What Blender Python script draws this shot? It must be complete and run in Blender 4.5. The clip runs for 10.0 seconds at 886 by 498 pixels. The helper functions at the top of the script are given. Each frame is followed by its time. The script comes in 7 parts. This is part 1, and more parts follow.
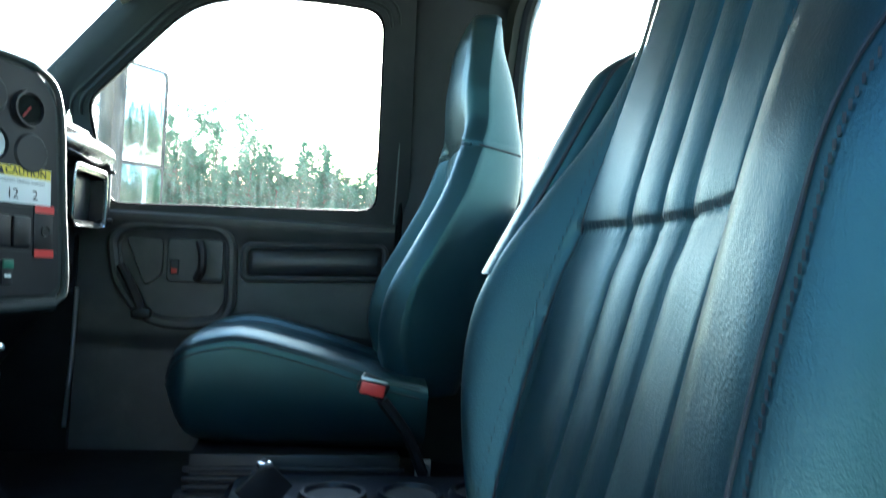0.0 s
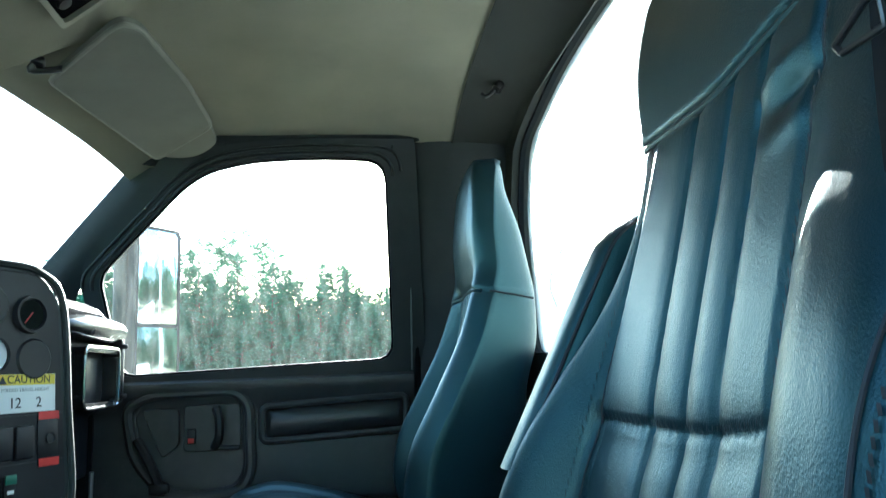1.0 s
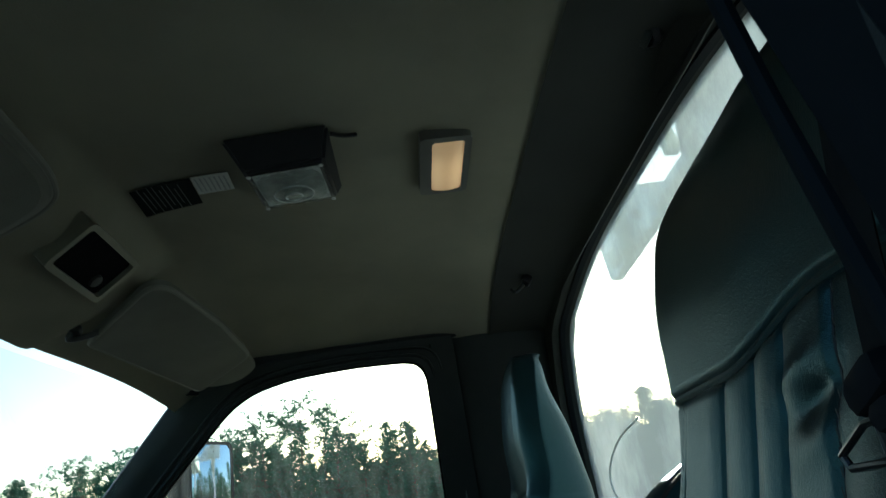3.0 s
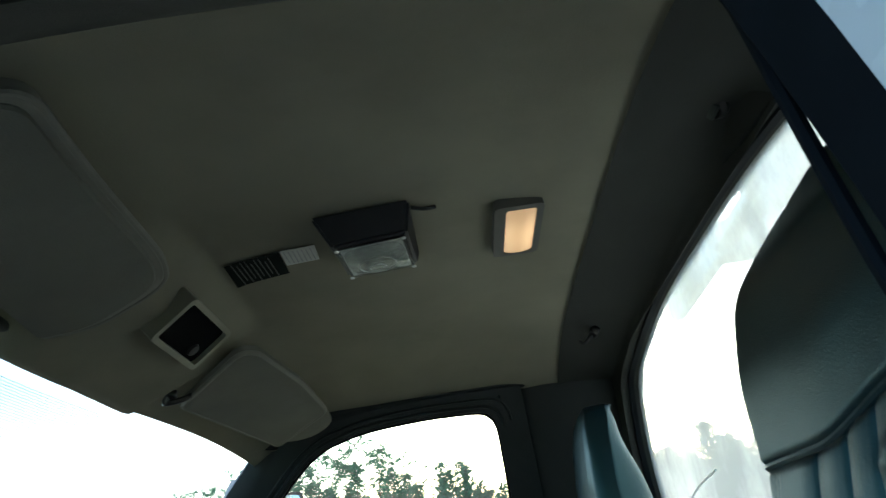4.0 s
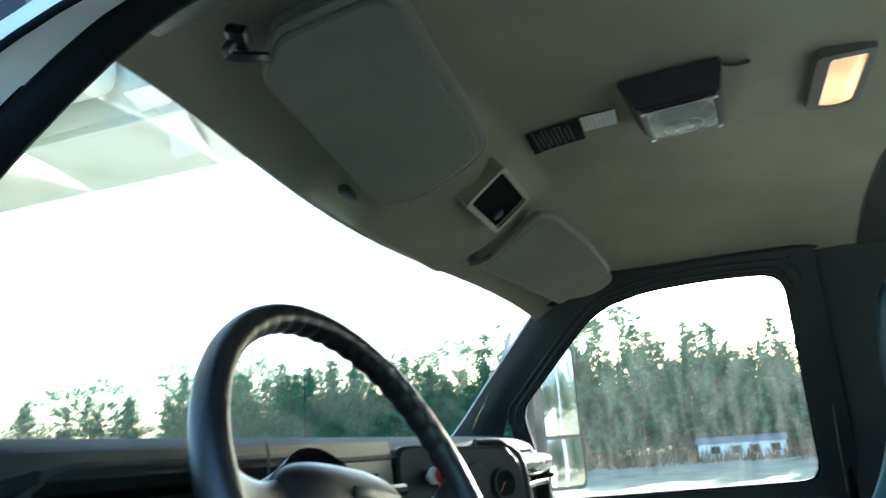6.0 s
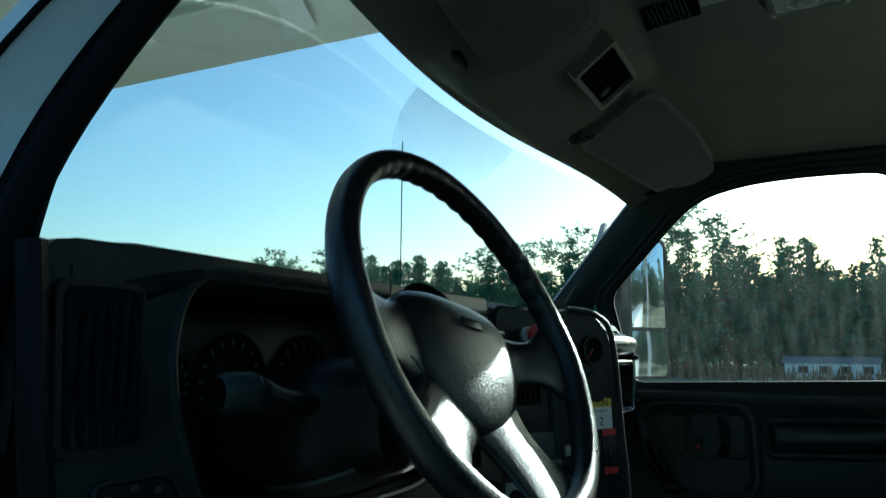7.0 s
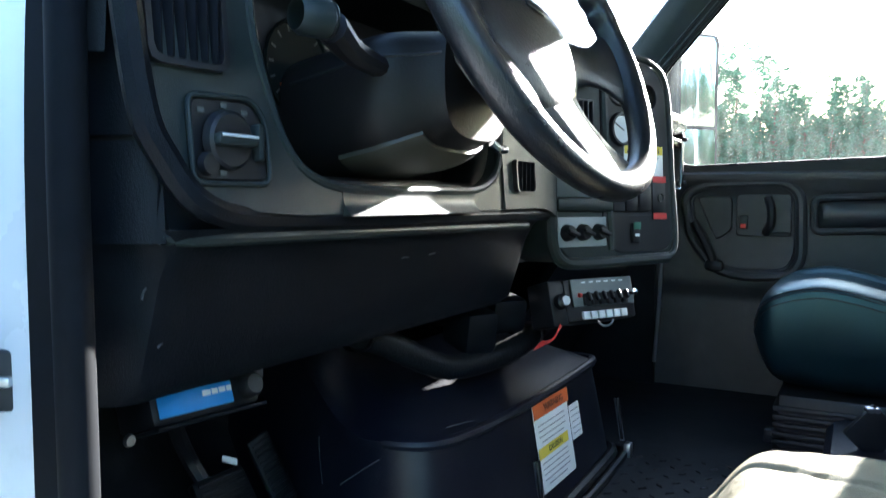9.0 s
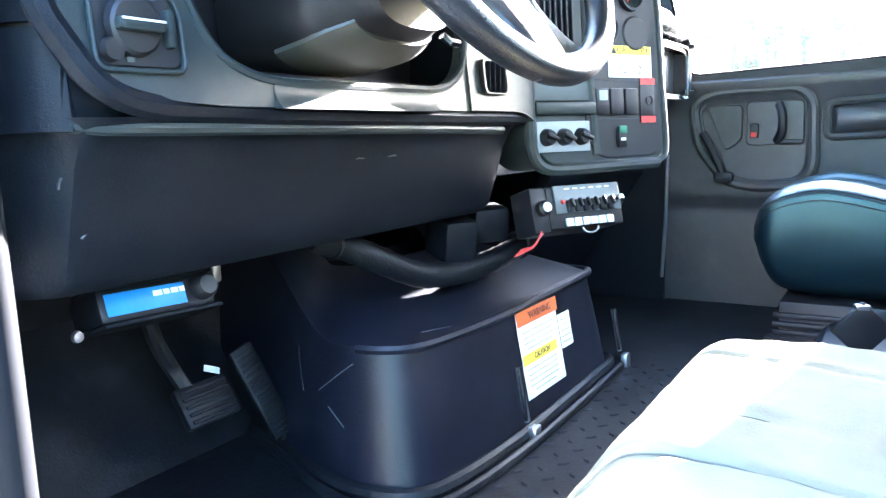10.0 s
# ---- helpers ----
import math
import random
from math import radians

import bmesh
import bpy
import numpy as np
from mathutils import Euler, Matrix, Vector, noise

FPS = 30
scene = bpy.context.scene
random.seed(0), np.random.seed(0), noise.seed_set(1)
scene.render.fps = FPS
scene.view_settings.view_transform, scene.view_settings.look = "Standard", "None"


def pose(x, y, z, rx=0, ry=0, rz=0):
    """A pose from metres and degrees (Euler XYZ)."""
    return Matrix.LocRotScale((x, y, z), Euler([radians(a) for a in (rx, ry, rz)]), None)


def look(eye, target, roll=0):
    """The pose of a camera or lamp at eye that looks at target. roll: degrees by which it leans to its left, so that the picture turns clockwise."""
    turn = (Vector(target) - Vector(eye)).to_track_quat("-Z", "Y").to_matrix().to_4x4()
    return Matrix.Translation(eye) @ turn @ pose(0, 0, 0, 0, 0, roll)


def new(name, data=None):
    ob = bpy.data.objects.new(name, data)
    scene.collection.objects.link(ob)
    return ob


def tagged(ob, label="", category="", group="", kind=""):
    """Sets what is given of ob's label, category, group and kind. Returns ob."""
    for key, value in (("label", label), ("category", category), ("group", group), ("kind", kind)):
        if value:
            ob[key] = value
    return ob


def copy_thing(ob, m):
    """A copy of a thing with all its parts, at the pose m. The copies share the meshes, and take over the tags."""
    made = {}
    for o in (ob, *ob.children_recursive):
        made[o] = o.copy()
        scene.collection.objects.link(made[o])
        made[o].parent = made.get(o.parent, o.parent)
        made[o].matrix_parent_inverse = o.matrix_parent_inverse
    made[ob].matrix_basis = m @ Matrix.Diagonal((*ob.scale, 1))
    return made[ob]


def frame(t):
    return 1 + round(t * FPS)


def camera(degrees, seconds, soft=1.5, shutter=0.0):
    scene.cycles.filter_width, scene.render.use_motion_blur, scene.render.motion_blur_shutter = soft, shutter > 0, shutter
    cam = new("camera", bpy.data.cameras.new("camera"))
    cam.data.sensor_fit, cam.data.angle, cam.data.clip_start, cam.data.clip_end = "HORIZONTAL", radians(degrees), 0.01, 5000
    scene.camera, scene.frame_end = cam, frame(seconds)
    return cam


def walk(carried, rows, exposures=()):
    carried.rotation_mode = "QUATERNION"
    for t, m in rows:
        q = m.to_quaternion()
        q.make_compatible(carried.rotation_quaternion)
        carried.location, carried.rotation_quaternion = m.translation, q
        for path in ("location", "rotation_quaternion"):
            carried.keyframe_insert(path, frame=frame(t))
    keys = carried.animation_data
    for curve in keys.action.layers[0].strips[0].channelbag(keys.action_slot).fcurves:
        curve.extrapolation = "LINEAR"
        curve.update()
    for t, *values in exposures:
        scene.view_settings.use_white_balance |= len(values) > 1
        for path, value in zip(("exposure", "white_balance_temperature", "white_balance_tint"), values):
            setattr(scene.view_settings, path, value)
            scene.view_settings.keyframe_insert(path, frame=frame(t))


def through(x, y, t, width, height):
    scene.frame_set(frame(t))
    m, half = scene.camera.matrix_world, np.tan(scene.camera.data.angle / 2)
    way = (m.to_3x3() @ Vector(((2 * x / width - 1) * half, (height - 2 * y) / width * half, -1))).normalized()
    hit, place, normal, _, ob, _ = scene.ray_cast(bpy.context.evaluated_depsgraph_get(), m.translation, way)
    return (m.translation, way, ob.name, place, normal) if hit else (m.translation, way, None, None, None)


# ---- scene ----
# ---- camera ----
cam = camera(61.415, 10.0, soft=1.25, shutter=0.35)
PATH = [
    (0, look((-1.0655, -0.0293, 0.5730), (0.9072, -0.3472, 0.4869), 3.63)),
    (0.5, look((-1.0513, -0.0385, 0.6165), (0.9300, -0.2936, 0.7129), -0.71)),
    (1, look((-1.0363, -0.0494, 0.6556), (0.9369, -0.3050, 0.8579), -1.82)),
    (1.5, look((-1.0462, -0.0441, 0.6861), (0.9131, -0.3151, 0.9822), -3.25)),
    (2, look((-1.0284, -0.0735, 0.7266), (0.9142, -0.3445, 1.1174), -4.79)),
    (2.5, look((-1.0347, -0.0867, 0.7606), (0.8895, -0.3166, 1.2552), -7.01)),
    (2.7, look((-1.0242, -0.1001, 0.7728), (0.8937, -0.2874, 1.3082), -7.44)),
    (3.8, look((-1.1251, -0.0619, 0.7864), (0.7490, -0.1412, 1.4802), -9.94)),
    (4, look((-1.1054, -0.0560, 0.8077), (0.7681, -0.0846, 1.5070), -9.06)),
    (4.5, look((-1.1120, -0.0417, 0.8160), (0.7509, 0.0240, 1.5408), -8.90)),
    (5, look((-1.1243, -0.0204, 0.8128), (0.7342, 0.1468, 1.5328), -8.72)),
    (5.5, look((-1.1331, 0.0141, 0.8201), (0.7266, 0.4235, 1.4315), -7.99)),
    (6, look((-1.1566, 0.0387, 0.8177), (0.6934, 0.6724, 1.2353), -5.13)),
    (6.2, look((-1.1665, 0.0441, 0.8084), (0.6639, 0.7616, 1.1723), -4.04)),
    (7.3, look((-1.2120, 0.0459, 0.7326), (0.5708, 0.9455, 0.8450), -0.58)),
    (7.5, look((-1.2094, 0.0513, 0.7102), (0.5732, 0.9549, 0.7871), -0.62)),
    (8, look((-1.2143, 0.0710, 0.6706), (0.5682, 0.9769, 0.6259), -0.17)),
    (8.5, look((-1.2395, 0.0810, 0.6349), (0.5257, 1.0113, 0.4986), -1.35)),
    (9, look((-1.2384, 0.0613, 0.5899), (0.4924, 1.0356, 0.3553), -1.58)),
    (9.5, look((-1.2158, 0.0288, 0.5482), (0.4637, 1.0634, 0.2181), -2.53)),
    (10, look((-1.1896, -0.0170, 0.5407), (0.4618, 1.0398, 0.1459), -3.88)),
]
walk(cam, PATH, exposures=[(0, 3.6, 5700, -1), (0.5, 3.7, 5700, -1), (1.0, 3.3, 5650, -2), (1.5, 1.95, 5750, -1), (2.0, 0.95, 5700, -8), (2.6, 0.85, 5700, -8), (3.8, 1.5, 6000, 2), (4.0, 1.8, 6000, 3), (4.5, 3.15, 6150, 5), (5.0, 3.5, 6150, 5), (5.5, 3.75, 6050, 4), (6.0, 2.75, 5900, 1), (6.3, 1.7, 5750, 0), (7.3, 0.35, 5250, -18), (8.2, 0.3, 5250, -18), (8.6, 1.35, 5500, 0), (9.0, 3.5, 5950, 10), (9.5, 5.35, 5900, 17), (10, 5.75, 5900, 17)])

# ---- world and sun ----
SUN_DIR = Vector((1.018, -0.17, 0.288)).normalized()   # towards the sun
world = bpy.data.worlds.new("world")
scene.world = world
world.use_nodes = True
wn = world.node_tree.nodes
sky = wn.new("ShaderNodeTexSky")
sky.sky_type = 'NISHITA'
sky.sun_disc = False
sky.sun_elevation = math.asin(SUN_DIR.z)
sky.sun_rotation = math.atan2(SUN_DIR.x, SUN_DIR.y)
sky.air_density, sky.dust_density, sky.ozone_density = 1.0, 0.9, 2.5
wn["Background"].inputs[1].default_value = 0.15
world.node_tree.links.new(sky.outputs[0], wn["Background"].inputs[0])
sun = new("sun", bpy.data.lights.new("sun", 'SUN'))
sun.data.energy, sun.data.angle, sun.data.color = 5.0, radians(0.55), (1.0, 0.94, 0.85)
sun.matrix_world = look(SUN_DIR * 50, (0, 0, 0))

# the truck stands with a slight lean
CAB = Matrix.Translation((-0.045, 0, 0)) @ Matrix.Rotation(radians(3.5), 4, 'Y')


# ---- materials ----
def material(name, base, rough=0.5, metal=0.0, var=0.25, scale=30.0, bump=0.0, bump_scale=300.0, spec=0.5,
             dirt=None, dirt_amount=0.0, dirt_scale=6.0, coat=0.0, creases=0.0, tint=None):
    m = bpy.data.materials.new(name)
    m.use_nodes = True
    nt = m.node_tree
    n, l = nt.nodes, nt.links
    b = n["Principled BSDF"]
    tc = n.new("ShaderNodeTexCoord")
    nz = n.new("ShaderNodeTexNoise")
    nz.inputs["Scale"].default_value, nz.inputs["Detail"].default_value = scale, 6
    l.new(tc.outputs["Object"], nz.inputs["Vector"])
    ramp = n.new("ShaderNodeValToRGB")
    ramp.color_ramp.elements[0].position, ramp.color_ramp.elements[1].position = 0.3, 0.7
    ramp.color_ramp.elements[0].color = (*[c * (1 - var) for c in base], 1)
    ramp.color_ramp.elements[1].color = (*[min(1, c * (1 + var)) for c in base], 1)
    l.new(nz.outputs["Fac"], ramp.inputs["Fac"])
    col = ramp.outputs["Color"]
    rsock = None
    if dirt:
        d = n.new("ShaderNodeTexNoise")
        d.inputs["Scale"].default_value, d.inputs["Detail"].default_value = dirt_scale, 9
        d.inputs["Roughness"].default_value = 0.65
        l.new(tc.outputs["Object"], d.inputs["Vector"])
        r2 = n.new("ShaderNodeValToRGB")
        r2.color_ramp.elements[0].position, r2.color_ramp.elements[1].position = 0.5, 0.72
        r2.color_ramp.elements[1].color = (dirt_amount,) * 3 + (1,)
        l.new(d.outputs["Fac"], r2.inputs["Fac"])
        mx = n.new("ShaderNodeMix")
        mx.data_type = 'RGBA'
        l.new(r2.outputs["Color"], mx.inputs[0])
        l.new(col, mx.inputs[6])
        mx.inputs[7].default_value = (*dirt, 1)
        col = mx.outputs[2]
    l.new(col, b.inputs["Base Color"])
    mr = n.new("ShaderNodeMapRange")
    mr.inputs["To Min"].default_value, mr.inputs["To Max"].default_value = max(0.02, rough - 0.08), min(1, rough + 0.08)
    l.new(nz.outputs["Fac"], mr.inputs["Value"])
    l.new(mr.outputs[0], b.inputs["Roughness"])
    b.inputs["Metallic"].default_value = metal
    b.inputs["Specular IOR Level"].default_value = spec
    b.inputs["Coat Weight"].default_value = coat
    if tint:
        b.inputs["Specular Tint"].default_value = (*tint, 1)
    if bump:
        v = n.new("ShaderNodeTexVoronoi")
        v.inputs["Scale"].default_value = bump_scale
        l.new(tc.outputs["Object"], v.inputs["Vector"])
        n2 = n.new("ShaderNodeTexNoise")
        n2.inputs["Scale"].default_value, n2.inputs["Detail"].default_value = bump_scale * 0.4, 4
        l.new(tc.outputs["Object"], n2.inputs["Vector"])
        ad = n.new("ShaderNodeMath")
        ad.operation = 'MULTIPLY_ADD'
        l.new(n2.outputs["Fac"], ad.inputs[0])
        ad.inputs[1].default_value = 2.0
        l.new(v.outputs["Distance"], ad.inputs[2])
        height = ad.outputs[0]
        if creases:
            cr = n.new("ShaderNodeTexNoise")
            cr.inputs["Scale"].default_value, cr.inputs["Detail"].default_value, cr.inputs["Distortion"].default_value = 70, 4, 1.2
            l.new(tc.outputs["Object"], cr.inputs["Vector"])
            ad2 = n.new("ShaderNodeMath")
            ad2.operation = 'MULTIPLY_ADD'
            l.new(cr.outputs["Fac"], ad2.inputs[0])
            ad2.inputs[1].default_value = creases
            l.new(height, ad2.inputs[2])
            height = ad2.outputs[0]
        bp = n.new("ShaderNodeBump")
        bp.inputs["Strength"].default_value, bp.inputs["Distance"].default_value = bump, 0.0008
        l.new(height, bp.inputs["Height"])
        l.new(bp.outputs["Normal"], b.inputs["Normal"])
    return m


def glass(name, tint=(0.97, 0.99, 0.97), rough=0.0, dirt=0.06, streak=(1.0, 1.0, 1.0), dirt_scale=7.0, least=0.25, haze=0.62, through=0.5):
    """Clear pane: a thin film of dust over see-through glass."""
    m = bpy.data.materials.new(name)
    m.use_nodes = True
    n, l = m.node_tree.nodes, m.node_tree.links
    n.remove(n["Principled BSDF"])
    tr, gl, di = n.new("ShaderNodeBsdfTransparent"), n.new("ShaderNodeBsdfGlossy"), n.new("ShaderNodeBsdfDiffuse")
    tr.inputs[0].default_value = (*tint, 1)
    gl.inputs["Roughness"].default_value = rough
    di.inputs[0].default_value = (haze, haze, haze * 0.96, 1)
    tl, film = n.new("ShaderNodeBsdfTranslucent"), n.new("ShaderNodeMixShader")
    tl.inputs[0].default_value = (haze, haze * 1.01, haze * 0.97, 1)
    film.inputs[0].default_value = through
    l.new(di.outputs[0], film.inputs[1]), l.new(tl.outputs[0], film.inputs[2])
    fr = n.new("ShaderNodeFresnel")
    fr.inputs[0].default_value = 1.45
    half = n.new("ShaderNodeMath")
    half.operation = 'MULTIPLY'
    half.inputs[1].default_value = 0.18
    l.new(fr.outputs[0], half.inputs[0])
    m1, m2 = n.new("ShaderNodeMixShader"), n.new("ShaderNodeMixShader")
    l.new(half.outputs[0], m1.inputs[0]), l.new(tr.outputs[0], m1.inputs[1]), l.new(gl.outputs[0], m1.inputs[2])
    tc, mp, nz = n.new("ShaderNodeTexCoord"), n.new("ShaderNodeMapping"), n.new("ShaderNodeTexNoise")
    mp.inputs["Scale"].default_value = streak
    nz.inputs["Scale"].default_value, nz.inputs["Detail"].default_value, nz.inputs["Roughness"].default_value = dirt_scale, 8, 0.7
    l.new(tc.outputs["Object"], mp.inputs[0]), l.new(mp.outputs[0], nz.inputs["Vector"])
    mr = n.new("ShaderNodeMapRange")
    mr.inputs["From Min"].default_value, mr.inputs["From Max"].default_value = 0.42, 0.75
    mr.inputs["To Min"].default_value, mr.inputs["To Max"].default_value = dirt * least, dirt * 1.6
    l.new(nz.outputs["Fac"], mr.inputs["Value"])
    l.new(mr.outputs[0], m2.inputs[0]), l.new(m1.outputs[0], m2.inputs[1]), l.new(film.outputs[0], m2.inputs[2])
    l.new(m2.outputs[0], n["Material Output"].inputs["Surface"])
    return m


def glow(name, color, strength):
    m = bpy.data.materials.new(name)
    m.use_nodes = True
    b = m.node_tree.nodes["Principled BSDF"]
    b.inputs["Base Color"].default_value = (*color, 1)
    b.inputs["Emission Color"].default_value = (*color, 1)
    b.inputs["Emission Strength"].default_value = strength
    b.inputs["Roughness"].default_value = 0.3
    return m


VINYL = material("seat_vinyl", (0.0058, 0.0150, 0.0205), 0.36, var=0.22, scale=14, bump=0.24, bump_scale=1000, spec=0.8, creases=0.4, tint=(0.52, 0.97, 1.0))
VINYL_TAN = material("cushion_cloth", (0.27, 0.240, 0.160), 0.85, var=0.12, scale=10, bump=0.35, bump_scale=900, spec=0.2, dirt=(0.18, 0.155, 0.105), dirt_amount=0.5, dirt_scale=9)
SEAM_TAN = material("tan_seam", (0.12, 0.11, 0.08), 0.8)
STITCH = material("seam_thread", (0.012, 0.014, 0.018), 0.7)
DASHTOP = material("dash_pad_vinyl", (0.0085, 0.0125, 0.0140), 0.66, var=0.2, scale=16, bump=0.35, bump_scale=800, dirt=(0.020, 0.022, 0.024), dirt_amount=0.3, dirt_scale=10, spec=0.12)
DASH = material("dash_plastic", (0.0045, 0.0060, 0.0085), 0.46, var=0.15, scale=20, bump=0.25, bump_scale=900, dirt=(0.024, 0.025, 0.028), dirt_amount=0.18, dirt_scale=14, spec=0.14)
BEZEL = material("bezel_plastic", (0.017, 0.0235, 0.0235), 0.44, var=0.10, scale=25, bump=0.12, bump_scale=1200, spec=0.30, dirt=(0.05, 0.055, 0.055), dirt_amount=0.25, dirt_scale=20)
BLACK = material("black_plastic", (0.010, 0.010, 0.012), 0.45, var=0.2, scale=30, spec=0.35)
TRIM = material("pillar_trim", (0.0150, 0.0180, 0.0205), 0.48, var=0.14, scale=14, bump=0.2, bump_scale=900, spec=0.32, dirt=(0.07, 0.07, 0.062), dirt_amount=0.15)
DOORP = material("door_panel_plastic", (0.030, 0.031, 0.033), 0.42, var=0.15, scale=18, bump=0.25, bump_scale=800, dirt=(0.12, 0.11, 0.10), dirt_amount=0.22, dirt_scale=12)
LINER = material("headliner_cloth", (0.232, 0.217, 0.166), 0.95, var=0.10, scale=5, bump=0.25, bump_scale=700, spec=0.1, dirt=(0.165, 0.148, 0.112), dirt_amount=0.45, dirt_scale=3)
VISOR = material("visor_cloth", (0.160, 0.155, 0.132), 0.9, var=0.10, scale=8, bump=0.25, bump_scale=600, spec=0.15, dirt=(0.13, 0.12, 0.10), dirt_amount=0.4, dirt_scale=6)
REAR = material("rear_trim_cloth", (0.036, 0.037, 0.034), 0.85, var=0.12, scale=8, bump=0.2, bump_scale=600, spec=0.15)
RUBBER = material("rubber_mat", (0.0055, 0.0065, 0.0085), 0.50, var=0.3, scale=10, bump=0.4, bump_scale=250, dirt=(0.030, 0.034, 0.038), dirt_amount=0.5, dirt_scale=16, spec=0.25)
COVER = material("engine_cover_plastic", (0.0060, 0.0072, 0.0135), 0.40, var=0.2, scale=9, bump=0.2, bump_scale=700, dirt=(0.05, 0.05, 0.06), dirt_amount=0.2, dirt_scale=11, spec=0.32)
WHITE = material("white_paint", (0.72, 0.74, 0.76), 0.3, var=0.04, scale=6, dirt=(0.35, 0.34, 0.31), dirt_amount=0.4, dirt_scale=8, coat=0.4)
BOOM = material("boom_fibreglass", (0.62, 0.64, 0.58), 0.4, var=0.06, scale=4, dirt=(0.33, 0.34, 0.27), dirt_amount=0.6, dirt_scale=3)
BLUEP = material("blue_stripe_paint", (0.03, 0.14, 0.48), 0.35, var=0.08)
STEEL = material("steel", (0.55, 0.55, 0.56), 0.35, metal=1.0, var=0.1)
CHROME = material("chrome", (0.75, 0.75, 0.76), 0.12, metal=1.0, var=0.05)
WEB = material("belt_webbing", (0.008, 0.009, 0.012), 0.9, var=0.2, scale=60, spec=0.1)
DSTEEL = material("dark_steel", (0.10, 0.10, 0.105), 0.35, metal=1.0, var=0.2)
GASKET = material("weatherstrip_rubber", (0.005, 0.006, 0.008), 0.75, var=0.2, scale=40, spec=0.1)
RED = material("red_plastic", (0.55, 0.035, 0.03), 0.4, var=0.1)
PAPER = material("label_paper", (0.74, 0.76, 0.76), 0.6, var=0.04, scale=20)
YELLOW = material("label_yellow", (0.72, 0.56, 0.06), 0.55, var=0.05)
ORANGE = material("label_orange", (0.66, 0.13, 0.03), 0.55, var=0.06)
INK = material("label_ink", (0.02, 0.02, 0.022), 0.6)
SCUFF = material("scuffed_plastic", (0.065, 0.066, 0.07), 0.7)
FAINT = material("faint_print", (0.085, 0.090, 0.085), 0.6)
GREYINK = material("label_grey_ink", (0.30, 0.31, 0.32), 0.6)
LBLUE = material("label_blue", (0.02, 0.24, 0.62), 0.4, var=0.08)
DARKLBL = material("label_dark", (0.010, 0.013, 0.012), 0.85, spec=0.08)
SILVER = material("label_silver", (0.42, 0.43, 0.42), 0.4, var=0.08)
FACE = material("panel_grey", (0.26, 0.29, 0.30), 0.45, var=0.06)
DIAL = material("gauge_face", (0.62, 0.66, 0.68), 0.35, var=0.05)
GLASS_W = glass("windshield_glass", dirt=0.012)
GLASS_D = glass("side_glass", dirt=0.030, streak=(3.0, 3.0, 0.25), dirt_scale=16)
GLASS_R = glass("rear_glass", tint=(0.95, 0.98, 0.94), dirt=0.40, streak=(1.0, 1.0, 0.7), dirt_scale=3.5, least=0.7, haze=0.90, through=0.75)
LENS = glass("lens_glass", tint=(0.85, 0.86, 0.85), rough=0.12, dirt=0.25, dirt_scale=40)
MIRROR = material("mirror_glass", (0.86, 0.88, 0.88), 0.03, metal=1.0, var=0.02)
LAMP = glow("lit_lens", (1.0, 0.60, 0.31), 0.30)
ln, ll = LAMP.node_tree.nodes, LAMP.node_tree.links      # brighter over the bulb
lt, lm, lr = ln.new("ShaderNodeTexCoord"), ln.new("ShaderNodeVectorMath"), ln.new("ShaderNodeMapRange")
lm.operation = 'DISTANCE'
lm.inputs[1].default_value = (0.62, 0.45, 0.5)
lr.inputs["From Min"].default_value, lr.inputs["From Max"].default_value = 0.05, 0.62
lr.inputs["To Min"].default_value, lr.inputs["To Max"].default_value = 0.46, 0.10
ll.new(lt.outputs["Generated"], lm.inputs[0]), ll.new(lm.outputs["Value"], lr.inputs["Value"])
ll.new(lr.outputs[0], ln["Principled BSDF"].inputs["Emission Strength"])
RIBBED = material("lens_plastic", (0.50, 0.52, 0.52), 0.25, var=0.25, scale=120, spec=0.6)
# visor cloth in a paler tone that paints in its lit edges
VISOR_LIT = material("visor_cloth_lit", (0.180, 0.173, 0.146), 0.7, var=0.08)
DOMEF = material("dome_frame_plastic", (0.10, 0.095, 0.085), 0.5, var=0.1)
BOXFACE = material("switch_face", (0.085, 0.105, 0.108), 0.4, var=0.06)
COLUMNP = material("column_plastic", (0.0100, 0.0090, 0.0090), 0.5, spec=0.25, var=0.15, scale=18, bump=0.2, bump_scale=700)
PAD = material("armrest_vinyl", (0.028, 0.030, 0.033), 0.36, var=0.15, scale=14, bump=0.3, bump_scale=600, spec=0.6)
WHEELP2 = material("glossy_pad_vinyl", (0.010, 0.011, 0.012), 0.25, var=0.15, scale=20, bump=0.15, bump_scale=700, spec=0.6)
LAMPBODY = material("lamp_housing_plastic", (0.018, 0.017, 0.020), 0.5, var=0.2, scale=30, spec=0.25)
# near-black that paints the shade inside shallow openings
RECESS_SHADE = material("recess_shade", (0.004, 0.004, 0.005), 0.9, spec=0.05)


# ---- building tools ----
class Shape:
    """Vertices and faces gathered from simple forms."""

    def __init__(self):
        self.v, self.f = [], []

    def add(self, verts, faces):
        o = len(self.v)
        self.v += [tuple(p) for p in verts]
        self.f += [tuple(i + o for i in f) for f in faces]
        return self


def bm_of(shape):
    bm = bmesh.new()
    vs = [bm.verts.new(p) for p in shape.v]
    for f in shape.f:
        try:
            bm.faces.new([vs[i] for i in f])
        except ValueError:
            pass
    bmesh.ops.remove_doubles(bm, verts=bm.verts, dist=1e-5)
    bmesh.ops.recalc_face_normals(bm, faces=bm.faces)
    return bm


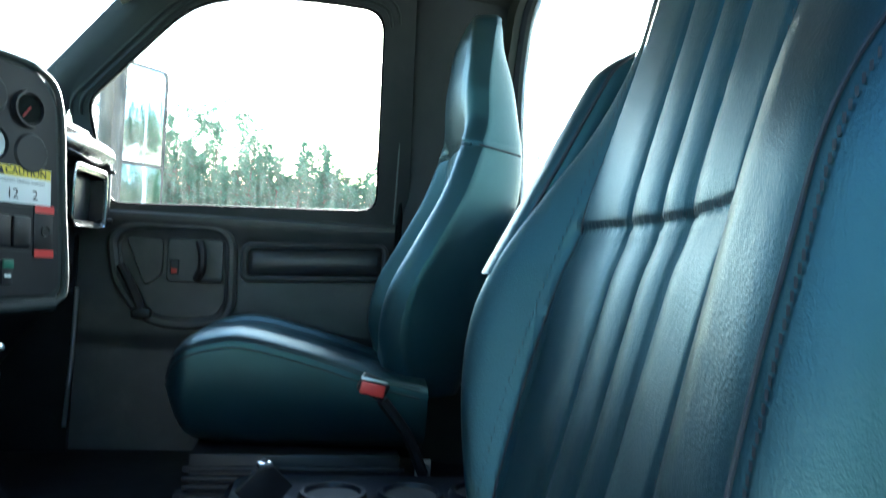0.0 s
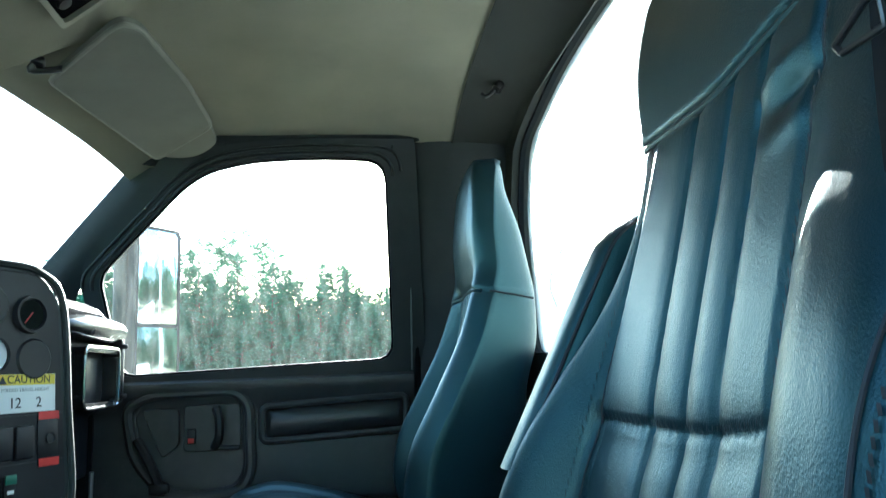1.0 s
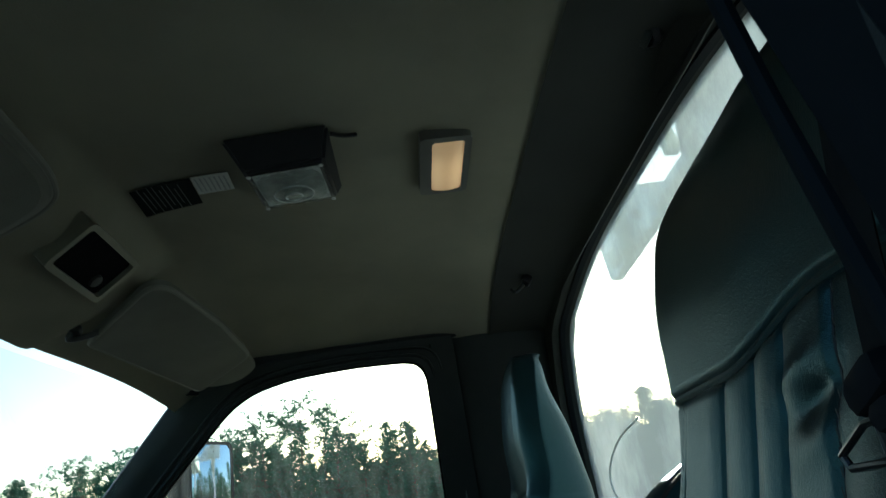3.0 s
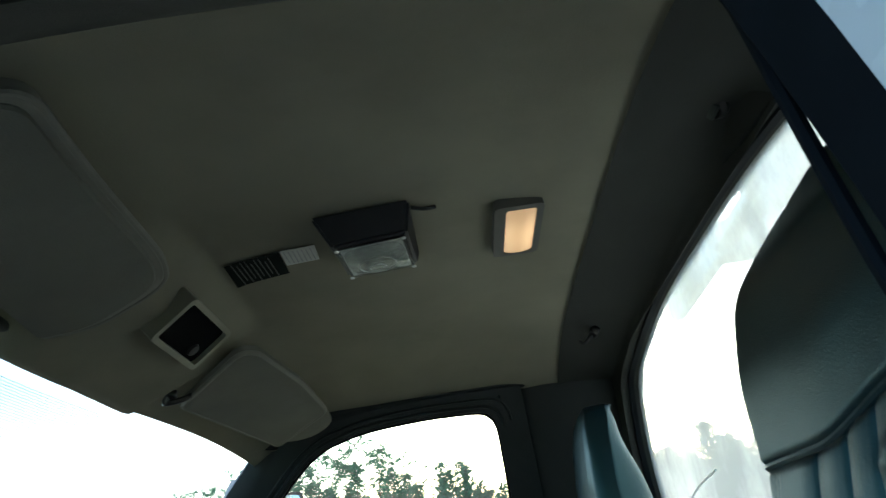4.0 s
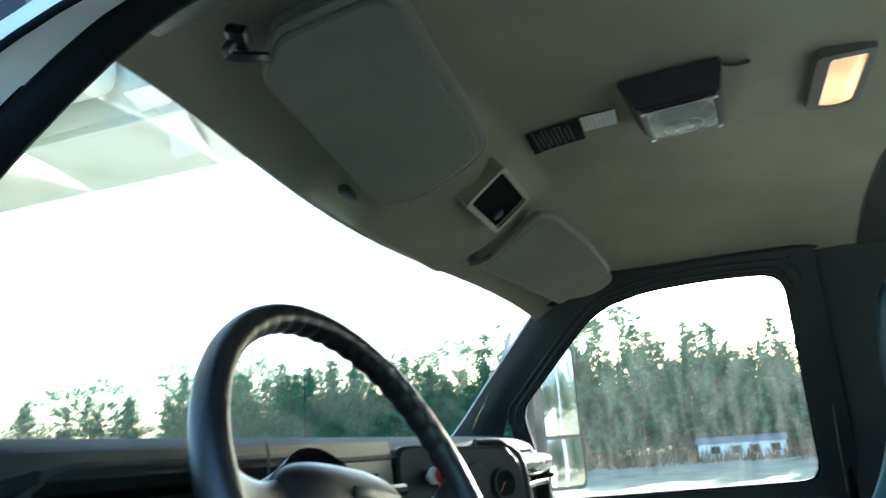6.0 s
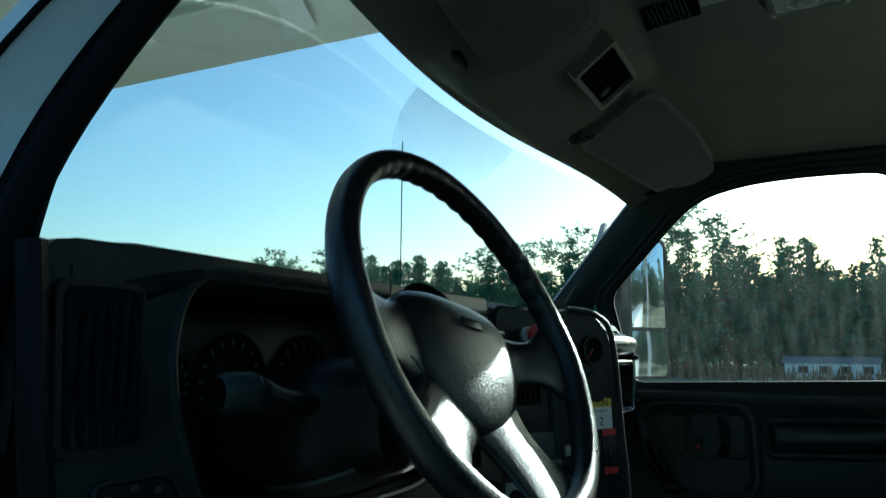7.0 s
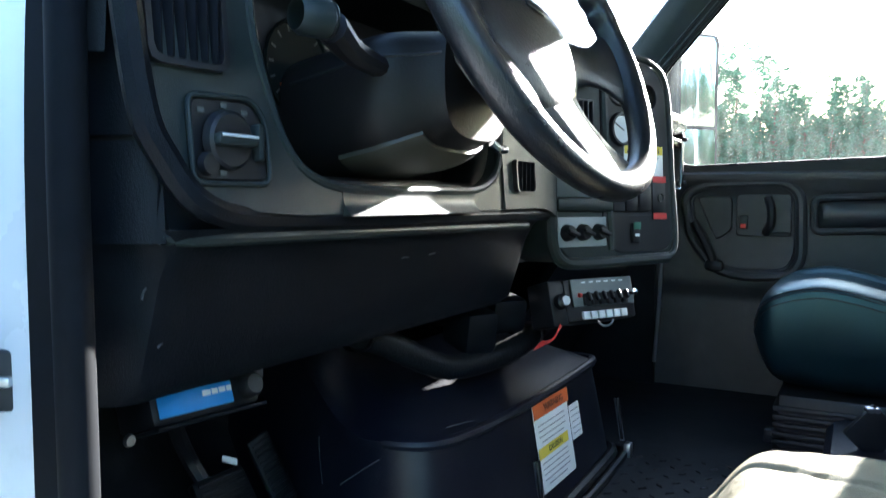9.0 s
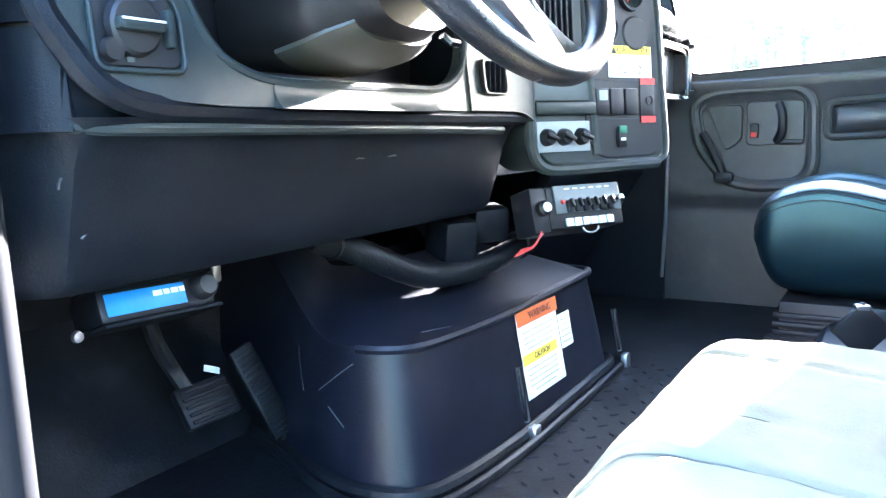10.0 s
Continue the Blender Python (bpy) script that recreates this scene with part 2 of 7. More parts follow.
def grid(fn, nu, nv, closed=False):
    """A sheet of points fn(u, v), u and v from 0 to 1."""
    s = Shape()
    for i in range(nu + (0 if closed else 1)):
        for j in range(nv + 1):
            s.v.append(tuple(fn(i / nu, j / nv)))
    c = len(s.v) // (nv + 1)
    for i in range(nu):
        for j in range(nv):
            a, b = i * (nv + 1) + j, ((i + 1) % c) * (nv + 1) + j
            s.f.append((a, b, b + 1, a + 1))
    return s


def thick(fn, nu, nv, depth):
    """A closed slab: the sheet fn(u, v) and a copy of it moved by depth (a vector or a function)."""
    move = depth if callable(depth) else (lambda u, v: depth)
    s = grid(fn, nu, nv)
    back = grid(lambda u, v: Vector(fn(u, v)) + Vector(move(u, v)), nu, nv)
    n = len(s.v)
    s.add(back.v, [tuple(reversed(f)) for f in back.f])
    w = nv + 1
    rim = [i * w for i in range(nu + 1)] + [nu * w + j for j in range(1, nv + 1)] + [i * w + nv for i in range(nu - 1, -1, -1)] + [j for j in range(nv - 1, 0, -1)]
    for a, b in zip(rim, rim[1:] + rim[:1]):
        s.f.append((a, b, b + n, a + n))
    return s


def rbox(size, at=(0, 0, 0), bevel=0.005, turn=(0, 0, 0), segs=2):
    """A box with rounded edges, turned by degrees."""
    bm = bmesh.new()
    bmesh.ops.create_cube(bm, size=1.0)
    bmesh.ops.scale(bm, vec=size, verts=bm.verts)
    if bevel:
        bmesh.ops.bevel(bm, geom=list(bm.edges), offset=min(bevel, min(size) * 0.48), segments=segs, profile=0.5, affect='EDGES')
    bmesh.ops.transform(bm, matrix=pose(*at, *turn), verts=bm.verts)
    return bm


def join(*bms):
    out = bmesh.new()
    for b in bms:
        me = bpy.data.meshes.new("tmp")
        b.to_mesh(me)
        out.from_mesh(me)
        bpy.data.meshes.remove(me)
        b.free()
    return out


def spline(points, n):
    """A smooth line through the points (Catmull-Rom)."""
    p = [Vector(q) for q in points]
    p = [p[0] * 2 - p[1]] + p + [p[-1] * 2 - p[-2]]
    out = []
    for k in range(n + 1):
        t = k / n * (len(p) - 3)
        i = min(int(t), len(p) - 4)
        t -= i
        a, b, c, d = p[i:i + 4]
        out.append(0.5 * ((2 * b) + (c - a) * t + (2 * a - 5 * b + 4 * c - d) * t * t + (3 * b - a - 3 * c + d) * t ** 3))
    return out


def tube(points, r, n=10, closed=False, radii=None):
    """A round bar along the points."""
    p = [Vector(q) for q in points]
    s = Shape()
    m = len(p)
    prev = None
    for i, q in enumerate(p):
        d = (p[(i + 1) % m] - p[i - 1]) if closed else (p[min(i + 1, m - 1)] - p[max(i - 1, 0)])
        d.normalize()
        if prev is None:
            ref = Vector((0, 0, 1)) if abs(d.z) < 0.9 else Vector((1, 0, 0))
            side = d.cross(ref).normalized()
        else:
            side = (prev - d * prev.dot(d)).normalized()
        prev = side
        up = side.cross(d)
        rr = radii[i] if radii else r
        for k in range(n):
            a = 2 * math.pi * k / n
            s.v.append(tuple(q + side * (math.cos(a) * rr) + up * (math.sin(a) * rr)))
    for i in range(m if closed else m - 1):
        for k in range(n):
            a, b = i * n, ((i + 1) % m) * n
            s.f.append((a + k, a + (k + 1) % n, b + (k + 1) % n, b + k))
    if not closed:
        s.f += [tuple(range(n - 1, -1, -1)), tuple((m - 1) * n + k for k in range(n))]
    return bm_of(s)


def lathe(profile, n=24, m=None):
    """A turned form: profile of (radius, height) about z."""
    s = grid(lambda u, v: (0, 0, 0), n, len(profile) - 1, closed=True)
    k = 0
    for i in range(n):
        for r, z in profile:
            a = 2 * math.pi * i / n
            s.v[k] = (r * math.cos(a), r * math.sin(a), z)
            k += 1
    bm = bm_of(s)
    if m is not None:
        bmesh.ops.transform(bm, matrix=m, verts=bm.verts)
    return bm


def resample(loop, n):
    """n points evenly along a closed line."""
    p = [Vector(q) for q in loop]
    seg = [(p[(i + 1) % len(p)] - p[i]).length for i in range(len(p))]
    tot, out, i, acc = sum(seg), [], 0, 0.0
    for k in range(n):
        t = tot * k / n
        while acc + seg[i] < t:
            acc += seg[i]
            i += 1
        out.append(p[i].lerp(p[(i + 1) % len(p)], (t - acc) / seg[i]))
    return out


def rounded(loop, r, n=5):
    """A closed polygon in 2D with rounded corners."""
    out = []
    m = len(loop)
    for i in range(m):
        a, b, c = Vector(loop[i - 1]), Vector(loop[i]), Vector(loop[(i + 1) % m])
        rr = r[i] if isinstance(r, (list, tuple)) else r
        d1, d2 = (a - b), (c - b)
        k1, k2 = min(rr, d1.length * 0.45), min(rr, d2.length * 0.45)
        p, q = b + d1.normalized() * k1, b + d2.normalized() * k2
        for j in range(n + 1):
            t = j / n
            out.append(p * (1 - t) ** 2 + b * 2 * t * (1 - t) + q * t * t)
    return out


def prism(loop, place, depth, lip=0.0):
    """A plate: a closed 2D line, put in space by place(a, b), with a depth vector; lip rounds the face by that inset."""
    s = Shape()
    n = len(loop)
    c = sum((Vector(p) for p in loop), Vector((0, 0))) / n
    d = Vector(depth)
    rings = [([p for p in loop], d), ([p for p in loop], d.normalized() * lip if lip else Vector((0, 0, 0)))]
    if lip:
        rings.append(([Vector(p) + (c - Vector(p)).normalized() * lip for p in loop], Vector((0, 0, 0))))
    for ring, off in rings:
        s.v += [tuple(Vector(place(p[0], p[1])) + off) for p in ring]
    for r in range(len(rings) - 1):
        for i in range(n):
            j = (i + 1) % n
            s.f.append((r * n + i, r * n + j, (r + 1) * n + j, (r + 1) * n + i))
    s.f.append(tuple(range(n)))
    s.f.append(tuple((len(rings) - 1) * n + i for i in range(n)))
    return bm_of(s)


def frame_ring(outer, inner, place, depth, n=72):
    """A plate with a hole: outer and inner closed 2D lines that start alike, put in space by place(a, b)."""
    o, i = resample(outer, n), resample(inner, n)
    k = min(range(n), key=lambda q: sum((o[(j + q) % n] - i[j]).length for j in range(0, n, 6)))
    o = o[k:] + o[:k]
    s = Shape()
    d = Vector(depth)
    for ring, off in ((o, Vector((0, 0, 0))), (i, Vector((0, 0, 0))), (i, d), (o, d)):
        s.v += [tuple(Vector(place(p[0], p[1])) + off) for p in ring]
    for r in range(4):
        for j in range(n):
            jj = (j + 1) % n
            a, b = r * n, ((r + 1) % 4) * n
            s.f.append((a + j, a + jj, b + jj, b + j))
    return bm_of(s)


def sweep(profile, xs, warp=None):
    """A profile of (y, z) carried along x; warp(x, y, z) may bend it."""
    s = Shape()
    n = len(profile)
    for x in xs:
        for y, z in profile:
            s.v.append(tuple(warp(x, y, z)) if warp else (x, y, z))
    for i in range(len(xs) - 1):
        for k in range(n):
            kk = (k + 1) % n
            s.f.append((i * n + k, i * n + kk, (i + 1) * n + kk, (i + 1) * n + k))
    s.f += [tuple(range(n)), tuple((len(xs) - 1) * n + k for k in range(n))]
    return bm_of(s)


def closed(section, nu, nv):
    """A closed form: rings section(u, v), capped at both ends."""
    s_ = grid(section, nu, nv, closed=True)
    s_.f += [tuple(i * (nv + 1) + nv for i in range(nu)), tuple(i * (nv + 1) for i in reversed(range(nu)))]
    return bm_of(s_)


def smooth(x):
    x = min(1.0, max(0.0, x))
    return x * x * (3 - 2 * x)


def bump_at(x, c, w):
    return math.exp(-((x - c) / w) ** 2)


def thing(name, label, category, base=(0, 0, 0), group="", kind="", m=None):
    """A top-level thing: an Empty at its base, in the leaning cab's frame unless a matrix is given."""
    ob = new(name)
    ob.empty_display_size = 0.05
    ob.matrix_world = (CAB if m is None else m) @ Matrix.Translation(base)
    ob["base"] = base
    return tagged(ob, label, category, group, kind)


def part(name, bm, mat, parent, label="", flat=False, angle=35):
    """One mesh under a thing or a part; its points are given in the cab's frame."""
    root = parent
    while root.parent:
        root = root.parent
    off = Vector(root["base"]) if "base" in root else Vector((0, 0, 0))
    bmesh.ops.translate(bm, vec=-off, verts=bm.verts)
    bmesh.ops.recalc_face_normals(bm, faces=bm.faces)
    me = bpy.data.meshes.new(name)
    bm.to_mesh(me)
    bm.free()
    me.materials.append(mat)
    if not flat:
        me.polygons.foreach_set("use_smooth", [True] * len(me.polygons))
        me.set_sharp_from_angle(angle=radians(angle))
    ob = new(name, me)
    ob.parent = parent
    if label:
        ob["label"] = label
    return ob


def words(text, size, m, mat, parent, name="lettering", label=""):
    """Raised printed letters at the pose m (in the cab's frame)."""
    cu = bpy.data.curves.new(name, 'FONT')
    cu.body, cu.size, cu.extrude = text, size, 0.0002
    cu.align_x, cu.align_y = 'CENTER', 'CENTER'
    tmp = bpy.data.objects.new("tmp_text", cu)
    scene.collection.objects.link(tmp)
    dg = bpy.context.evaluated_depsgraph_get()
    me = bpy.data.meshes.new_from_object(tmp.evaluated_get(dg))
    bpy.data.objects.remove(tmp)
    bm = bmesh.new()
    bm.from_mesh(me)
    bpy.data.meshes.remove(me)
    bmesh.ops.transform(bm, matrix=m, verts=bm.verts)
    return part(name, bm, mat, parent, label, flat=True)


def facing(origin, right, up):
    """The pose whose x runs along right and y along up; z comes out of the face."""
    r = Vector(right).normalized()
    u = Vector(up)
    u = (u - r * u.dot(r)).normalized()
    w = r.cross(u)
    return Matrix(((r.x, u.x, w.x, origin[0]), (r.y, u.y, w.y, origin[1]), (r.z, u.z, w.z, origin[2]), (0, 0, 0, 1)))


def moved(bm, m):
    bmesh.ops.transform(bm, matrix=m, verts=bm.verts)
    return bm


# ---- the cab's shell ----
def sx(z):
    return 0.893 - 0.25 * max(0.0, z - 0.605)


def ceil_z(x, y):
    z = 1.247 - 0.085 * (abs(x) / 0.76) ** 4
    z -= 0.112 * smooth((y - 0.24) / 0.38)
    z -= 0.02 * smooth((-0.15 - y) / 0.2)
    # the overhead pod
    z -= 0.068 * smooth((0.27 - abs(x)) / 0.10) * smooth((y - 0.285) / 0.070) * (1 - smooth((y - 0.505) / 0.085))
    return z


def header_y(x):
    return 0.598 - 0.125 * (abs(x) / 0.77) ** 2


def ruled(a, b, n, out):
    """A trim strip between two lines, rounded across, with its back moved by out."""
    la, lb = spline(a, n), spline(b, n)

    def at(u, v):
        p, q = la[round(u * n)], lb[round(u * n)]
        return p.lerp(q, v) - Vector(out).normalized() * (0.012 * math.sin(math.pi * v))
    return bm_of(thick(at, n, 6, out))


floor = thing("floor", "black rubber floor mat, scuffed and dusty", "floor", kind="structure")
part("mat", bm_of(thick(lambda u, v: (-0.93 + 1.84 * u, -0.46 + 1.60 * v, 0.75 * max(0.0, -0.46 + 1.60 * v - 0.86) ** 1.15 * 2.0), 8, 24, (0, 0, -0.03))), RUBBER, floor)

ceiling = thing("ceiling", "olive tan cloth headliner of the cab", "ceiling", kind="structure")


def liner(u, v):
    x = -0.755 + 1.51 * u
    y = -0.335 + (header_y(x) + 0.335) * v
    return (x, y, ceil_z(x, y))


part("headliner", bm_of(thick(liner, 120, 96, (0, 0, 0.02))), LINER, ceiling)

roof = thing("roof", "white painted steel cab roof", "roof", kind="structure")
part("skin", bm_of(thick(lambda u, v: (-0.775 + 1.55 * u, -0.50 + 1.07 * v - 0.14 * (abs(2 * u - 1)) ** 2 * v, 1.292 - 0.09 * abs(2 * u - 1) ** 3.2 - 0.10 * max(0, v - 0.6)), 24, 12, (0, 0, 0.012))), WHITE, roof)

wall_rear = thing("wall_rear", "dark grey rear cab wall with a wide window", "wall", kind="structure")
ROUT = [(-0.86, -0.02), (0.86, -0.02), (0.86, 0.7), (0.76, 1.19), (0.55, 1.255), (-0.55, 1.255), (-0.76, 1.19), (-0.86, 0.7)]
RWIN = rounded([(-0.66, 0.62), (0.66, 0.62), (0.715, 0.95), (0.645, 1.116), (0.30, 1.185), (-0.30, 1.185), (-0.645, 1.130), (-0.715, 0.95)], [0.06, 0.06, 0.1, 0.05, 0.2, 0.2, 0.05, 0.1])
part("panel", frame_ring(ROUT, RWIN, lambda a, b: (a, -0.445, b), (0, -0.05, 0), 96), REAR, wall_rear)
window_2 = thing("window_rear", "dusty rear cab window with a scratch", "window", kind="structure")
rg = part("pane", prism([(p[0] * 1.02, 0.86 + (p[1] - 0.86) * 1.03) for p in RWIN], lambda a, b: (a, -0.486, b), (0, -0.005, 0)), GLASS_R, window_2)
rg.visible_shadow = False
RGI = [(p[0] * 0.99, 0.86 + (p[1] - 0.86) * 0.985) for p in RWIN]
part("gasket", frame_ring(RWIN, RGI, lambda a, b: (a, -0.462, b), (0, -0.012, 0), 96), GASKET, window_2)


def cove(u, v):
    x = -0.76 + 1.52 * u
    a = v * math.pi / 2
    low = 1.160 - 0.035 * (2 * u - 1) ** 4
    y, z = -0.312 - 0.133 * math.sin(a) ** 1.15, low + (ceil_z(x, -0.312) - 0.006 - low) * math.cos(a) ** 0.9
    dish = math.exp(-((x + 0.330) / 0.080) ** 2 - ((v - 0.60) / 0.26) ** 2) * smooth((v - 0.18) / 0.2)
    return (x, y - 0.036 * dish, z + 0.016 * dish)


part("rear_cove", bm_of(thick(cove, 110, 26, (0, -0.012, 0.012))), REAR, wall_rear, "dark curved trim above the rear window")


# passenger door
WIN = [(0.50, 0.607), (0.542, 0.846), (0.311, 1.081), (0.183, 1.113), (0.02, 1.122), (-0.15, 1.115), (-0.163, 0.627)]
WINR = rounded(WIN, [0.03, 0.03, 0.08, 0.05, 0.08, 0.05, 0.04])
WOUT = [(0.535, 0.575), (0.585, 0.86), (0.365, 1.145), (0.205, 1.185), (0.02, 1.195), (-0.220, 1.190), (-0.245, 0.595)]


def side(sign, inset=0.0):
    return lambda a, b: (sign * (sx(b) - inset), a, b)


door_1 = thing("door_1", "dark grey moulded passenger door, closed, with a dusty window", "door", kind="structure")
part("window_frame", frame_ring(rounded(WOUT, 0.04), WINR, side(1, 0.012), (0.035, 0, 0.004), 110), TRIM, door_1)
for k, (grow, r_) in enumerate(((1.045, 0.0045), (1.105, 0.0035))):
    lip = [(0.17 + (p[0] - 0.17) * grow, 0.86 + (p[1] - 0.86) * grow) for p in WINR]
    part("frame_lip", tube([side(1, 0.013)(*p) for p in lip if p[1] > 0.66], r_, 8), TRIM, door_1, "raised moulding round the glass")
pg = part("pane", prism([(0.17 + (p[0] - 0.17) * 1.02, 0.86 + (p[1] - 0.86) * 1.02) for p in WINR], side(1, -0.012), (0.004, 0, 0.001)), GLASS_D, door_1, "streaked dusty glass")
pg.visible_shadow = False
part("seal", frame_ring(WINR, [(0.17 + (p[0] - 0.17) * 0.985, 0.86 + (p[1] - 0.86) * 0.98) for p in WINR], side(1, 0.006), (0.01, 0, 0.002), 110), GASKET, door_1)


def door_face(u, v):
    y, z = -0.21 + 0.90 * u, -0.02 + 0.63 * v
    x = 0.893
    x -= 0.030 * smooth((z - 0.50) / 0.10) * (1 - smooth((z - 0.585) / 0.02))      # ledge below the glass
    x += 0.022 * smooth((0.30 - z) / 0.05)                                          # lower pocket
    arm = smooth((0.165 - y) / 0.02) * smooth((z - 0.445) / 0.012) * (1 - smooth((z - 0.525) / 0.012))
    x += 0.008 * arm
    return (x, y, z)


part("inner_panel", bm_of(thick(door_face, 72, 60, (0.03, 0, 0))), DOORP, door_1)
# rim of the handle pan, with the recess inside it
PAN = [(0.485, 0.535), (0.43, 0.563), (0.23, 0.566), (0.195, 0.535), (0.19, 0.37), (0.215, 0.325), (0.33, 0.318), (0.40, 0.335), (0.465, 0.42)]
PANR = rounded(PAN, 0.03, 4)
part("pan_rim", tube([(0.884, p[0], p[1]) for p in PANR], 0.014, 10, closed=True), DOORP, door_1)
PANI = [(0.33 + (p[0] - 0.33) * 0.90, 0.445 + (p[1] - 0.445) * 0.90) for p in PANR]
part("pan_inner_rim", tube([(0.889, p[0], p[1]) for p in PANI], 0.005, 8, closed=True), DOORP, door_1)
part("speaker_plate", prism(rounded([(0.45, 0.53), (0.36, 0.53), (0.36, 0.44), (0.40, 0.41)], 0.015), lambda a, b: (0.884, a, b), (0.012, 0, 0), 0.003), DOORP, door_1)
part("handle_plate", prism(rounded([(0.35, 0.535), (0.215, 0.535), (0.215, 0.425), (0.35, 0.425)], 0.014), lambda a, b: (0.882, a, b), (0.012, 0, 0), 0.003), DOORP, door_1)
h = part("door_handle", join(tube(spline([(0.868, 0.272, 0.525), (0.852, 0.262, 0.50), (0.854, 0.262, 0.46), (0.872, 0.275, 0.435)], 14), 0.011, 8), rbox((0.012, 0.06, 0.012), (0.872, 0.245, 0.432), 0.004)), BLACK, door_1, "curved pull handle")
part("lock_button", rbox((0.012, 0.020, 0.036), (0.878, 0.330, 0.462), 0.003), BLACK, door_1)
part("lock_mark", rbox((0.004, 0.014, 0.012), (0.8715, 0.330, 0.452), 0.001), RED, door_1, "red lock mark")
part("crank", join(tube(spline([(0.872, 0.455, 0.46), (0.862, 0.43, 0.42), (0.862, 0.41, 0.38), (0.87, 0.40, 0.345)], 10), 0.011, 8), rbox((0.03, 0.05, 0.03), (0.868, 0.40, 0.345), 0.012)), BLACK, door_1, "window crank")
ARM = rounded([(0.165, 0.525), (-0.19, 0.54), (-0.19, 0.455), (0.165, 0.44)], 0.02)
part("armrest_rim", tube([(0.885, p[0], p[1]) for p in ARM], 0.009, 8, closed=True), DOORP, door_1)
part("armrest_pad", bm_of(thick(lambda u, v: (0.899 - 0.026 * math.sin(math.pi * v) ** 0.6 * math.sin(math.pi * min(1, max(0, u))) ** 0.25, 0.158 - 0.343 * u, 0.447 + 0.074 * v + 0.014 * u), 24, 14, (0.012, 0, 0))), PAD, door_1, "padded vinyl insert")
part("skin", bm_of(thick(lambda u, v: (0.945 - 0.02 * v, -0.24 + 0.95 * u, -0.15 + 0.74 * v), 4, 4, (0.01, 0, 0))), WHITE, door_1, "white outer skin")


def pillars(sign):
    name = "pillar_east" if sign > 0 else "pillar_west"
    t = thing(name, "dark grey plastic pillar trim round the door opening", "pillar trim", kind="structure")
    X = lambda p: (sign * p[0], p[1], p[2])
    a = [(0.905, 0.86, 0.70), (0.868, 0.735, 0.815), (0.842, 0.63, 0.93), (0.800, 0.475, 1.098)]
    b = [(0.905, 0.62, 0.66), (0.872, 0.605, 0.80), (0.842, 0.53, 0.90), (0.785, 0.335, 1.115)]
    if sign < 0:
        a[0] = (0.882, 0.86, 0.70)
        b = [(0.882, 0.525, 0.62), (0.868, 0.525, 0.78), (0.850, 0.478, 0.90), (0.808, 0.345, 1.052)]
    part("a_pillar", ruled([X(p) for p in a], [X(p) for p in b], 16, (0.035 if sign > 0 else -0.008, 0.02, 0)), TRIM, t)
    a = [(0.765, 0.47, 1.112), (0.745, 0.30, 1.150), (0.738, 0.05, 1.176), (0.738, -0.34, 1.176)]
    b = [(0.800, 0.36, 1.105), (0.778, 0.24, 1.142), (0.765, 0.03, 1.158), (0.765, -0.36, 1.155)]
    if sign < 0:
        a = [(0.700, 0.44, 1.112), (0.650, 0.30, 1.176), (0.632, 0.05, 1.198), (0.632, -0.34, 1.180)]
        b = [(0.812, 0.38, 1.052), (0.798, 0.24, 1.078), (0.790, 0.03, 1.096), (0.790, -0.36, 1.085)]
    part("roof_rail", ruled([X(p) for p in a], [X(p) for p in b], 16, (sign * 0.04, 0, 0.01)), TRIM, t)
    if sign < 0:
        part("trim_overlap", tube(spline([(-0.790, 0.285, 1.069), (-0.760, 0.297, 1.090), (-0.722, 0.317, 1.116), (-0.690, 0.340, 1.140), (-0.672, 0.350, 1.154)], 14), 0.0035, 6), GASKET, t)
    part("rail_seal", tube(spline([X((0.795, 0.42, 1.06)), X((0.777, 0.32, 1.115)), X((0.768, 0.19, 1.150)), X((0.762, 0.02, 1.162)), X((0.765, -0.17, 1.158)), X((0.78, -0.222, 1.10)), X((0.835, -0.222, 0.85)), X((0.885, -0.222, 0.58)), X((0.90, -0.225, 0.0))], 50), 0.009 if sign > 0 else 0.004, 8), GASKET, t)
    if sign > 0:
        # edge highlight of the seal, drawn as a thin pale tube
        part("seal_highlight", tube(spline([(0.760, 0.19, 1.140), (0.753, 0.02, 1.151), (0.756, -0.15, 1.148), (0.768, -0.206, 1.10), (0.824, -0.207, 0.85), (0.874, -0.207, 0.60)], 50), 0.0024, 8), BOXFACE, t, "pale line painted for the seal's highlight")
    f = -0.192 if sign > 0 else -0.232
    a = [(0.905, f, -0.02), (0.900, f, 0.58), (0.842, f, 0.86), (0.766, f, 1.165)]
    b = [(0.80, -0.45, -0.02), (0.80, -0.45, 0.58), (0.77, -0.45, 0.86), (0.72, -0.45, 1.14)]
    part("b_pillar", ruled([X(p) for p in a], [X(p) for p in b], 16, (sign * 0.03, 0, 0)), TRIM, t)
    return t


pe = pillars(1)
pw = pillars(-1)
part("belt_anchor", join(rbox((0.02, 0.035, 0.06), (0.80, -0.31, 0.965), 0.008), rbox((0.012, 0.05, 0.02), (0.792, -0.30, 0.985), 0.005)), BLACK, pe, "black belt anchor")
part("kick_panel", bm_of(thick(lambda u, v: (0.885 - 0.02 * u, 0.56 + 0.5 * u, -0.02 + 0.72 * v), 4, 4, (0.02, 0, 0))), DASH, pe)
part("kick_panel", bm_of(thick(lambda u, v: (-0.875 + 0.02 * u, 0.60 + 0.45 * u, -0.02 + 0.62 * v), 4, 4, (-0.02, 0, 0))), DASH, pw)

